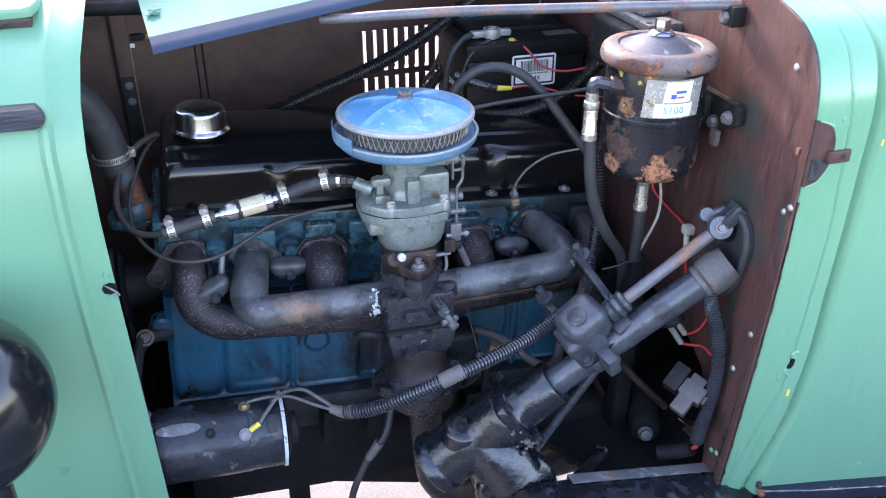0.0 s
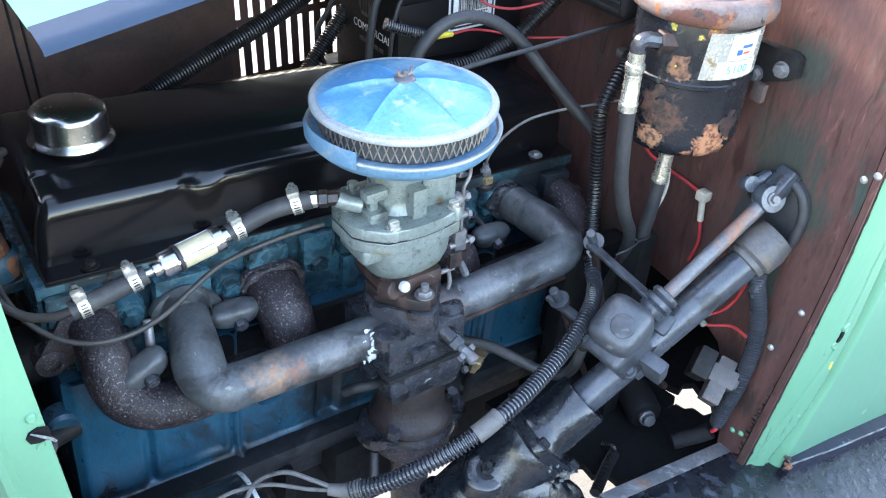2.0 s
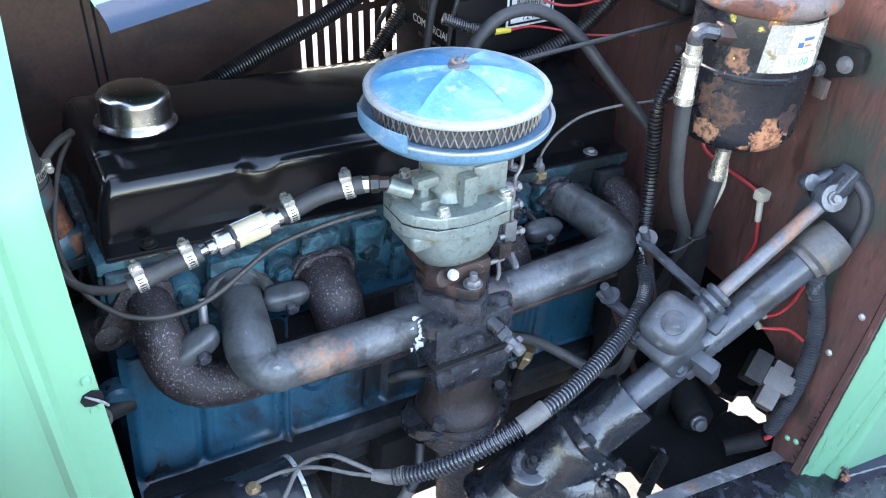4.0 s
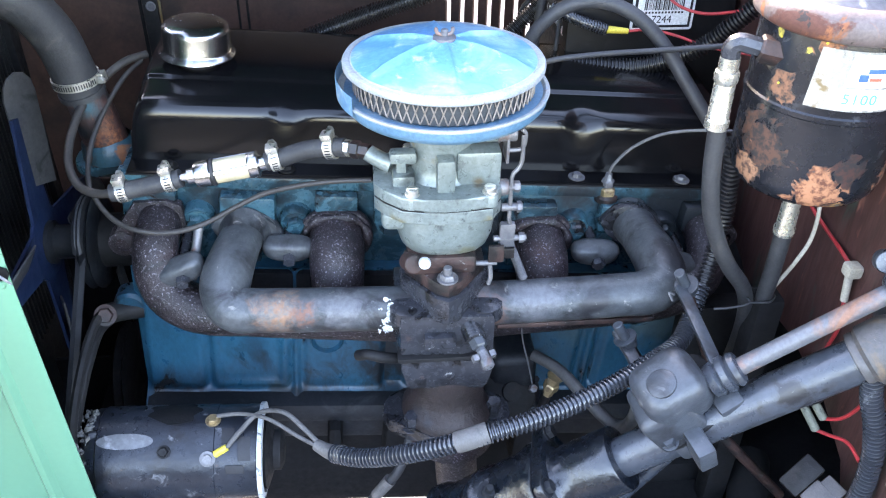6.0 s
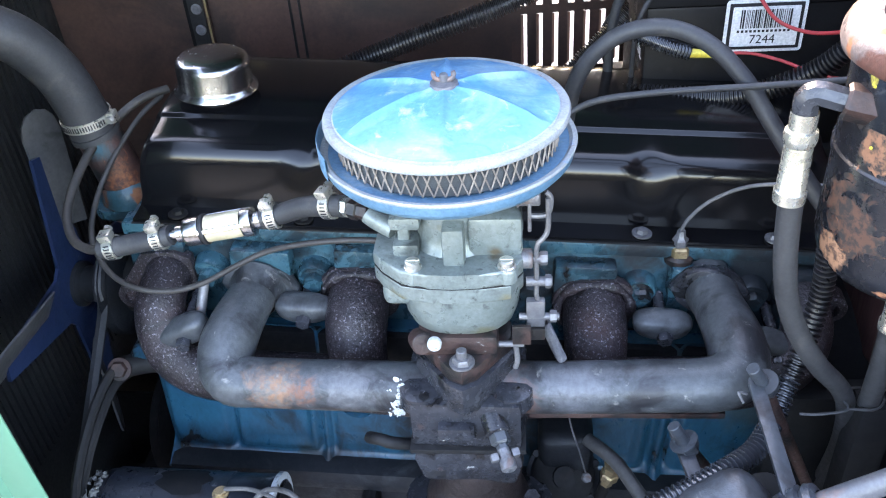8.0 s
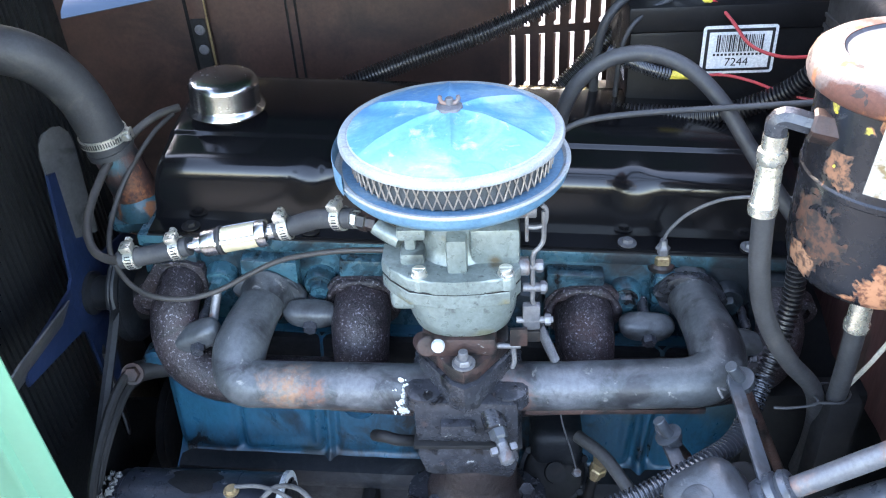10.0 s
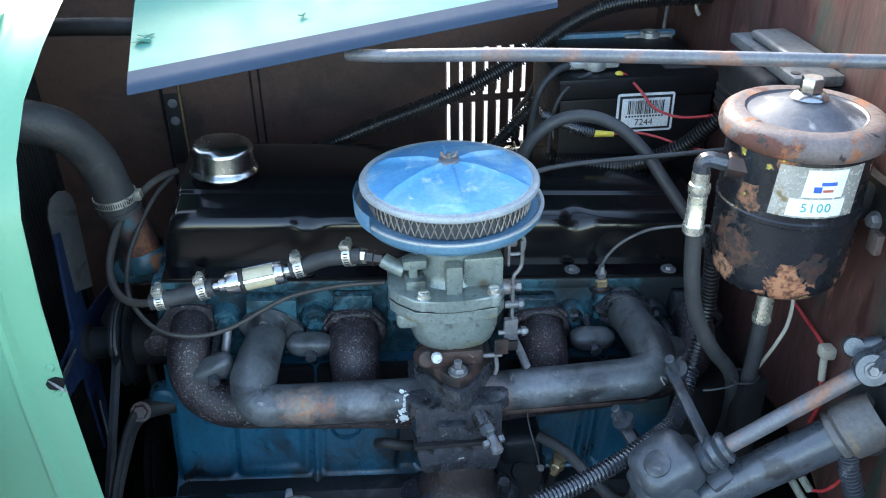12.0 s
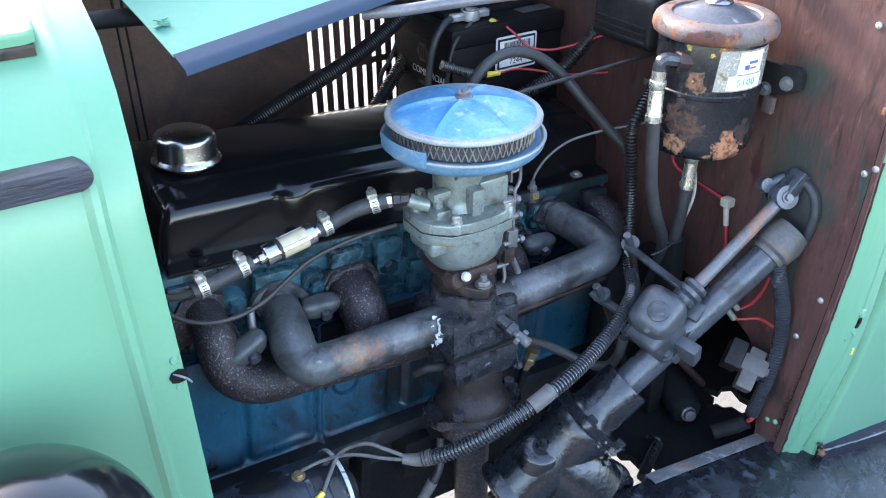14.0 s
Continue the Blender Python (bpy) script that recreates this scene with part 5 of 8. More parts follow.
# white paint daub where the runner meets the riser
rnd = random.Random(11)
for i in range(30):
    a, r = radians(rnd.uniform(-35, 60)), rnd.choice((0.0008, 0.0010, 0.0014, 0.0018, 0.0030))
    x = -0.054 - abs(rnd.gauss(0, 0.006))
    c = Vector((x, -0.013 - 0.0252 * math.cos(a), 0.7785 + 0.0252 * math.sin(a)))
    bm = bmesh.new()
    bmesh.ops.create_icosphere(bm, subdivisions=2, radius=r)
    for v in bm.verts:
        q = Vector((v.co.x, v.co.y * 0.30, v.co.z * 1.4)) * (0.8 + 1.5 * noise.noise(v.co * 450 + c * 300))
        v.co = q + c
    part("paint_daub", bm, M_WHITEPAINT, intake, "white paint daub")

exh = thing("exhaust_manifold", (0.01, 0.06, 0.62), "scaly dark brown exhaust manifold bolted under the intake", "exhaust manifold")


def knob(d, s):
    return 0.0300 + 0.0020 * math.sin(math.pi * min(1, s * 1.5)) - 0.020 * max(0.0, (s - 0.80) / 0.20) ** 2


for x in (-0.113, 0.127):
    z = 0.783 - 0.07 * x
    part("port_runner", hose([(x, 0.120, z + 0.004), (x, 0.097, z + 0.004), (x, 0.076, z - 0.002), (x, 0.062, z - 0.016), (x, 0.057, z - 0.032), (x, 0.056, z - 0.052), (x * 0.98, 0.052, z - 0.064)], knob, 0.005, 24), M_EXH, exh)
    bm = bmesh.new()
    slab(bm, roundrect(0.042, 0.034, 0.028), 0, 0.012, between((x, 0.112, z + 0.006), (x, 0.0, z + 0.004)), 0.004)
    part("port_flange", bm, M_EXH, exh)
    part("flange_lip", hose([(x - 0.037, 0.101, z - 0.006), (x - 0.034, 0.099, z + 0.018), (x - 0.020, 0.098, z + 0.032), (x, 0.098, z + 0.035), (x + 0.020, 0.098, z + 0.032), (x + 0.034, 0.099, z + 0.018), (x + 0.037, 0.101, z - 0.006)], lambda d, k: 0.0050 + 0.0018 * math.sin(23 * k), 0.005, 10), M_EXH, exh)
part("end_runner", hose([(-0.311, 0.120, 0.826), (-0.311, 0.097, 0.824), (-0.312, 0.070, 0.812), (-0.311, 0.057, 0.788), (-0.302, 0.050, 0.764), (-0.282, 0.046, 0.747), (-0.252, 0.044, 0.738), (-0.20, 0.046, 0.733)], lambda d, s: 0.0232 + 0.0042 * min(1, s * 1.6), 0.006, 22), M_EXH, exh)
bm = bmesh.new()
slab(bm, [(-0.371, 0.789), (-0.362, 0.781), (-0.345, 0.784), (-0.326, 0.794), (-0.300, 0.800), (-0.282, 0.815), (-0.284, 0.845), (-0.300, 0.853), (-0.335, 0.852), (-0.362, 0.815), (-0.372, 0.802)], 0.103, 0.116, None, 0.003, "y")
part("end_flange", bm, M_EXH, exh)
part("end_runner", hose([(0.332, 0.120, 0.785), (0.332, 0.097, 0.783), (0.330, 0.072, 0.772), (0.320, 0.058, 0.750), (0.295, 0.050, 0.734), (0.25, 0.048, 0.724), (0.20, 0.048, 0.722)], lambda d, s: 0.0225 + 0.005 * min(1, 1.6 * s), 0.006, 22), M_EXH, exh)
part("log", hose([(-0.215, 0.046, 0.733), (-0.12, 0.048, 0.722), (0.0, 0.04, 0.715), (0.12, 0.048, 0.717), (0.215, 0.048, 0.722)], lambda d, s: 0.0275 + 0.0015 * math.sin(9 * s), 0.008, 22), M_EXH, exh)
for x, z in ((-0.357, 0.797), (0.362, 0.772)):
    bm = lathed([(0.017, -0.01), (0.016, 0.010), (0.008, 0.012), (0.007, 0.004), (0, 0.004)], between((x, 0.112, z), (x, 0.0, z)), 20)
    part("bolt_lug", bm, M_EXH, exh)
part("outlet", lathed([(0.041, 0.004), (0.043, -0.010), (0.041, -0.03), (0.043, -0.045), (0.050, -0.053), (0.053, -0.060), (0.052, -0.070), (0.044, -0.076), (0.040, -0.085)], Matrix.Translation((0.012, -0.012, 0.693)) @ pose(0, 0, 0, -6, 4, 0), 28), M_OUTLET, exh, "burnt brown outlet neck")
bm = bmesh.new()
slab(bm, [(0.066 * math.cos(a) * (1.15 if abs(math.cos(a)) > 0.9 else 0.9), 0.055 * math.sin(a)) for a in [2 * math.pi * i / 28 for i in range(28)]], -0.090, -0.074, Matrix.Translation((0.014, -0.010, 0.700)) @ pose(0, 0, 0, -6, 4, 0), 0.004)
part("outlet_flange", bm, M_HEAT, exh, "crusted flange ring")
part("heat_shield", lathed([(0.050, 0), (0.052, -0.04)], Matrix.Translation((0.016, -0.006, 0.612)), 24), M_EXH, exh)
for x, y in ((0.062, -0.03), (-0.035, -0.045)):
    bm = bmesh.new()
    hexbolt(bm, (x, y, 0.628), (0, -0.1, 1), 0.009, 0.020, 0.012)
    part("flange_bolt", bm, M_HEAT, exh)
dp = thing("exhaust_pipe", (0.03, 0.02, 0.3), "rusty exhaust down pipe under the manifold", "pipe")
part("pipe", hose([(0.016, -0.004, 0.61), (0.022, 0.002, 0.54), (0.030, 0.012, 0.44), (0.050, 0.03, 0.34), (0.12, 0.06, 0.27), (0.35, 0.10, 0.25), (1.4, 0.12, 0.25)], 0.027, 0.02, 16), M_EXH, dp)

# oblong clamp washers that hold both manifolds
for x, y, z, tilt in ((-0.283, 0.046, 0.798, -25), (-0.168, 0.082, 0.797, 5), (0.192, 0.078, 0.776, 5), (0.300, 0.060, 0.762, 25)):
    t = thing("manifold_clamp", (x, y, z), "grey cast oblong clamp washer with its bolt", "clamp", "manifold clamps")
    m = Matrix.Translation((x, y, z)) @ pose(0, 0, 0, 12, tilt, 0)
    bm = bmesh.new()
    bmesh.ops.create_uvsphere(bm, u_segments=24, v_segments=14, radius=1.0)
    for v in bm.verts:
        c = [math.copysign(abs(k) ** 0.72, k) for k in v.co]
        v.co = m @ Vector((c[0] * 0.029 * (1 + 0.12 * c[2]), c[1] * 0.0145, c[2] * 0.0145))
    part("washer", bm, M_INTAKE, t)
    bm = bmesh.new()
    hexbolt(bm, m @ Vector((0.002, -0.014, -0.002)), m.to_3x3() @ Vector((0, -1, 0)), 0.008, 0.008, 0, 20)
    part("bolt", bm, M_HEAT, t)
    bm = bmesh.new()
    rod(bm, (x, y, z), (x, 0.115, z + 0.008), 0.006)
    part("stud", bm, M_HEAT, t)
# thin stay rod beside the front clamp
st = thing("stay_rod", (-0.27, 0.06, 0.80), "short steel rod between the manifolds", "rod")
bm = bmesh.new()
rod(bm, (-0.262, 0.075, 0.835), (-0.272, 0.045, 0.785), 0.005)
part("stay", bm, M_STEEL, st)
# bracket arm under the left runner
ba = thing("choke_bracket", (-0.08, -0.02, 0.72), "flat dark metal bracket under the runner", "bracket")
part("hook", hose([(-0.092, -0.030, 0.728), (-0.080, -0.040, 0.737), (-0.066, -0.042, 0.734), (-0.048, -0.034, 0.724)], 0.006, 0.004, 10), M_DARK, ba)

# ---- air cleaner ----
air = thing("air_cleaner", (0, 0, 1.02), "round faded blue air cleaner with a wire mesh filter", "air filter")
AM = Matrix.Translation((0.0, 0.0, 0.0))
bm = bmesh.new()
NS = 120
prof = [(0.0, 1.0765), (0.008, 1.0760), (0.012, 1.0752), (0.030, 1.0728), (0.050, 1.0690), (0.068, 1.0645), (0.080, 1.0608), (0.0845, 1.0590)]
rings = []
for r, z in prof:
    ring = []
    for i in range(NS):
        a = 2 * math.pi * i / NS
        # six pressed ribs run from the centre to the rim, with flat facets between them
        k = (math.degrees(a) + 30) % 60 - 30
        w = math.exp(-(r * math.sin(radians(k)) / 0.0026) ** 2) if abs(k) < 30 else 0
        fade = min(1, max(0, (r - 0.008) / 0.012)) * min(1, max(0, (0.083 - r) / 0.012))
        ring.append(bm.verts.new((r * math.cos(a + 0.576), r * math.sin(a + 0.576), z + (0.0031 * w - 0.0016 * abs(math.sin(radians(3 * k)))) * fade)))
        if r == 0:
            ring = ring * NS
            break
    rings.append(ring)
for p, q in zip(rings, rings[1:]):
    for i in range(NS):
        j = (i + 1) % NS
        vs = [p[i], q[i], q[j]] if p[i] is p[j] else [p[i], q[i], q[j], p[j]]
        bm.faces.new(vs)
lid = part("lid", bm, M_LID, air, "faded sky-reflecting blue lid with six pressed ribs")
part("lid_rim", lathed([(0.0842, 1.0588), (0.0855, 1.0578), (0.0885, 1.0585), (0.0915, 1.0580), (0.0928, 1.0560), (0.0925, 1.0530), (0.0905, 1.0515), (0.086, 1.0515)], AM, 96), M_LIDRIM, lid, "worn bare grey rolled rim")
part("element", lathed([(0.082, 1.0525), (0.082, 1.030)], AM, 96), M_PAPER, air, "sooty pleated paper element")
bm = bmesh.new()
NM = 66
for i in range(NM):
    for s in (-1, 1):
        p = []
        for k in range(5):
            a = 2 * math.pi * (i + s * k / 4 * 1.0) / NM
            p.append(Vector((0.0838 * math.cos(a), 0.0838 * math.sin(a), 1.0305 + 0.0215 * k / 4)))
        sweep(bm, p, 0.00075, 4, False)
part("wire_mesh", bm, M_MESH, air, "diamond wire mesh, lightly rusted")
part("pan", lathed([(0.030, 1.010), (0.060, 1.0105), (0.080, 1.0125), (0.0905, 1.0165), (0.0960, 1.0230), (0.0968, 1.0300), (0.086, 1.0296), (0.060, 1.0230), (0.030, 1.022)], AM, 96), M_PAN, air, "blue lower pan")
part("pan_rim", lathed([(0.0962, 1.0290), (0.0978, 1.0300), (0.0982, 1.0315), (0.0975, 1.0328), (0.0945, 1.0326), (0.092, 1.0302)], AM, 96), M_LIDRIM, air, "worn grey pan rim")
# bent guard plate that wraps part of the pan
bm = bmesh.new()
lathe(bm, [(0.0990, 1.026), (0.0995, 1.043), (0.0990, 1.0445), (0.0980, 1.043), (0.0975, 1.028)], AM, 30, 162, 212)
part("side_guard", bm, M_PAN, air, "bent blue sheet guard on the pan")
bm = bmesh.new()
lathe(bm, [(0.0, 1.0745), (0.011, 1.0745), (0.0105, 1.0775), (0.006, 1.0785), (0, 1.0785)], AM, 20)
rod(bm, (0, 0, 1.076), (0, 0, 1.084), 0.0032)
part("stud", bm, M_ROD, air)
bm = bmesh.new()
for s in (-1, 1):
    sweep(bm, spline([Vector((s * 0.002, 0, 1.079)), Vector((s * 0.006, 0, 1.0805)), Vector((s * 0.0075, 0, 1.0835)), Vector((s * 0.0070, 0, 1.0855))], 0.001), 0.0018, 8)
part("wing_nut", bm, M_ROD, air, "corroded wing nut")

# ---- carburettor ----
carb = thing("carburettor", (0, 0, 0.82), "aged grey zinc single-barrel carburettor stained with fuel", "carburettor")
COVER = [(-0.068, -0.012), (-0.060, -0.024), (-0.042, -0.041), (-0.020, -0.046), (0.0, -0.0475), (0.022, -0.046), (0.046, -0.042), (0.056, -0.026), (0.056, 0.045), (0.040, 0.060), (-0.040, 0.060), (-0.060, 0.045), (-0.068, 0.030)]
bm = bmesh.new()
slab(bm, COVER, 0.9208, 0.9345, None, 0.0028)
part("bowl_cover", bm, M_ZINC, carb)
bm = bmesh.new()
slab(bm, [(x * 0.995, y * 0.995) for x, y in COVER], 0.9195, 0.9213, None, 0.0003)
part("gasket", bm, M_DARK, carb)
bm = bmesh.new()
slab(bm, [(x, y) for x, y in COVER], 0.906, 0.9198, None, 0.0015)
part("bowl_flange", bm, M_ZINC, carb)
# bowl: rounded, narrowing downwards
rows = []
for z, s, dy in ((0.9065, 1.0, 0), (0.892, 0.985, 0), (0.876, 0.95, 0.0), (0.863, 0.88, 0.002), (0.855, 0.78, 0.004), (0.851, 0.62, 0.006)):
    rows.append([(0.003 + 0.052 * s * math.copysign(abs(math.cos(a)) ** 0.75, math.cos(a)), 0.006 + dy + 0.047 * s * math.copysign(abs(math.sin(a)) ** 0.75, math.sin(a)), z) for a in [2 * math.pi * i / 48 for i in range(49)]])
bm = bmesh.new()
g = [[bm.verts.new(p) for p in r[:-1]] for r in rows]
for a, b in zip(g, g[1:]):
    for i in range(48):
        bm.faces.new((a[i], a[(i + 1) % 48], b[(i + 1) % 48], b[i]))
bm.faces.new(g[-1])
part("float_bowl", bm, M_ZINC, carb, "pale zinc float bowl with a fuel tide mark")
bm = boxed((-0.062, -0.026, 0.886), (-0.030, 0.03, 0.908), 0.009, None, 4)
part("bowl_boss", bm, M_ZINC, carb, angle=80)
# air horn and bosses on the cover
part("air_horn", lathed([(0.040, 0.930), (0.034, 0.938), (0.031, 0.950), (0.031, 0.982), (0.037, 0.990), (0.038, 1.016), (0.030, 1.016)], Matrix.Translation((0, 0.012, 0)), 40), M_ZINC, carb)
part("neck_seal", lathed([(0.036, 0.996), (0.0405, 0.997), (0.0415, 1.001), (0.0405, 1.006), (0.036, 1.007)], Matrix.Translation((0, 0.012, 0)), 36), M_SEAL, carb, "rust orange sealing ring")
part("pump_boss", boxed((-0.008, -0.034, 0.930), (0.010, -0.015, 0.968), 0.004), M_ZINC, carb)
part("choke_box", boxed((0.012, -0.020, 0.930), (0.056, 0.040, 0.969), 0.005), M_ZINC, carb)
part("vent_boss", boxed((-0.050, -0.020, 0.931), (-0.028, 0.004, 0.945), 0.004), M_ZINC, carb)
part("vent_tube", boxed((-0.052, -0.016, 0.956), (-0.026, 0.0, 0.968), 0.004), M_ZINC, carb)
part("vent_post", boxed((-0.046, -0.012, 0.932), (-0.036, 0.0, 0.960), 0.003), M_ZINC, carb)
bm = bmesh.new()
rod(bm, (-0.02, -0.010, 0.985), (0.052, -0.010, 0.985), 0.0085, 20)
part("choke_shaft_tube", bm, M_ZINC, carb)
bm = bmesh.new()
rod(bm, (0.050, -0.010, 0.985), (0.070, -0.010, 0.985), 0.0088, 20)
rod(bm, (0.0515, -0.010, 0.985), (0.0535, -0.010, 0.985), 0.0100, 20)
part("choke_shaft_end", bm, M_STEEL, carb)
for x, y in ((-0.032, -0.035), (0.043, -0.035), (-0.055, 0.02), (0.048, 0.035), (-0.03, 0.052)):
    bm = bmesh.new()
    lathe(bm, [(0.0075, 0), (0.0075, 0.002), (0.0062, 0.003), (0.0062, 0.0075), (0.005, 0.0085), (0, 0.0085)], Matrix.Translation((x, y, 0.933)), 18)
    box(bm, (x - 0.0055, y - 0.0006, 0.9415), (x + 0.0055, y + 0.0006, 0.9419))
    s = part("cover_screw", bm, M_SILVER, carb)
    part("screw_lug", lathed([(0.0085, 0.9215), (0.0085, 0.9325), (0.0075, 0.934), (0, 0.934)], Matrix.Translation((x, y, 0)), 18), M_ZINC, carb)
part("inlet_boss", hose([(-0.050, 0.0, 0.948), (-0.064, 0.006, 0.953), (-0.072, 0.010, 0.957)], 0.0085, 0.004, 16), M_ZINC, carb)
# throttle body
part("throttle_body", boxed((-0.036, -0.034, 0.836), (0.034, 0.045, 0.858), 0.006), M_RUSTY, carb, "rust brown throttle body")
bm = bmesh.new()
slab(bm, [(0.0, -0.056), (0.012, -0.050), (0.042, -0.010), (0.042, 0.010), (0.012, 0.050), (-0.012, 0.050), (-0.042, 0.010), (-0.042, -0.010), (-0.012, -0.050)], 0.822, 0.838, Matrix.Translation((0.003, 0.0, 0)), 0.003)
part("base_flange", bm, M_RUSTY, carb, "rust brown base flange")
bm = bmesh.new()
hexbolt(bm, (0.003, -0.044, 0.838), (0, 0, 1), 0.0085, 0.007, 0.011, 10)
rod(bm, (0.003, -0.044, 0.844), (0.003, -0.044, 0.853), 0.0045, 12)
part("base_nut", bm, M_STEEL, carb)
bm = lathed([(0.0062, 0.0), (0.0062, 0.004), (0.005, 0.006), (0, 0.0062)], between((-0.020, -0.037, 0.855), (-0.020, -0.06, 0.862)), 20)
part("plug_screw", bm, M_WHITEPAINT, carb, "bright plug screw")
bm = bmesh.new()
rod(bm, (-0.036, -0.02, 0.846), (-0.030, -0.036, 0.852), 0.010, 16)
part("idle_boss", bm, M_RUSTY, carb)
# linkage on the right side
bm = bmesh.new()
sweep(bm, spline([Vector(p) for p in ((0.060, -0.014, 0.968), (0.072, -0.014, 0.968), (0.077, -0.014, 0.972), (0.078, -0.014, 0.985), (0.074, -0.014, 0.990))], 0.002), 0.0022, 8)
sweep(bm, spline([Vector(p) for p in ((0.076, -0.015, 0.985), (0.076, -0.016, 0.957), (0.072, -0.017, 0.948), (0.067, -0.018, 0.940), (0.067, -0.018, 0.905), (0.067, -0.018, 0.890), (0.071, -0.016, 0.882))], 0.003), 0.0022, 8)
part("choke_link", bm, M_STEEL, carb, "bent wire choke link")
part("choke_lever", boxed((0.060, -0.018, 0.955), (0.063, 0.006, 0.990), 0.001), M_STEEL, carb)
bm = bmesh.new()
rod(bm, (0.054, -0.016, 0.928), (0.064, -0.016, 0.928), 0.0085, 18)
rod(bm, (0.064, -0.016, 0.928), (0.076, -0.016, 0.928), 0.0045, 12)
hexbolt(bm, (0.070, -0.016, 0.928), (1, 0, 0), 0.006, 0.006)
part("pump_lever_pivot", bm, M_STEEL, carb)
part("clevis", boxed((0.058, -0.021, 0.858), (0.074, -0.013, 0.886), 0.002), M_ROD, carb)
part("idle_plate", boxed((0.046, -0.030, 0.846), (0.062, -0.026, 0.866), 0.001), M_RUSTY, carb)
bm = bmesh.new()
rod(bm, (0.058, -0.017, 0.905), (0.080, -0.017, 0.905), 0.0042, 12)
hexbolt(bm, (0.074, -0.017, 0.905), (1, 0, 0), 0.006, 0.005)
part("link_pivot", bm, M_STEEL, carb)
bm = bmesh.new()
rod(bm, (0.052, -0.018, 0.868), (0.086, -0.018, 0.868), 0.0032, 12)
hexbolt(bm, (0.078, -0.018, 0.868), (1, 0, 0), 0.0055, 0.006)
part("clevis_bolt", bm, M_STEEL, carb)
part("throttle_lever", boxed((0.047, -0.024, 0.846), (0.074, -0.020, 0.858), 0.001), M_RUSTY, carb)
bm = bmesh.new()
sweep(bm, spline([Vector(p) for p in ((0.050, -0.022, 0.850), (0.049, -0.024, 0.840), (0.050, -0.026, 0.825), (0.048, -0.026, 0.816))], 0.002), 0.0025, 8)
rod(bm, (0.030, -0.024, 0.842), (0.056, -0.024, 0.842), 0.003, 12)
part("throttle_arm", bm, M_STEEL, carb)
bm = bmesh.new()
p = [Vector((0.074 + 0.016 * t, 0.0 - 0.004 * t, 0.845 - 0.040 * t)) for t in np.linspace(0, 1, 260)]
w = (p[-1] - p[0]).normalized()
u = w.orthogonal().normalized()
v = w.cross(u)
sweep(bm, [q + (u * math.cos(i * 0.9) + v * math.sin(i * 0.9)) * 0.0045 for i, q in enumerate(p)], 0.0006, 5)
part("return_spring", bm, M_STEEL, carb, "thin coil return spring")

# ---- fuel line: inline filter, hoses, clamps ----
ff = thing("fuel_filter", (-0.22, 0.04, 0.92), "clear glass inline fuel filter with chrome ends", "fuel filter")
FA, FB = Vector((-0.256, 0.039, 0.9195)), Vector((-0.178, 0.044, 0.9305))
L = (FB - FA).length
FM = between(FA, FB)
part("end_cap", lathed([(0.0045, -0.012), (0.0045, 0.0), (0.008, 0.001), (0.008, 0.008), (0.0125, 0.009), (0.0135, 0.012), (0.0135, 0.024), (0.0115, 0.025), (0, 0.025)], FM, 24), M_CHROME, ff)
part("end_cap", lathed([(0, L - 0.016), (0.0125, L - 0.016), (0.0135, L - 0.014), (0.0135, L - 0.006), (0.008, L - 0.004), (0.008, L + 0.006), (0.0045, L + 0.008), (0.0045, L + 0.016)], FM, 24), M_CHROME, ff)
part("barrel", lathed([(0.0120, 0.022), (0.0126, 0.026), (0.0126, L - 0.020), (0.0120, L - 0.014)], FM, 24), M_STRAW, ff, "pale straw-coloured barrel")
bm = bmesh.new()
for a in (40, 160, 280):
    box(bm, (0.0118, -0.0022, 0.022), (0.0136, 0.0022, L - 0.012), 0.0006, FM @ pose(0, 0, 0, 0, 0, a))
part("cage_bar", bm, M_CHROME, ff)
part("o_ring", lathed([(0.0128, 0.0245), (0.0142, 0.0255), (0.0142, 0.0285), (0.0128, 0.0295)], FM, 24), M_INK, ff)
fh = thing("fuel_hose", (-0.3, 0.04, 0.91), "short black rubber fuel hose", "hose", "fuel hoses")
part("hose", hose([(-0.334, 0.040, 0.903), (-0.31, 0.040, 0.907), (-0.285, 0.039, 0.913), (-0.262, 0.039, 0.9185)], 0.0095, 0.005, 16), M_RUBBER, fh)
fh = thing("fuel_hose", (-0.12, 0.04, 0.94), "short black rubber fuel hose bent up to the carburettor", "hose", "fuel hoses")
part("hose", hose([(-0.176, 0.044, 0.931), (-0.158, 0.044, 0.936), (-0.135, 0.039, 0.946), (-0.112, 0.030, 0.953), (-0.094, 0.022, 0.957)], 0.0095, 0.005, 16), M_RUBBER, fh)
clamp((-0.322, 0.040, 0.9052), (1, 0, 0.16), 0.0100)
clamp((-0.274, 0.039, 0.9160), (1, 0, 0.2), 0.0100)
clamp((-0.166, 0.0442, 0.9335), (1, 0, 0.22), 0.0100)
clamp((-0.108, 0.028, 0.9540), (1, -0.4, 0.25), 0.0100)
ft = thing("fuel_fitting", (-0.08, 0.015, 0.958), "brass fuel fitting threaded into the carburettor", "fitting")
FM = between((-0.098, 0.024, 0.9565), (-0.070, 0.0095, 0.9580))
part("barb", lathed([(0.005, -0.01), (0.006, 0.0), (0.0085, 0.002), (0.0085, 0.010), (0.006, 0.011)], FM, 6), M_SILVER, ft)
part("nut", lathed([(0.007, 0.011), (0.0092, 0.012), (0.0092, 0.020), (0.0075, 0.021), (0.0075, 0.031)], FM, 6), M_RUSTY, ft)
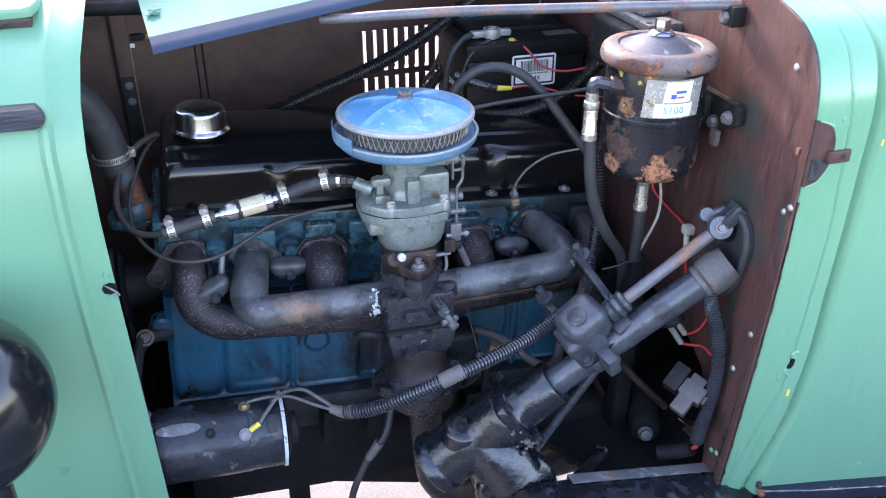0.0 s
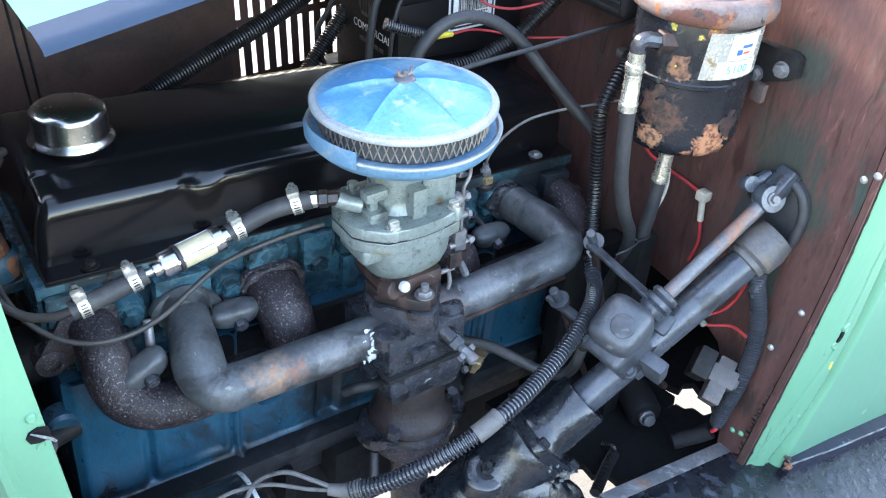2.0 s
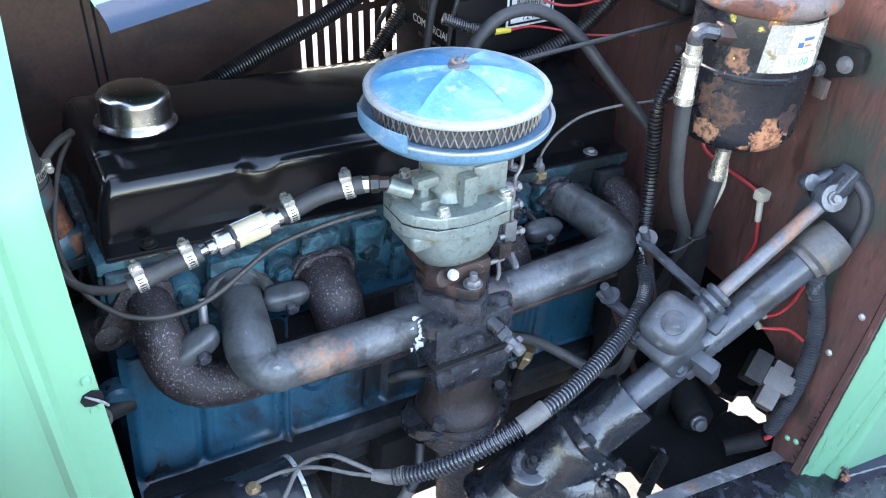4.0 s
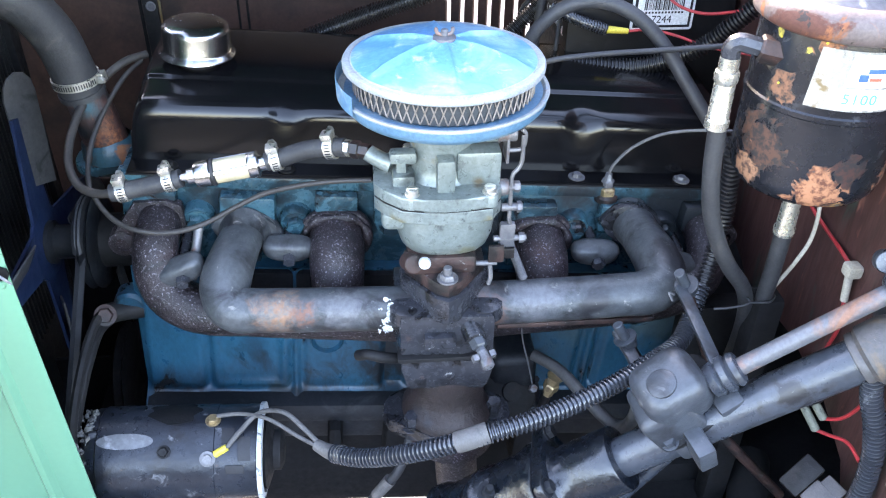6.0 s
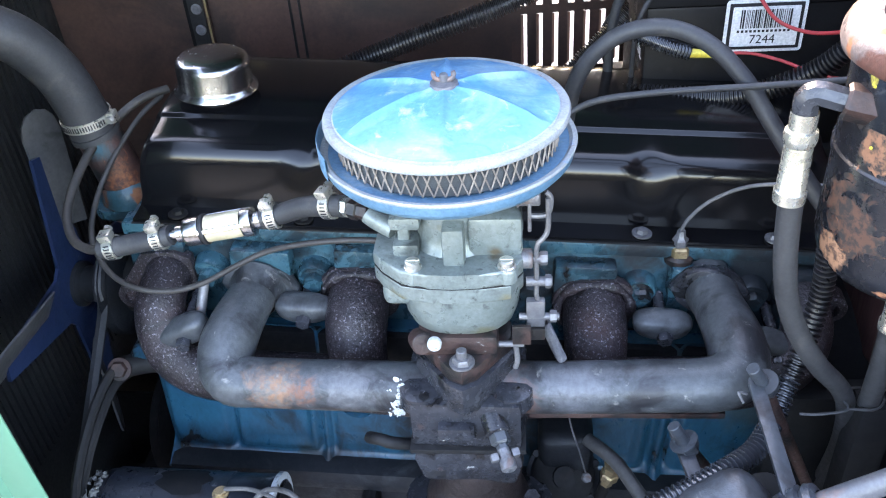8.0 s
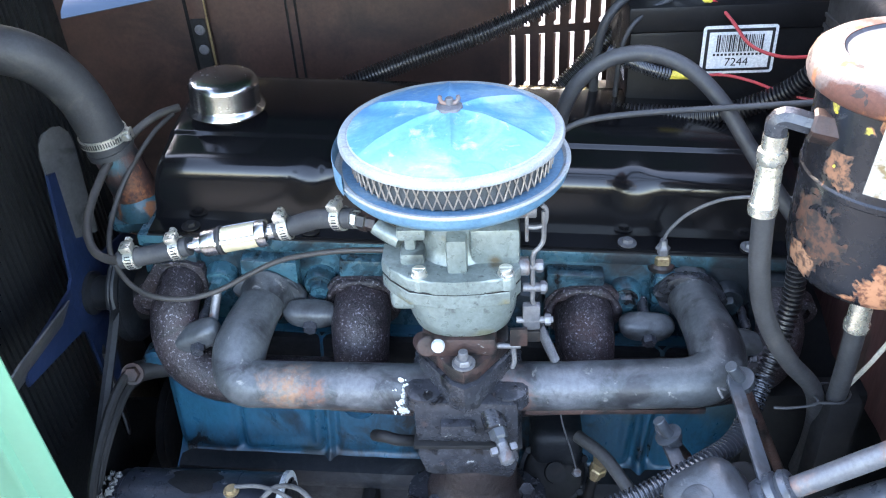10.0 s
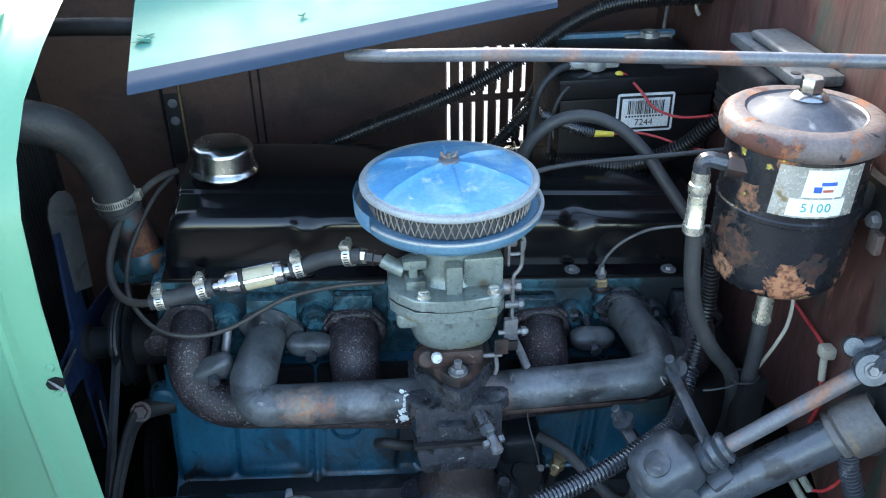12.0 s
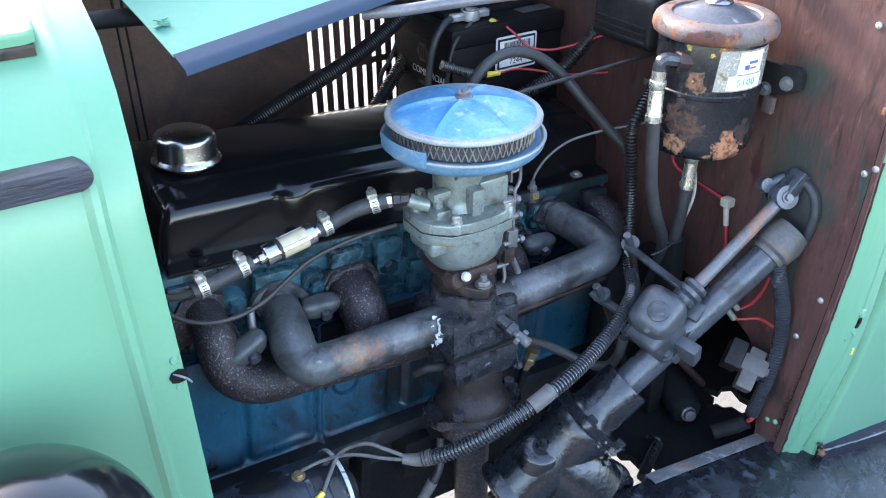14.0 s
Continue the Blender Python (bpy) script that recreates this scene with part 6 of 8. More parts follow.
fl = thing("fuel_line", (-0.36, 0.1, 0.9), "black rubber fuel line looping from the pump", "hose")
part("line", hose([(-0.330, 0.040, 0.9035), (-0.350, 0.046, 0.899), (-0.372, 0.062, 0.899), (-0.388, 0.090, 0.908), (-0.394, 0.130, 0.920), (-0.388, 0.175, 0.938), (-0.370, 0.215, 0.953), (-0.350, 0.240, 0.962), (-0.33, 0.26, 0.962)], 0.0046, 0.005, 12), M_OLDHOSE, fl)
tl = thing("vacuum_line", (-0.2, 0.06, 0.86), "thin brown-grey vacuum line draped past the manifold", "tube")
part("line", hose([(-0.335, 0.252, 0.958), (-0.352, 0.225, 0.948), (-0.370, 0.180, 0.925), (-0.380, 0.140, 0.900), (-0.374, 0.095, 0.880), (-0.352, 0.066, 0.860), (-0.322, 0.050, 0.850), (-0.285, 0.046, 0.848), (-0.250, 0.048, 0.856), (-0.215, 0.054, 0.872), (-0.185, 0.059, 0.884), (-0.150, 0.056, 0.894), (-0.11, 0.050, 0.902), (-0.07, 0.045, 0.905)], 0.0029, 0.005, 10), M_OLDHOSE, tl)

# ---- generator ----
gen = thing("generator", (-0.30, -0.02, 0.52), "black cylindrical generator with dusty paint, on a slotted bracket", "generator")
GC = Vector((-0.412, -0.020, 0.584))
GR = 0.0555
GM = between(GC, GC + Vector((1, 0, -0.045)))
part("body", lathed([(0, 0), (0.030, 0), (0.046, 0.003), (GR - 0.002, 0.012), (GR - 0.002, 0.020), (GR, 0.022), (GR, 0.150), (GR - 0.001, 0.151), (GR - 0.001, 0.200), (GR - 0.003, 0.2025), (0, 0.2025)], GM, 56), M_GEN, gen)
part("end_band", lathed([(GR - 0.002, 0.1985), (GR + 0.0014, 0.1985), (GR + 0.0014, 0.2035), (GR - 0.006, 0.2045), (GR - 0.006, 0.203)], GM, 56), M_WHITEPAINT, gen, "end band with flaked white paint")
part("end_plate", lathed([(0, 0.2035), (0.044, 0.2035), (0.046, 0.207), (0.024, 0.214), (0.024, 0.222), (0.016, 0.226), (0, 0.226)], GM, 40), M_DARK, gen)


def on_gen(a, s, lift=0.0):
    """A point on the generator's skin: a degrees up from the near side, s along it."""
    return GC + Vector((s, -(GR + lift) * math.cos(radians(a)), (GR + lift) * math.sin(radians(a)) - 0.045 * s))


bm = bmesh.new()
rows = []
for a in np.linspace(53, 71, 9):
    w = 0.028 * math.sqrt(max(0.0, 1 - ((a - 62) / 9.3) ** 2)) + 0.003
    rows.append([on_gen(a, 0.055 + w * k, 0.0007) for k in np.linspace(-1, 1, 12)])
part("data_plate", sheet(rows, 0.0006), M_WORN, gen, "scuffed oval alloy plate")
for a, s, r, m in ((86, 0.150, 0.0065, M_BRASS), (49, 0.098, 0.0055, M_DARK)):
    bm = bmesh.new()
    p = on_gen(a, s)
    hexbolt(bm, p, p - GC - Vector((s, 0, 0)), r, 0.006, r * 1.35)
    part("terminal_bolt", bm, m, gen)
p = on_gen(40, 0.146)
n = (p - GC - Vector((0.146, 0, 0.0018))).normalized()
bm = bmesh.new()
lathe(bm, [(0.0, 0.0), (0.009, 0.0), (0.009, 0.002), (0.0055, 0.0025), (0.0055, 0.005), (0, 0.005)], between(p, p + n), 20)
part("ring_terminal", bm, M_STEEL, gen)
bm = bmesh.new()
q = on_gen(52, 0.168, 0.004)
rod(bm, p + (q - p) * 0.35, q, 0.0042, 14)
part("crimp", bm, M_YELLOW, gen, "yellow crimp sleeve")
for a, s, da, ds in ((66, 0.168, 9, 0.007), (50, 0.186, 14, 0.007), (26, 0.175, 5, 0.010)):
    rows = [[on_gen(a + da * i, s + ds * k, 0.0004) for k in (-1, 0, 1)] for i in (-1, -0.5, 0, 0.5, 1)]
    part("vent_slot", sheet(rows, 0.0004), M_INK, gen)
rows = []
for a in np.linspace(82, 128, 11):
    w = 0.026 * math.sqrt(max(0.0, 1 - ((a - 106) / 24.5) ** 2)) + 0.002
    rows.append([on_gen(a, 0.105 + w * k + 0.004 * math.sin(a * 0.31), 0.0005) for k in np.linspace(-1, 1, 9)])
part("brush_window", sheet(rows, 0.0005), M_VOID, gen, "dark window cut in the casing")
rnd = random.Random(3)
for i in range(18):
    q2 = on_gen(rnd.uniform(30, 120), rnd.uniform(-0.004, 0.016), rnd.uniform(-0.008, -0.001))
    bm = bmesh.new()
    bmesh.ops.create_icosphere(bm, subdivisions=2, radius=rnd.uniform(0.003, 0.008))
    for v in bm.verts:
        v.co = v.co * (0.7 + 0.8 * noise.noise(v.co * 300 + q2 * 60)) + q2
    part("corrosion_lump", bm, M_GRIT, gen, "pale corrosion crusted on the drive end")
gl = thing("generator_lead", (-0.2, -0.03, 0.64), "grey wires running from the generator into the loom", "wire")
part("wire", hose([q, on_gen(66, 0.182, 0.010), on_gen(80, 0.205, 0.022), (-0.178, -0.045, 0.662), (-0.155, -0.065, 0.655), (-0.135, -0.085, 0.646)], 0.0028, 0.004, 8), M_WIRE, gl)
part("wire", hose([on_gen(88, 0.155, 0.006), on_gen(84, 0.185, 0.014), (-0.195, -0.045, 0.652), (-0.160, -0.070, 0.647), (-0.13, -0.088, 0.643)], 0.0024, 0.004, 8), M_WIRE, gl)
gb = thing("generator_bracket", (-0.40, 0.08, 0.6), "slotted black adjusting bracket bolted to the engine", "bracket")
part("boss_arm", hose([(-0.352, 0.104, 0.702), (-0.372, 0.098, 0.704), (-0.390, 0.090, 0.706)], 0.0125, 0.006, 12), M_DARK, gb)
for d in (0.0, 0.017):
    part("strap", hose([(-0.390 + d * 0.3, 0.094 + d * 0.2, 0.712 - d), (-0.397, 0.068 + d * 0.3, 0.712 - d), (-0.403, 0.036 + d * 0.4, 0.700 - d), (-0.409, 0.002 + d * 0.5, 0.676 - d * 0.8), (-0.414, -0.026 + d * 0.5, 0.648 - d * 0.6), (-0.416, -0.045 + d * 0.4, 0.620)], 0.0055, 0.006, 8), M_DARK, gb)
bm = bmesh.new()
hexbolt(bm, (-0.389, 0.080, 0.712), (0.1, -0.8, 0.5), 0.0095, 0.008, 0.013)
part("bolt", bm, M_RUSTY, gb)

# ---- oil filter canister ----
can = thing("oil_filter_canister", (0.329, -0.071, 0.95), "rust-flaked black bypass oil filter canister on the firewall", "oil filter")
XM = Matrix.Translation((0.3285, -0.0715, 0))
CR = 0.0670
part("body", lathed([(0, 0.959), (0.030, 0.959), (0.051, 0.962), (0.060, 0.966), (0.0645, 0.973), (CR, 0.984), (CR, 1.047), (CR + 0.0015, 1.0485), (CR + 0.0015, 1.0525), (CR, 1.054), (CR, 1.118), (CR - 0.002, 1.124)], XM, 56), M_CAN, can)
lidp = part("lid", lathed([(0.0545, 1.1395), (0.0525, 1.1375), (0.048, 1.1385), (0.033, 1.146), (0.016, 1.1515), (0.0, 1.1525)], XM, 56), M_CANLID, can, "dull grey domed lid with rust blotches")
part("lid_rim", lathed([(CR - 0.003, 1.117), (0.0720, 1.1165), (0.0755, 1.119), (0.0770, 1.124), (0.0765, 1.130), (0.0742, 1.1355), (0.0695, 1.139), (0.063, 1.1405), (0.0550, 1.1398)], XM, 64), M_CANRIM, can, "fat rolled rim, rusted orange")
bm = bmesh.new()
lathe(bm, [(0.0, 1.150), (0.0165, 1.1505), (0.0175, 1.153), (0.014, 1.157), (0.0105, 1.158)], XM, 28)
lathe(bm, [(0.0105, 1.156), (0.0105, 1.170), (0.0095, 1.1715), (0, 1.1715)], XM @ pose(0, 0, 0, 0, 0, 12), 6)
part("lid_nut", bm, M_CHROME, can, "chrome lid nut on a dished washer")


def on_can(deg, z, lift=0.0):
    return Vector((0.3285 + (CR + lift) * math.cos(radians(deg)), -0.0715 + (CR + lift) * math.sin(radians(deg)), z))


def curved(d0, d1, z0, z1, lift, skew=0.0, n=10):
    return sheet([[on_can(d0 + (d1 - d0) * k / n + skew * j, z0 + (z1 - z0) * j, lift) for k in range(n + 1)] for j in (0.0, 0.5, 1.0)], 0.0003)


lab = part("label", curved(227, 295, 1.0605, 1.1110, 0.0006, 3), M_STAINED, can, "torn and oil-stained paper label")
part("label_panel", curved(240, 283, 1.0625, 1.0800, 0.0012, 1), M_WHITE, lab)
part("label_panel", curved(249, 280, 1.0820, 1.1090, 0.0012, 2), M_WHITE, lab)
part("logo_block", curved(257, 263, 1.0870, 1.0930, 0.0016), M_BLUEINK, lab)
part("logo_block", curved(264, 272, 1.0875, 1.0900, 0.0016), M_REDINK, lab)
part("logo_block", curved(262, 274, 1.0940, 1.0975, 0.0016), M_BLUEINK, lab)
for i, ch in enumerate("5100"):
    d = 261.5 + (i - 1.5) * 6.0
    p = on_can(d, 1.0713, 0.0018)
    out = Vector((math.cos(radians(d)), math.sin(radians(d)), 0))
    side = Vector((-math.sin(radians(d)), math.cos(radians(d)), 0))
    m = Matrix((( *side, 0), (0, 0, 1, 0), (*out, 0), (0, 0, 0, 1))).transposed()
    m.translation = p
    lettering("numeral", ch, 0.0125, m, M_TEAL, lab)
bm = bmesh.new()
slab(bm, [(-0.148, 1.042), (-0.12, 1.030), (-0.05, 1.03), (-0.05, 1.075), (-0.12, 1.070), (-0.146, 1.074), (-0.155, 1.068), (-0.156, 1.048)], 0.404, 0.4155, None, 0.002, "x")
part("mount_plate", bm, M_DARK, can)
part("mount_arm", boxed((0.392, -0.094, 1.03), (0.412, -0.03, 1.066), 0.004), M_DARK, can)
part("rust_tab", boxed((0.396, -0.128, 1.008), (0.404, -0.112, 1.030), 0.002), M_CANRIM, can)
for y, z in ((-0.137, 1.052), (-0.107, 1.036)):
    bm = bmesh.new()
    hexbolt(bm, (0.404, y, z), (-1, -0.1, 0), 0.0075, 0.008, 0.0095, 10)
    part("mount_bolt", bm, M_STEEL, can)
for d, z in ((232, 1.114), (206, 1.071), (199, 1.108)):
    bm = bmesh.new()
    bmesh.ops.create_icosphere(bm, subdivisions=1, radius=0.0020)
    for v in bm.verts:
        v.co = v.co * (0.7 + 0.6 * noise.noise(v.co * 900)) + on_can(d, z, -0.0004)
    part("paint_fleck", bm, M_YELLOW, can, "fleck of yellow paint")
# upper elbow and lower outlet
part("elbow", hose([(0.270, -0.088, 1.092), (0.250, -0.083, 1.096), (0.238, -0.079, 1.098), (0.233, -0.077, 1.093), (0.2335, -0.077, 1.082)], 0.0082, 0.003, 8), M_HEAT, can, "dark elbow fitting")
bm = bmesh.new()
lathe(bm, [(0.012, 0), (0.012, 0.018), (0.010, 0.02)], between((0.272, -0.0885, 1.0915), (0.24, -0.08, 1.097)), 6)
part("elbow_nut", bm, M_RUSTY, can)
h1 = thing("oil_hose", (0.24, -0.08, 0.9), "black rubber oil hose with a crimped pale metal end", "hose", "oil hoses")
part("ferrule", lathed([(0.0086, 0.0), (0.0086, -0.012), (0.0102, -0.013), (0.0108, -0.017), (0.0102, -0.022), (0.0088, -0.024), (0.0092, -0.026), (0.0096, -0.056), (0.0108, -0.0575), (0.0105, -0.066), (0.0075, -0.066)], between((0.2335, -0.077, 1.085), (0.2325, -0.0762, 1.20)), 20), M_FERRULE, h1, "crimped pale metal hose end")
part("hose", hose([(0.2355, -0.078, 1.025), (0.2365, -0.078, 1.005), (0.240, -0.078, 0.97), (0.249, -0.075, 0.93), (0.266, -0.069, 0.89), (0.290, -0.060, 0.85), (0.318, -0.048, 0.812), (0.335, -0.035, 0.77), (0.35, -0.01, 0.70), (0.36, 0.02, 0.62)], 0.0083, 0.006, 18), M_RUBBER, h1)
h2 = thing("oil_hose", (0.335, -0.06, 0.85), "black rubber oil hose hanging from the canister's outlet", "hose", "oil hoses")
OT = between((0.3310, -0.0685, 0.962), (0.3365, -0.0610, 0.874))
part("ferrule", lathed([(0.0078, -0.004), (0.0078, 0.008), (0.0106, 0.009), (0.0110, 0.018), (0.0100, 0.026), (0.0086, 0.028), (0.0088, 0.030), (0.0094, 0.062), (0.0106, 0.064), (0.0103, 0.070), (0.0076, 0.070)], OT, 20), M_FERRULE, h2, "brassy crimped hose end")
part("hose", hose([(0.3360, -0.0618, 0.898), (0.3378, -0.0595, 0.868), (0.3405, -0.055, 0.83), (0.344, -0.047, 0.79), (0.350, -0.03, 0.74), (0.358, 0.0, 0.66), (0.365, 0.03, 0.58)], 0.0086, 0.006, 18), M_RUBBER, h2)
bm = bmesh.new()
rod(bm, (0.327, -0.060, 0.800), (0.351, -0.050, 0.797), 0.0012, 8)
tie = thing("cable_tie", (0.33, -0.05, 0.8), "thin black cable tie binding two hoses", "cable tie")
part("band", hose([(0.322, -0.062, 0.803), (0.345, -0.060, 0.801), (0.356, -0.045, 0.80), (0.340, -0.034, 0.80), (0.320, -0.044, 0.803), (0.322, -0.062, 0.803), (0.300, -0.064, 0.799), (0.284, -0.062, 0.797)], 0.0013, 0.004, 6), M_RUBBER, tie)

# ---- battery ----
bat = thing("battery", (0.30, 0.40, 0.85), "black car battery with a white barcode label", "battery")
BX0, BX1, BY0, BY1 = 0.190, 0.410, 0.311, 0.490
part("case", boxed((BX0, BY0, 0.845), (BX1, BY1, 1.012), 0.004), M_BATT, bat)
part("lid", boxed((BX0 - 0.003, BY0 - 0.003, 1.0125), (BX1 + 0.003, BY1 + 0.003, 1.042), 0.004), M_BATT, bat)
part("lid_step", boxed((BX0 + 0.02, BY0 + 0.055, 1.0415), (BX1 - 0.02, BY1 - 0.01, 1.053), 0.003), M_BATT, bat)


def flat_y(x0, x1, z0, z1, y, r=0.003, t=0.0006):
    bm = bmesh.new()
    slab(bm, [(p[0] + (x0 + x1) / 2, p[1] + (z0 + z1) / 2) for p in roundrect((x1 - x0) / 2, (z1 - z0) / 2, r, 3)], y - t, y, None, 0, "y")
    return bm


lab = part("label", flat_y(0.271, 0.3535, 0.9615, 1.0185, BY0 - 0.0032, 0.004), M_WHITE, bat, "white label with a black frame and barcode")
part("label_frame", flat_y(0.2745, 0.350, 0.965, 1.015, BY0 - 0.0040, 0.001), M_INK, lab)
part("label_field", flat_y(0.278, 0.3465, 0.9685, 1.0115, BY0 - 0.0048, 0.001), M_WHITE, lab)
rnd = random.Random(7)
x = 0.2865
while x < 0.338:
    w = rnd.choice((0.0006, 0.0009, 0.0014, 0.0018))
    part("barcode_bar", flat_y(x, x + w, 0.9885, 1.0085, BY0 - 0.0056, 0.0001, 0.0004), M_INK, lab)
    x += w + rnd.choice((0.0008, 0.0010, 0.0015))
for i in range(13):
    part("barcode_digit", flat_y(0.284 + i * 0.0043, 0.2865 + i * 0.0043, 0.984, 0.9865, BY0 - 0.0056, 0.0001, 0.0004), M_INK, lab)
lettering("number", "7244", 0.0135, Matrix.Translation((0.311, BY0 - 0.0054, 0.9757)) @ pose(0, 0, 0, 90, 0, 0), M_INK, lab)
lettering("side_wording", "COMMERCIAL", 0.0165, Matrix.Translation((BX0 - 0.0006, 0.382, 0.952)) @ pose(0, 0, 0, 90, 0, -90), M_WHITE, bat, "pale printed lettering")
for i in range(5):
    part("print_bar", boxed((BX0 - 0.0006, 0.350 + 0.014 * i, 0.929), (BX0 + 0.001, 0.361 + 0.014 * i, 0.935)), M_GREY, bat, smooth=False)
for i in range(3):
    part("emblem_stripe", boxed((BX0 - 0.0010, 0.391 + 0.008 * i, 0.975), (BX0 + 0.001, 0.395 + 0.008 * i, 0.995)), M_BATT, bat, smooth=False)
bm = lathed([(0.018, 0), (0.018, 0.0005), (0, 0.0005)], between((BX0 - 0.0002, 0.401, 0.985), (BX0 - 1, 0.401, 0.985)), 6)
part("side_logo", bm, M_GREY, bat, "pale printed emblem")
part("top_label", boxed((0.345, 0.335, 1.0416), (0.405, 0.362, 1.0424)), M_GREY, bat)
for x, y in ((0.245, 0.345), (0.36, 0.455)):
    t = part("terminal_post", lathed([(0.010, 1.041), (0.0085, 1.062), (0, 1.062)], Matrix.Translation((x, y, 0)), 18), M_ALLOY, bat)
    bm = bmesh.new()
    lathe(bm, [(0.0115, 1.044), (0.016, 1.045), (0.0165, 1.052), (0.0150, 1.060), (0.0115, 1.061)], Matrix.Translation((x, y, 0)), 18)
    box(bm, (x + 0.012, y - 0.008, 1.046), (x + 0.034, y + 0.006, 1.058), 0.002)
    box(bm, (x - 0.040, y - 0.007, 1.045), (x - 0.010, y + 0.007, 1.057), 0.003)
    part("clamp", bm, M_ALLOY, bat, "grimy lead cable clamp")
bm = bmesh.new()
rod(bm, (0.385, 0.47, 1.03), (0.388, 0.468, 1.11), 0.003)
part("hold_down_bolt", bm, M_STEEL, bat)
part("hold_down", boxed((0.20, 0.455, 1.052), (0.40, 0.468, 1.060), 0.002), M_PAN, bat, "blue hold-down strap")
tray = thing("battery_tray", (0.30, 0.4, 0.83), "black steel battery tray", "tray")
part("tray", boxed((0.175, 0.30, 0.832), (0.42, 0.565, 0.8446), 0.003), M_DARK, tray)

cables = thing("battery_cable", (0.2, 0.33, 1.0), "black battery cable curving down from the terminal", "cable")
part("cable", hose([(0.212, 0.345, 1.051), (0.190, 0.335, 1.048), (0.165, 0.325, 1.025), (0.155, 0.325, 0.98), (0.155, 0.335, 0.90), (0.165, 0.35, 0.80)], 0.0055, 0.006, 12), M_RUBBER, cables)
part("cable", hose([(0.235, 0.325, 1.045), (0.205, 0.312, 1.035), (0.184, 0.305, 1.01), (0.178, 0.31, 0.96), (0.18, 0.33, 0.86)], 0.003, 0.006, 10), M_RUBBER, cables)
rw = thing("red_wire", (0.33, 0.28, 1.0), "thin red wire from a yellow ring terminal at the battery", "wire", "red wires")
part("wire", hose([(0.277, 0.330, 1.043), (0.285, 0.318, 1.040), (0.300, 0.300, 1.025), (0.318, 0.285, 1.004), (0.345, 0.262, 0.999), (0.375, 0.235, 1.010), (0.405, 0.20, 1.03), (0.419, 0.19, 1.035)], 0.0020, 0.006, 8), M_RED, rw)
part("ring_terminal", lathed([(0.006, 0), (0.007, 0.003), (0.006, 0.009), (0.004, 0.009), (0.004, 0)], between((0.276, 0.328, 1.040), (0.270, 0.30, 1.032)), 16), M_YELLOW, rw)
yl = thing("fusible_link", (0.25, 0.28, 0.97), "red wire with a yellow crimp joint leaving a split loom", "wire", "red wires")
bm = bmesh.new()
rod(bm, (0.232, 0.285, 0.972), (0.262, 0.283, 0.970), 0.0052, 12, r2=0.0036)
part("crimp", bm, M_YELLOW, yl)
part("wire", hose([(0.262, 0.283, 0.970), (0.29, 0.280, 0.972), (0.32, 0.27, 0.968), (0.36, 0.24, 0.962), (0.419, 0.20, 0.965)], 0.0018, 0.006, 8), M_RED, yl)
part("loom", loom([(0.165, 0.305, 0.995), (0.19, 0.296, 0.985), (0.215, 0.288, 0.977), (0.234, 0.285, 0.972)], 0.0085, 0.0034), M_LOOM, yl)

# ---- looms and hoses across the bay ----
lm = thing("wiring_loom", (0.0, 0.42, 1.0), "black corrugated loom slanting up across the far side", "loom", "wiring looms")
part("tube", loom([(-0.235, 0.345, 0.915), (-0.17, 0.362, 0.930), (-0.08, 0.378, 0.958), (0.02, 0.390, 0.988), (0.10, 0.402, 1.018), (0.16, 0.412, 1.048), (0.22, 0.418, 1.085), (0.275, 0.412, 1.112), (0.335, 0.40, 1.124), (0.419, 0.385, 1.130)], 0.0125, 0.0042, 16), M_BLACKLOOM, lm)
lm = thing("wiring_loom", (0.12, 0.46, 0.92), "black corrugated loom dropping behind the engine", "loom", "wiring looms")
part("tube", loom([(0.06, 0.43, 0.835), (0.10, 0.445, 0.865), (0.15, 0.46, 0.91), (0.195, 0.47, 0.955), (0.22, 0.475, 1.0), (0.225, 0.475, 1.06)], 0.0115, 0.0042, 14), M_BLACKLOOM, lm)
lm = thing("thin_cable", (0.18, 0.5, 0.95), "thin black cable hanging past the louvres", "cable")
part("cable", hose([(0.215, 0.49, 1.06), (0.205, 0.495, 1.0), (0.185, 0.50, 0.95), (0.165, 0.505, 0.915), (0.17, 0.505, 0.87), (0.19, 0.50, 0.83)], 0.004, 0.006, 10), M_RUBBER, lm)
hh = thing("heater_hose", (0.18, 0.12, 1.0), "black rubber heater hose arching over the valve cover", "hose")
part("hose", hose([(0.098, 0.150, 0.965), (0.104, 0.148, 1.000), (0.118, 0.146, 1.030), (0.145, 0.144, 1.052), (0.180, 0.140, 1.058), (0.215, 0.130, 1.047), (0.246, 0.114, 1.020), (0.272, 0.092, 0.983), (0.300, 0.068, 0.943), (0.330, 0.045, 0.905)], 0.0076, 0.006, 18), M_RUBBER, hh)
tk = thing("throttle_cable", (0.2, 0.1, 1.0), "thin black sheathed cable crossing behind the air cleaner", "cable")
part("cable", hose([(0.072, 0.09, 0.955), (0.085, 0.100, 0.985), (0.115, 0.110, 1.003), (0.17, 0.108, 1.012), (0.25, 0.098, 1.020), (0.34, 0.085, 1.030), (0.419, 0.075, 1.038)], 0.0031, 0.006, 10), M_RUBBER, tk)
dk = thing("dark_cable", (0.3, 0.26, 0.93), "fat black corrugated cable sagging below the battery", "cable")
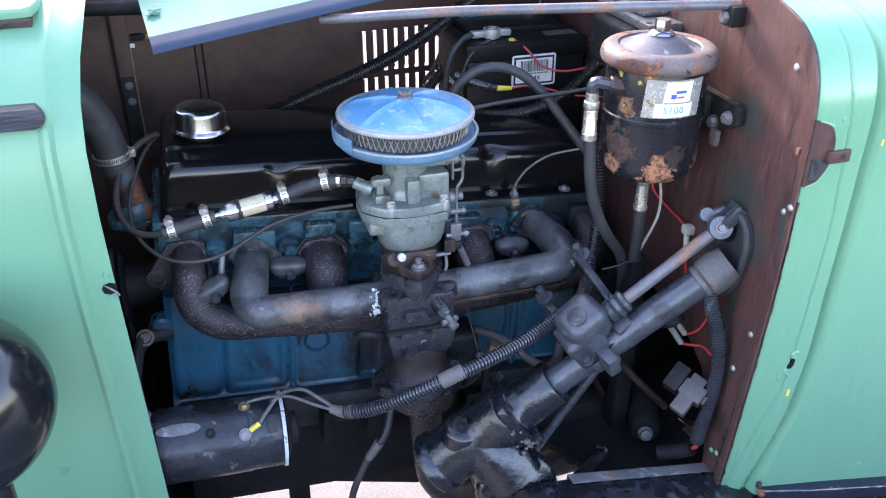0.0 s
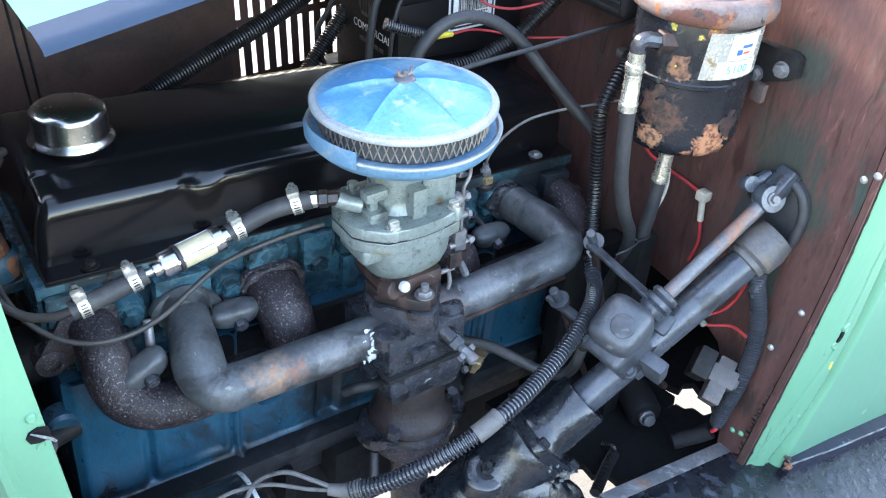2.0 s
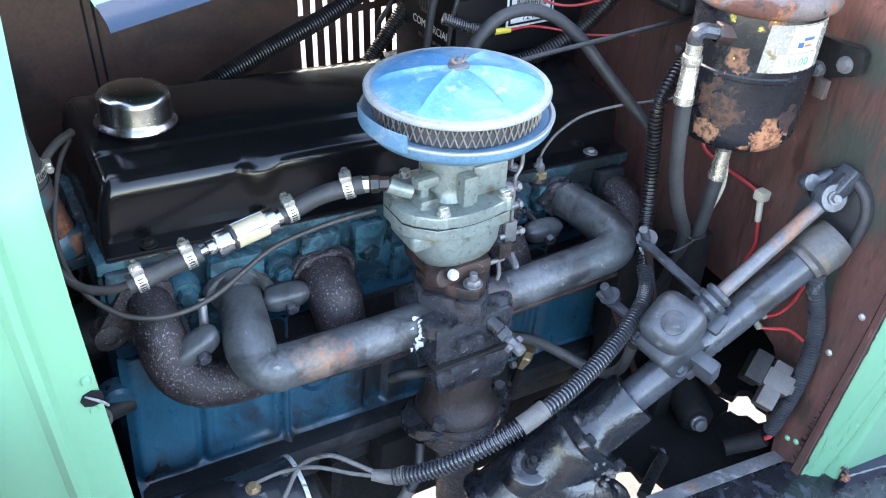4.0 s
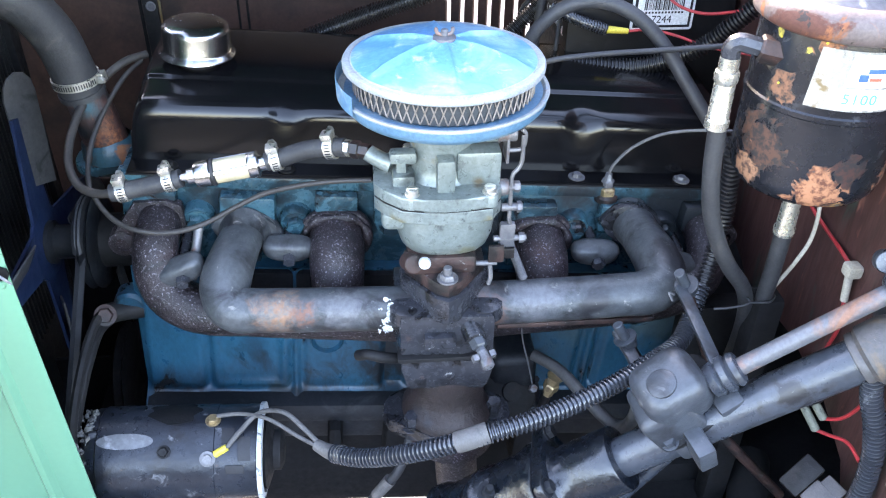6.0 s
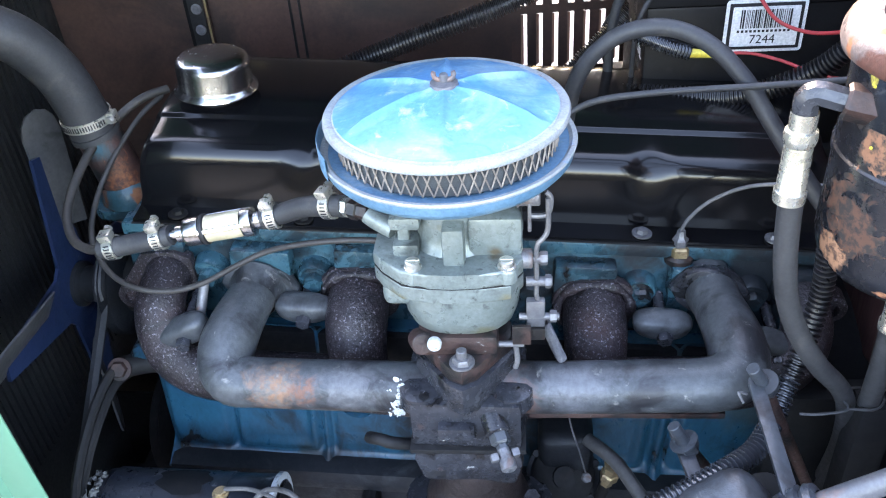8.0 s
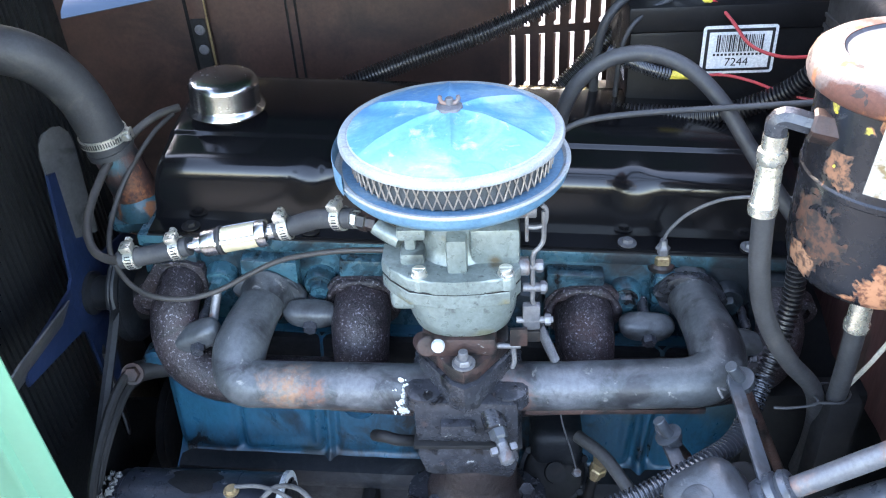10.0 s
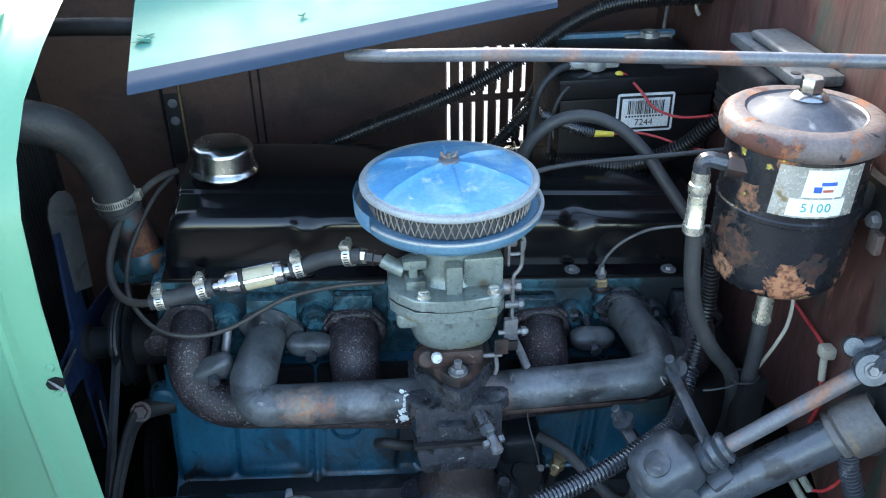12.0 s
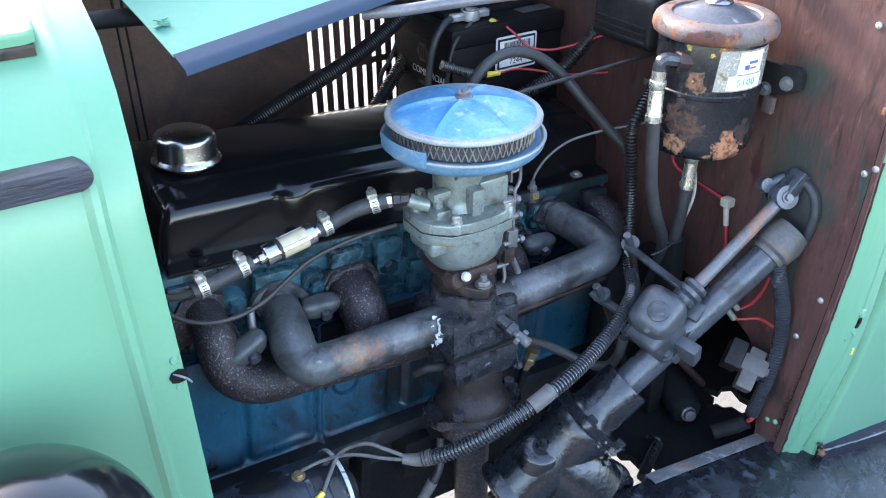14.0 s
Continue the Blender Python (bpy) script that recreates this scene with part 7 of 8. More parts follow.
part("cable", loom([(0.05, 0.36, 0.86), (0.12, 0.31, 0.915), (0.20, 0.285, 0.925), (0.28, 0.265, 0.93), (0.345, 0.245, 0.962), (0.378, 0.230, 1.0), (0.405, 0.218, 1.035), (0.425, 0.21, 1.055)], 0.0115, 0.0046, 12), M_BLACKLOOM, dk)

# main loom: from the firewall down past the shift lever and across to the generator
ml = thing("main_loom", (0.1, -0.12, 0.75), "dusty black corrugated loom sweeping across the engine bay to the generator", "loom")
part("upper_tube", loom([(0.37, 0.05, 1.005), (0.335, 0.036, 0.982), (0.312, 0.030, 0.95), (0.3115, 0.025, 0.91), (0.313, 0.020, 0.86), (0.303, 0.005, 0.815), (0.291, -0.010, 0.785)], 0.0098, 0.0050, 14), M_BLACKLOOM, ml, "clean black corrugated tube")
part("tube", loom([(0.291, -0.010, 0.785), (0.274, -0.036, 0.762), (0.252, -0.066, 0.755), (0.215, -0.095, 0.758), (0.165, -0.118, 0.748), (0.110, -0.136, 0.737), (0.055, -0.150, 0.730), (0.005, -0.152, 0.716), (-0.045, -0.140, 0.690), (-0.090, -0.118, 0.662), (-0.122, -0.096, 0.647)], 0.0104, 0.0049, 14), M_LOOM, ml)
part("tape", hose([(0.035, -0.1515, 0.727), (0.018, -0.153, 0.722), (0.004, -0.152, 0.7155)], 0.0110, 0.004, 14), M_WIRE, ml, "grey wrapped tape joint")
part("tape", hose([(-0.112, -0.102, 0.651), (-0.126, -0.092, 0.645), (-0.142, -0.080, 0.645)], lambda d, s: 0.0105 - 0.004 * s, 0.004, 14), M_WIRE, ml, "dusty tape at the end of the loom")
dg = thing("dangling_wire", (-0.07, -0.02, 0.5), "grey wire hanging down from the loom with a taped end", "wire")
part("wire", hose([(-0.034, 0.0, 0.56), (-0.049, -0.02, 0.526), (-0.066, -0.022, 0.500), (-0.082, -0.02, 0.475), (-0.10, -0.02, 0.435), (-0.112, -0.02, 0.395), (-0.118, -0.015, 0.33)], 0.0060, 0.006, 10), M_RUBBER, dg)
part("sleeve", hose([(-0.061, -0.0215, 0.508), (-0.0700, -0.0215, 0.494), (-0.080, -0.020, 0.478)], lambda d, s: 0.0085 - 0.0012 * s, 0.004, 12), M_WIRE, dg, "grey taped sleeve")

# ---- steering column and shift linkage ----
col = thing("steering_column", (0.2, -0.19, 0.7), "worn grey steering column running from the firewall to its gearbox", "steering column")


def col_axis(x):
    return Vector((x, -0.131 - 0.2135 * (x - 0.12), 0.6165 + 0.8600 * (x - 0.12)))


COL_U = (col_axis(1.0) - col_axis(0.0)).normalized()
COL_N = (Vector((0, 0, 1)) - COL_U * COL_U.z).normalized()
COL_S = COL_U.cross(COL_N)


def on_col(x, lift=0.0, side=0.0):
    """A point on the column's axis at x, raised square to it and moved towards the near side."""
    return col_axis(x) + COL_N * lift + COL_S * side


def col_frame(x):
    """A matrix at x on the axis: its x to the near side, its y up, its z down the column."""
    m = Matrix(((*COL_S, 0), (*COL_N, 0), (*-COL_U, 0), (0, 0, 0, 1))).transposed()
    m.translation = col_axis(x)
    return m


bm = bmesh.new()
rod(bm, on_col(0.13), on_col(0.40), 0.0212, 32, 0.001)
part("jacket", bm, M_COLUMN, col, "blue-grey painted tube with bare worn spots")
part("sleeve", lathed([(0.021, 0), (0.0345, 0.0005), (0.0358, 0.003), (0.0358, 0.045), (0.0358, 0.047), (0.0358, 0.064), (0.040, 0.070)], col_frame(0.181), 40), M_GEAR, col, "oily black sleeve")
part("upper_collar", lathed([(0.0215, -0.002), (0.0255, -0.001), (0.0262, 0.003), (0.0250, 0.006), (0.0290, 0.010), (0.0300, 0.030), (0.0255, 0.048)], between(on_col(0.370), on_col(0.5)), 32), M_COLLAR, col, "worn tan-grey collar at the firewall")
# gearbox: square bolted flange, round body, end plate, top boss and side cover
box_ = part("gearbox", lathed([(0.040, -0.004), (0.050, 0.0), (0.052, 0.010), (0.0475, 0.020), (0.0465, 0.060), (0.0485, 0.075), (0.0465, 0.090), (0.0455, 0.128), (0.0500, 0.133), (0.0510, 0.146), (0.0480, 0.150), (0.030, 0.156), (0, 0.157)], col_frame(0.118), 44), M_GEAR, col, "glossy oily black steering gearbox")
bm = bmesh.new()
slab(bm, roundrect(0.047, 0.047, 0.013), 0.0, 0.013, col_frame(0.129), 0.003)
part("flange", bm, M_GEAR, box_)
bm = bmesh.new()
slab(bm, roundrect(0.0475, 0.0475, 0.013), 0.0132, 0.0146, col_frame(0.129))
part("flange_gasket", bm, M_SHELF, box_, "pale smear of gasket along the flange")
for a, b in ((-1, 1), (1, 1), (1, -1), (-1, -1)):
    q = on_col(0.129, 0.038 * b, 0.038 * a)
    bm = bmesh.new()
    hexbolt(bm, q, COL_U, 0.0075, 0.008, 0.0105, 20)
    part("flange_bolt", bm, M_SHELF, box_)
rnd = random.Random(31)
for i in range(14):
    q = on_col(0.128 - rnd.uniform(0, 0.02), 0.046 * rnd.uniform(-0.9, 0.2), 0.046)
    bm = bmesh.new()
    bmesh.ops.create_icosphere(bm, subdivisions=2, radius=rnd.uniform(0.003, 0.007))
    for v in bm.verts:
        v.co = v.co * (0.7 + 0.8 * noise.noise(v.co * 400 + q * 80)) + q
    part("grease_lump", bm, M_GRIT, box_, "dry dusty lump of old grease")
top = (Vector((0.040, -0.142, 0.645)) - on_col(0.040)).normalized()
q = on_col(0.044)
part("top_boss", lathed([(0.036, 0.02), (0.030, 0.040), (0.0285, 0.052), (0.0265, 0.057), (0.022, 0.0595), (0.012, 0.0605), (0, 0.0605)], between(q, q + top), 32), M_GEAR, box_)
bm = bmesh.new()
hexbolt(bm, q + top * 0.060, top, 0.0085, 0.007, 0.013, 10)
rod(bm, q + top * 0.062, q + top * 0.076, 0.0042, 12)
part("adjusting_screw", bm, M_SHELF, box_)
part("side_cover", lathed([(0, 0.012), (0.016, 0.012), (0.018, 0.006), (0.034, 0.004), (0.040, -0.002), (0.052, -0.004), (0.060, -0.008), (0.064, -0.014), (0.064, -0.024), (0.058, -0.030), (0.056, -0.085), (0, -0.085)], between((0.116, -0.192, 0.505), (0.110, -0.30, 0.535)), 44), M_GEAR, box_)
for k in range(5):
    a = radians(20 + 72 * k)
    m = between((0.116, -0.192, 0.505), (0.110, -0.30, 0.535))
    bm = bmesh.new()
    hexbolt(bm, m @ Vector((0.051 * math.cos(a), 0.051 * math.sin(a), -0.005)), m.to_3x3() @ Vector((0, 0, 1)), 0.0065, 0.006, 0.009)
    part("cover_bolt", bm, M_GEAR, box_)
for k in range(3):
    a = radians(75 + 50 * k)
    m = between((0.116, -0.192, 0.505), (0.110, -0.30, 0.535))
    part("rib", box(bmesh.new(), (0.014, -0.003, -0.004), (0.046, 0.003, 0.005), 0.002, m @ pose(0, 0, 0, 0, 0, 75 + 50 * k), 2), M_GEAR, box_)
part("neck", hose([(0.07, -0.12, 0.575), (0.095, -0.14, 0.55), (0.114, -0.155, 0.515)], lambda d, k: 0.046 + 0.008 * k, 0.01, 24), M_GEAR, box_)
# shift control housing on the column
sh = thing("shift_housing", (0.215, -0.15, 0.77), "grey rounded cast shift lever housing on the column", "shift housing")
SM = Matrix.Translation((0.213, -0.152, 0.776)) @ pose(0, 0, 0, 12, -35, 8) @ Matrix.Scale(1.16, 4)
part("body", box(bmesh.new(), (-0.030, -0.026, -0.032), (0.028, 0.028, 0.024), 0.021, SM, 6), M_HOUSING, sh)
part("cap_disc", lathed([(0.0125, 0.020), (0.0125, 0.0250), (0.0105, 0.0262), (0, 0.0262)], SM @ Matrix.Translation((-0.004, -0.004, 0)), 24), M_HOUSING, sh)
bm = bmesh.new()
slab(bm, roundrect(0.036, 0.034, 0.014), -0.038, -0.031, SM, 0.002)
part("base_plate", bm, M_DARK, sh)
for dx, dy in ((-0.028, -0.026), (0.030, -0.020), (-0.028, 0.026)):
    bm = bmesh.new()
    hexbolt(bm, SM @ Vector((dx, dy, -0.032)), SM.to_3x3() @ Vector((0, 0, 1)), 0.0075, 0.010, 0.0095)
    part("bolt", bm, M_HOUSING, sh)
part("saddle", box(bmesh.new(), (-0.027, -0.024, -0.008), (0.029, 0.030, 0.052), 0.010, Matrix.Translation((0.213, -0.155, 0.745)) @ pose(0, 0, 0, 6, -40, 0) @ Matrix.Translation((0, 0, -0.025)), 3), M_HOUSING, sh, "cast saddle clamped to the column")
part("side_lug", boxed((0.02, -0.035, -0.045), (0.044, -0.012, -0.02), 0.005, SM), M_HOUSING, sh)
for x in (0.230,):
    part("saddle_band", lathed([(0.0210, 0), (0.0255, 0.0005), (0.0262, 0.003), (0.0262, 0.010), (0.0255, 0.0125), (0.0210, 0.013)], col_frame(x + 0.008), 30), M_HOUSING, sh)
part("lower_tab", box(bmesh.new(), (-0.0095, -0.006, -0.014), (0.0095, 0.034, 0.020), 0.004, Matrix.Translation((0.243, -0.197, 0.722)) @ pose(0, 0, 0, 8, -22, 10), 2), M_HOUSING, sh)
# rod, boot and lever
sr = thing("shift_rod", (0.32, -0.17, 0.85), "scuffed grey shift rod alongside the column", "rod")
A, B = Vector((0.262, -0.158, 0.797)), Vector((0.392, -0.176, 0.910))
bm = bmesh.new()
rod(bm, A, B, 0.0088, 20)
part("rod", bm, M_ROD, sr)
part("bushing", lathed([(0.010, -0.020), (0.016, -0.018), (0.0175, -0.010), (0.0145, -0.007), (0.0185, -0.004), (0.0185, 0.002), (0.0145, 0.004), (0.0175, 0.008), (0.016, 0.013), (0.010, 0.015)], between(A, B), 28), M_COLUMN, sr)
F_AX = Vector((-0.35, -0.83, 0.42)).normalized()
part("eye", lathed([(0, -0.011), (0.0155, -0.011), (0.0165, -0.009), (0.0165, 0.009), (0.0155, 0.011), (0, 0.011)], between(B, B + F_AX), 26), M_COLUMN, sr)
part("fork", box(bmesh.new(), (-0.0125, -0.009, 0.002), (0.0125, 0.009, 0.040), 0.004, between(B, Vector((0.415, -0.180, 0.940))), 2), M_COLUMN, sr)
part("slot", box(bmesh.new(), (-0.003, -0.0098, 0.014), (0.003, 0.0098, 0.030), 0.0008, between(B, Vector((0.415, -0.180, 0.940)))), M_INK, sr)
bm = bmesh.new()
lathe(bm, [(0, -0.008), (0.0095, -0.008), (0.0105, -0.006), (0.0105, 0.006), (0.0095, 0.008), (0, 0.008)], between((0.386, -0.150, 0.918), Vector((0.386, -0.150, 0.918)) + F_AX), 20)
rod(bm, (0.386, -0.150, 0.916), (0.410, -0.160, 0.928), 0.0075, 14)
part("side_lug", bm, M_COLUMN, sr)
bm = bmesh.new()
hexbolt(bm, B + F_AX * 0.011, F_AX, 0.0055, 0.006, 0.008)
part("fork_pin", bm, M_STEEL, sr)
lv = thing("shift_lever", (0.26, -0.1, 0.80), "flat grey shift lever with a swivel at its end", "lever")
a, b = Vector((0.254, -0.150, 0.801)), Vector((0.249, -0.052, 0.817))
part("arm", boxed((-0.0065, -0.0025, 0.0), (0.0065, 0.0025, (b - a).length + 0.006), 0.002, between(a, b)), M_HOUSING, lv)
bm = bmesh.new()
rod(bm, (0.243, -0.050, 0.838), (0.262, -0.045, 0.806), 0.0058, 14)
hexbolt(bm, (0.254, -0.048, 0.820), (0.5, 0.15, -0.85), 0.011, 0.013, 0.013)
part("swivel", bm, M_HOUSING, lv)
bm = bmesh.new()
sweep(bm, spline([Vector(p) for p in ((0.240, -0.056, 0.814), (0.232, -0.060, 0.820), (0.236, -0.064, 0.812))], 0.002), 0.0012, 6)
part("split_pin", bm, M_STEEL, lv)
gr = thing("gear_rod", (0.30, -0.02, 0.70), "rusty thin gear rod leading down under the firewall", "rod")
bm = bmesh.new()
rod(bm, (0.256, -0.047, 0.816), (0.395, 0.0, 0.50), 0.0055, 12)
part("rod", bm, M_RUSTY, gr)
lv2 = thing("lower_shift_lever", (0.19, -0.07, 0.74), "second grey shift lever end with a threaded pin", "lever")
bm = bmesh.new()
rod(bm, (0.182, -0.062, 0.782), (0.200, -0.066, 0.752), 0.0058, 14)
hexbolt(bm, (0.192, -0.064, 0.765), (0.5, -0.1, -0.85), 0.011, 0.013, 0.013)
part("pin", bm, M_HOUSING, lv2)
part("arm", boxed((-0.007, -0.003, 0), (0.007, 0.003, 0.085), 0.002, between((0.207, -0.13, 0.745), (0.190, -0.055, 0.760))), M_HOUSING, lv2)
bm = bmesh.new()
rod(bm, (0.198, -0.064, 0.756), (0.36, 0.0, 0.47), 0.005, 12)
part("rod", bm, M_RUSTY, lv2)
bt = thing("column_boot", (0.42, -0.165, 0.87), "black rubber oval boot round the column at the firewall", "boot")
out = []
for i in range(40):
    a = 2 * math.pi * i / 40
    x, y = 0.044 * math.copysign(abs(math.cos(a)) ** 0.8, math.cos(a)), 0.070 * math.copysign(abs(math.sin(a)) ** 0.8, math.sin(a))
    out.append((-0.171 - (x * math.cos(-0.20) - y * math.sin(-0.20)), 0.868 + x * math.sin(-0.20) + y * math.cos(-0.20)))
bm = bmesh.new()
slab(bm, out, 0.4145, 0.4195, None, 0.002, "x")
part("pad", bm, M_RUBBER, bt)
bm = bmesh.new()
slab(bm, [(-0.158 + 0.027 * math.cos(a), 0.902 + 0.024 * math.sin(a)) for a in [2 * math.pi * i / 24 for i in range(24)]], 0.4130, 0.4142, None, 0, "x")
part("opening", bm, M_VOID, bt, "dark opening for the lever")
bm = bmesh.new()
ring = spline([Vector((0.4125, -0.171 + (y + 0.171) * 0.90, 0.868 + (z - 0.868) * 0.93)) for y, z in (out[k % 40] for k in range(-10, 17, 3))], 0.006)
sweep(bm, ring, lambda d, k: 0.0062 * min(1.0, 0.35 + 6 * min(k, 1 - k)), 12)
part("rolled_edge", bm, M_RUBBER, bt)
# brake pipe loop and fitting below the steering gear
bp_ = thing("steel_pipe", (0.13, -0.02, 0.66), "dull steel pipe bending behind the shift housing", "pipe")
part("pipe", hose([(0.120, 0.035, 0.655), (0.146, 0.006, 0.655), (0.166, -0.030, 0.650), (0.184, -0.062, 0.644), (0.196, -0.085, 0.650), (0.203, -0.098, 0.672), (0.205, -0.105, 0.71)], 0.0072, 0.005, 14), M_GREYPIPE, bp_)
fpm = thing("fuel_pump", (0.10, 0.03, 0.60), "greasy dark grey cast fuel pump bolted to the block", "fuel pump")
FPM = between((0.096, 0.050, 0.580), (0.100, 0.022, 0.604)) @ Matrix.Scale(0.82, 4)
part("body", lathed([(0, -0.05), (0.030, -0.05), (0.034, -0.030), (0.040, -0.016), (0.046, -0.012), (0.046, 0.0)], FPM, 30), M_SHELF, fpm)
part("flange", lathed([(0.044, -0.002), (0.049, -0.001), (0.049, 0.005), (0.044, 0.006)], FPM, 30), M_SHELF, fpm)
part("dome", lathed([(0.044, 0.005), (0.042, 0.012), (0.036, 0.016), (0.016, 0.018), (0.015, 0.024), (0, 0.025)], FPM, 30), M_DARK, fpm)
for k in range(6):
    a = radians(60 * k + 15)
    bm = bmesh.new()
    hexbolt(bm, FPM @ Vector((0.0465 * math.cos(a), 0.0465 * math.sin(a), 0.005)), FPM.to_3x3() @ Vector((0, 0, 1)), 0.0048, 0.004)
    part("screw", bm, M_SHELF, fpm)
part("arm_housing", boxed((0.070, 0.045, 0.55), (0.130, 0.110, 0.64), 0.014, None, 3), M_SHELF, fpm)
fp = thing("fuel_pump_fitting", (0.146, 0.02, 0.6), "brass pipe fitting beside the block", "fitting")
part("fitting", lathed([(0.007, 0), (0.007, 0.012), (0.010, 0.013), (0.010, 0.024), (0.008, 0.026), (0.008, 0.036), (0.0105, 0.037), (0.0105, 0.042), (0, 0.042)], between((0.142, 0.03, 0.592), (0.147, 0.02, 0.632)), 6), M_BRASS, fp)
part("pipe", hose([(0.142, 0.03, 0.594), (0.138, 0.034, 0.565), (0.14, 0.045, 0.52), (0.15, 0.07, 0.47)], 0.006, 0.006, 10), M_DARK, fp)
tw = thing("thin_wire", (0.11, 0.02, 0.65), "fine wire with a small nut hanging below the manifold", "wire")
part("wire", hose([(0.098, 0.02, 0.720), (0.102, 0.02, 0.69), (0.112, 0.02, 0.65), (0.119, 0.02, 0.618)], 0.0010, 0.006, 6), M_STEEL, tw)
bm = bmesh.new()
hexbolt(bm, (0.119, 0.02, 0.612), (0.2, -0.6, 0.6), 0.0055, 0.006)
part("nut", bm, M_STEEL, tw)

# ---- wiring on the firewall ----
fw = thing("horn_wire", (0.415, -0.03, 0.86), "red and cream wires clipped to the firewall", "wire", "firewall wires")
part("wire", hose([(0.405, 0.035, 0.900), (0.410, 0.025, 0.870), (0.413, -0.01, 0.860), (0.413, -0.045, 0.857), (0.413, -0.072, 0.853)], 0.0022, 0.006, 8), M_RED, fw)
part("clip", boxed((0.404, -0.086, 0.846), (0.4195, -0.070, 0.860), 0.003), M_CREAM, fw)
bm = bmesh.new()
rod(bm, (0.409, -0.080, 0.846), (0.410, -0.084, 0.818), 0.0042, 12)
part("connector", bm, M_CREAM, fw)
part("wire", hose([(0.410, -0.084, 0.820), (0.411, -0.087, 0.800), (0.412, -0.088, 0.782), (0.413, -0.08, 0.75)], 0.0022, 0.006, 8), M_RED, fw)
part("wire", hose([(0.380, -0.01, 0.935), (0.388, -0.025, 0.905), (0.382, -0.040, 0.870), (0.368, -0.048, 0.845), (0.355, -0.040, 0.80), (0.35, -0.02, 0.74)], 0.0022, 0.006, 8), M_CREAM, fw)
l3 = thing("column_loom", (0.40, -0.2, 0.7), "dusty corrugated loom hanging from the column with a multi-pin connector", "loom")
part("tube", loom([(0.376, -0.202, 0.826), (0.382, -0.204, 0.800), (0.394, -0.209, 0.765), (0.403, -0.213, 0.720), (0.405, -0.214, 0.670), (0.403, -0.211, 0.620), (0.403, -0.205, 0.575), (0.404, -0.200, 0.545)], 0.0105, 0.0048, 16), M_LOOM, l3)
part("tail", hose([(0.399, -0.198, 0.530), (0.390, -0.190, 0.520), (0.376, -0.180, 0.512), (0.358, -0.170, 0.505)], 0.0120, 0.006, 14), M_VOID, l3)
part("wire", hose([(0.404, -0.200, 0.548), (0.402, -0.204, 0.538), (0.398, -0.198, 0.528)], 0.0032, 0.003, 8), M_RED, l3)
ll = thing("lower_loom", (0.26, -0.14, 0.47), "short black corrugated tube lying over the torn floor", "loom", "wiring looms")
part("tube", loom([(0.215, -0.168, 0.485), (0.238, -0.155, 0.486), (0.262, -0.142, 0.487), (0.284, -0.132, 0.488)], 0.0085, 0.0046, 12), M_BLACKLOOM, ll)
part("tube", loom([(0.284, -0.132, 0.488), (0.293, -0.120, 0.484), (0.288, -0.106, 0.478)], 0.0045, 0.0036, 10), M_BLACKLOOM, ll)
cn = thing("connector_block", (0.38, -0.2, 0.64), "grey plastic multi-pin connector hanging beside the loom", "connector")
CM = Matrix.Translation((0.378, -0.196, 0.640)) @ pose(0, 0, 0, 20, -38, 20)
part("housing", box(bmesh.new(), (-0.034, -0.012, -0.013), (0.030, 0.012, 0.013), 0.003, CM, 2), M_GREY, cn)
part("shell", box(bmesh.new(), (-0.008, -0.020, -0.020), (0.018, 0.016, 0.014), 0.003, CM, 2), M_GREY, cn)
part("rear_housing", box(bmesh.new(), (-0.012, 0.0165, -0.022), (0.030, 0.040, 0.018), 0.003, CM, 2), M_DARK, cn, "darker rear half of the connector")
part("latch", box(bmesh.new(), (-0.002, -0.025, -0.012), (0.026, -0.019, 0.006), 0.002, CM, 2), M_GREY, cn)
r2 = thing("switch_lead", (0.40, -0.17, 0.73), "red leads with bullet ends on a brake light switch", "wire", "firewall wires")
part("wire", hose([(0.386, -0.150, 0.716), (0.395, -0.162, 0.728), (0.400, -0.172, 0.752), (0.402, -0.178, 0.782)], 0.0020, 0.004, 8), M_RED, r2)
part("wire", hose([(0.382, -0.150, 0.700), (0.390, -0.162, 0.704), (0.398, -0.180, 0.712), (0.398, -0.204, 0.712)], 0.0020, 0.004, 8), M_RED, r2)
for a, b in (((0.374, -0.138, 0.735), (0.386, -0.150, 0.716)), ((0.368, -0.136, 0.724), (0.382, -0.150, 0.700))):
    bm = bmesh.new()
    rod(bm, a, b, 0.0046, 12)
    part("bullet_end", bm, M_BULLET, r2)
part("switch", lathed([(0, 0), (0.017, 0), (0.018, 0.004), (0.018, 0.02), (0.012, 0.024), (0, 0.024)], between((0.372, -0.120, 0.742), (0.38, -0.14, 0.715)), 22), M_DARK, r2)
tc = thing("terminal_clip", (0.40, 0.06, 0.98), "grey wire joint with thin wires near the firewall", "wire", "firewall wires")
part("joint", boxed((0.385, 0.075, 0.985), (0.405, 0.09, 0.997), 0.003), M_GREY, tc)
part("wire", hose([(0.395, 0.083, 0.987), (0.38, 0.06, 0.965), (0.35, 0.02, 0.94), (0.33, 0.0, 0.93)], 0.0018, 0.006, 8), M_RED, tc)
part("wire", hose([(0.36, 0.03, 1.02), (0.345, 0.02, 0.99), (0.335, 0.012, 0.96), (0.34, 0.012, 0.93)], 0.0022, 0.006, 8), M_CREAM, tc)
ffit = thing("firewall_fitting", (0.40, 0.02, 0.93), "greasy dark hose fitting screwed into the firewall", "fitting")
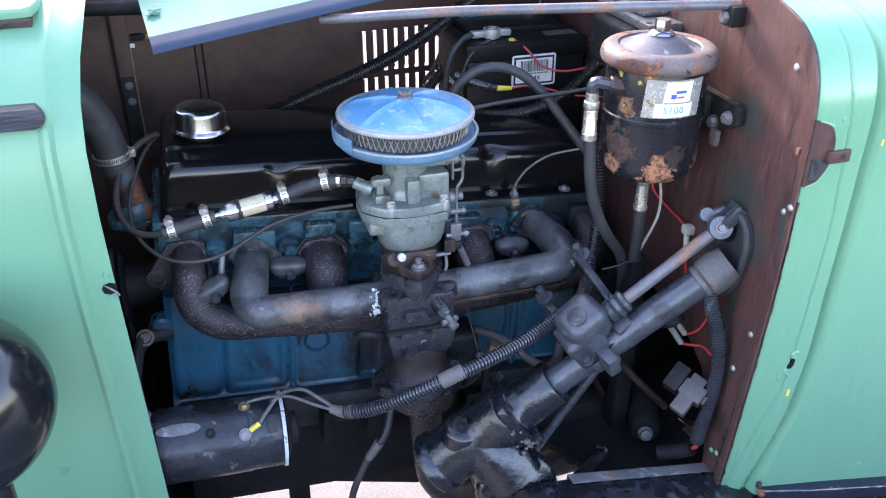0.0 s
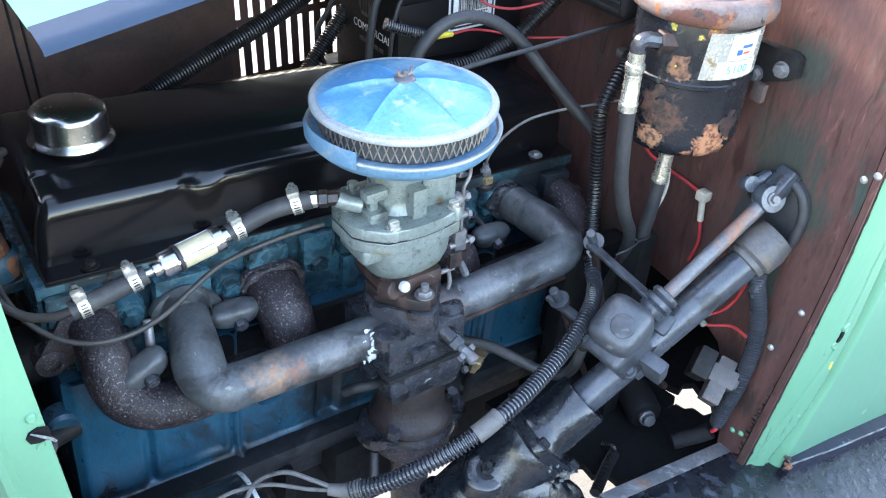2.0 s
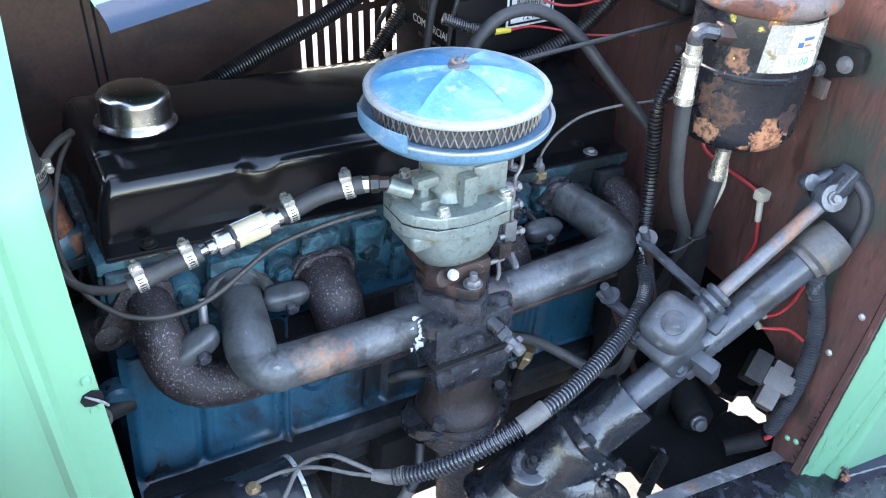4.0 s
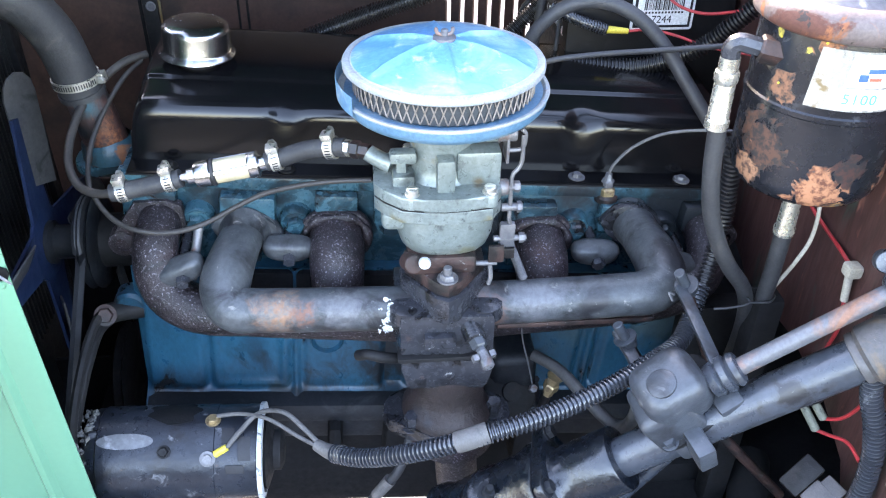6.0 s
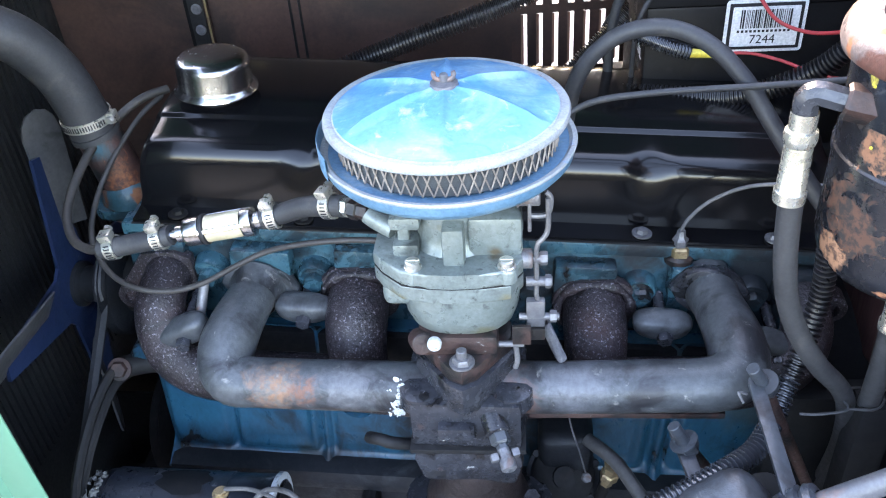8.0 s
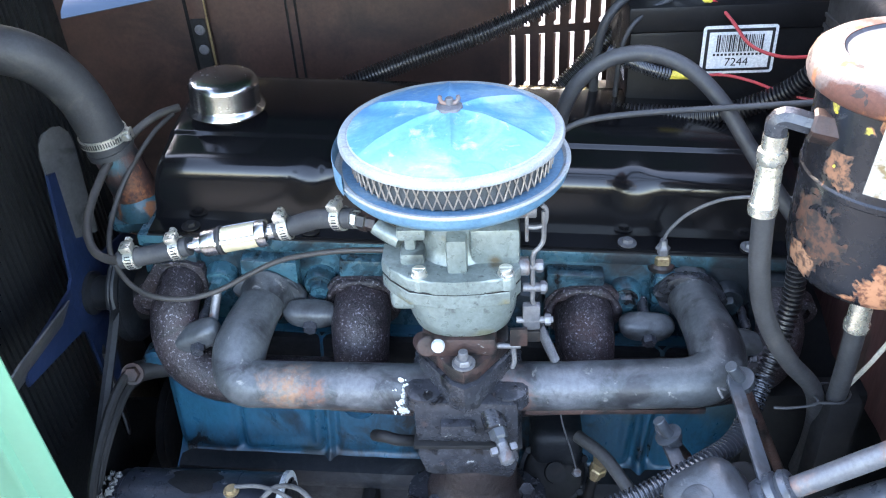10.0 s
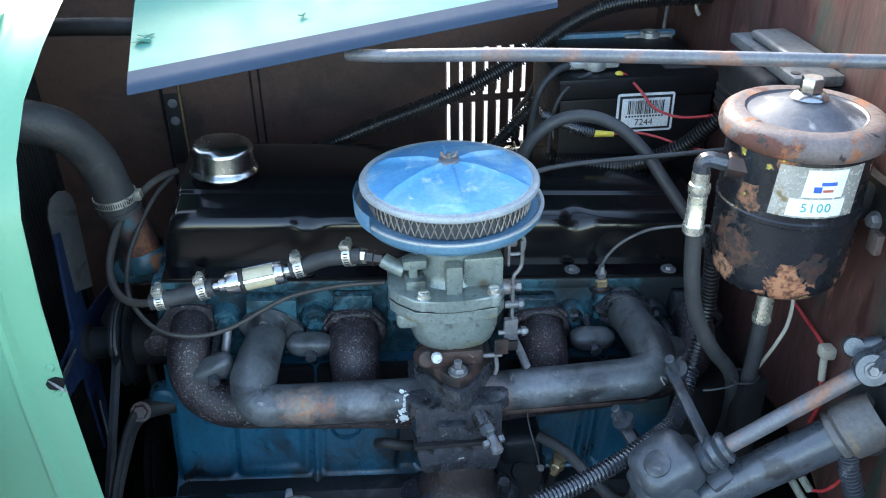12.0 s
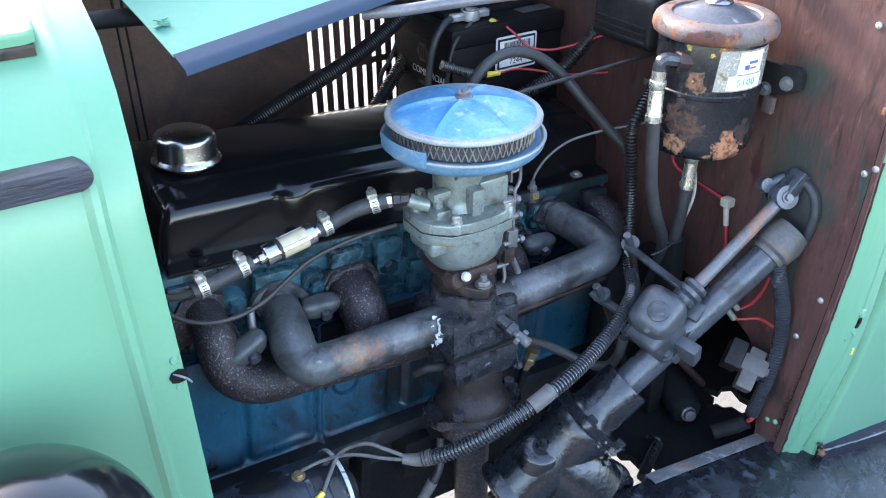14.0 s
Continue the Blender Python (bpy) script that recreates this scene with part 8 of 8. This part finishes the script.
part("elbow", hose([(0.419, 0.026, 0.936), (0.400, 0.022, 0.934), (0.388, 0.014, 0.930), (0.382, 0.002, 0.922)], 0.010, 0.004, 12), M_HEAT, ffit)
part("nut", lathed([(0.0145, 0), (0.0145, 0.010), (0.012, 0.012)], between((0.412, 0.025, 0.9355), (0.30, 0.0, 0.925)), 6), M_STEEL, ffit)
part("end_nut", lathed([(0.013, 0), (0.013, 0.012), (0.010, 0.014), (0, 0.014)], between((0.384, 0.006, 0.924), (0.376, -0.012, 0.912)), 6), M_HEAT, ffit)
# pedal shaft end and linkage in the dark below the column
pd = thing("pedal_shaft", (0.36, -0.09, 0.50), "pedal shaft coloured black as if unlit, with a bare steel bolt", "shaft")
part("tube", lathed([(0.026, 0.10), (0.026, 0.006), (0.022, 0), (0.012, 0), (0.012, 0.003), (0, 0.003)], between((0.372, -0.108, 0.492), (0.46, 0.10, 0.50)), 26), M_VOID, pd)
bm = bmesh.new()
p = Vector((0.371, -0.110, 0.492))
lathe(bm, [(0.0125, -0.002), (0.0125, 0.004), (0.010, 0.006), (0.009, 0.012), (0, 0.013)], between(p, p + Vector((-0.08, -0.2, 0.06))), 20)
part("bolt", bm, M_STEEL, pd)
# these parts take the shade below the column as their colour
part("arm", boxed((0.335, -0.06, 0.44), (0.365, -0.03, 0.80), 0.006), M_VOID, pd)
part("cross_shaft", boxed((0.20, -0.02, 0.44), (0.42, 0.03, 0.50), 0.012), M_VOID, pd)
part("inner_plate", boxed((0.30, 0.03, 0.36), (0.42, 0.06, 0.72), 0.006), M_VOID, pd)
lk = thing("drag_link", (0.2, -0.14, 0.62), "dark steel link rod slanting behind the column", "rod")
bm = bmesh.new()
rod(bm, (0.166, -0.10, 0.484), (0.285, -0.10, 0.660), 0.0075, 16)
part("rod", bm, M_COLUMN, lk)
bk = thing("brake_rod", (0.35, -0.1, 0.58), "thin rusty brown rod slanting down behind the column", "rod")
bm = bmesh.new()
rod(bm, (0.300, -0.10, 0.655), (0.408, -0.10, 0.530), 0.0060, 14)
part("rod", bm, M_RUSTY, bk)
bm = bmesh.new()
rod(bm, (0.300, -0.10, 0.655), (0.306, -0.10, 0.648), 0.0082, 14)
part("collar", bm, M_STEEL, bk)

# ---- wiper motor and regulator on the firewall ----
wm = thing("wiper_motor", (0.39, 0.1, 1.12), "grey alloy wiper motor box on the firewall", "motor")
part("case", boxed((0.345, 0.050, 1.050), (0.4185, 0.170, 1.124), 0.013, None, 4), M_DARK, wm)
part("lid_flange", boxed((0.362, 0.020, 1.1245), (0.4185, 0.186, 1.137), 0.004, None, 2), M_MOTOR, wm, "pressed lid flange")
part("lid", boxed((0.374, 0.060, 1.1375), (0.4175, 0.160, 1.148), 0.006, None, 3), M_MOTOR, wm)
part("end_frame", boxed((0.366, 0.022, 1.055), (0.4185, 0.048, 1.124), 0.006, None, 2), M_DARK, wm)
bm = lathed([(0.005, 0), (0.005, 0.0006), (0, 0.0006)], between((0.370, 0.034, 1.1372), (0.370, 0.034, 1.2)), 12)
part("flange_hole", bm, M_INK, wm)
for z in (1.060, 1.070, 1.080):
    part("rib", boxed((0.343, 0.058, z), (0.3455, 0.162, z + 0.004), 0.001), M_DARK, wm)
part("base", boxed((0.395, -0.03, 1.03), (0.4195, 0.22, 1.075), 0.004), M_DARK, wm)
bm = bmesh.new()
hexbolt(bm, (0.395, -0.012, 1.083), (-1, -0.2, 0.2), 0.009, 0.010, 0.012)
part("bolt", bm, M_STEEL, wm)
hk = thing("firewall_hook", (0.42, 0.39, 1.12), "bent wire hook on the firewall", "hook")
part("hook", hose([(0.419, 0.395, 1.13), (0.405, 0.395, 1.125), (0.402, 0.394, 1.11), (0.408, 0.393, 1.10)], 0.003, 0.004, 8), M_ALLOY, hk)

# ---- headlamp ----
hl = thing("headlamp", (-0.534, -0.229, 0.76), "glossy black round headlamp bucket beside the nose", "headlamp")
HM = between((-0.615, -0.232, 0.872), (1, -0.232, 0.872))
bprof = [(0.0, 0.162)] + [(0.102 * math.sin(radians(a)), 0.06 + 0.102 * math.cos(radians(a))) for a in range(6, 97, 6)] + [(0.103, 0.03), (0.108, 0.012), (0.106, 0.0), (0.0, 0.0)]
part("bucket", lathed(bprof, HM, 56), M_LAMP, hl)
part("rim", lathed([(0.104, 0.012), (0.111, 0.008), (0.112, -0.004), (0.106, -0.010), (0.100, -0.008)], HM, 56), M_CHROME, hl)
part("lens", lathed([(0.100, -0.008), (0.07, -0.018), (0.0, -0.024)], HM, 40), M_WHITE, hl)
bm = bmesh.new()
rod(bm, (-0.55, -0.215, 0.50), (-0.54, -0.225, 0.785), 0.016, 18)
part("post", bm, M_LAMP, hl)
nf = thing("nose_fender", (-0.5, -0.2, 0.35), "glossy black fender crown below the headlamp", "fender")
part("crown", sheet([[(-0.70 + 0.36 * u, -0.09 - 0.30 * v, 0.47 + 0.03 * math.sin(math.pi * u) - 0.13 * v * v) for u in np.linspace(0, 1, 9)] for v in np.linspace(0, 1, 7)], 0.003), M_TRUCKBLACK, nf)
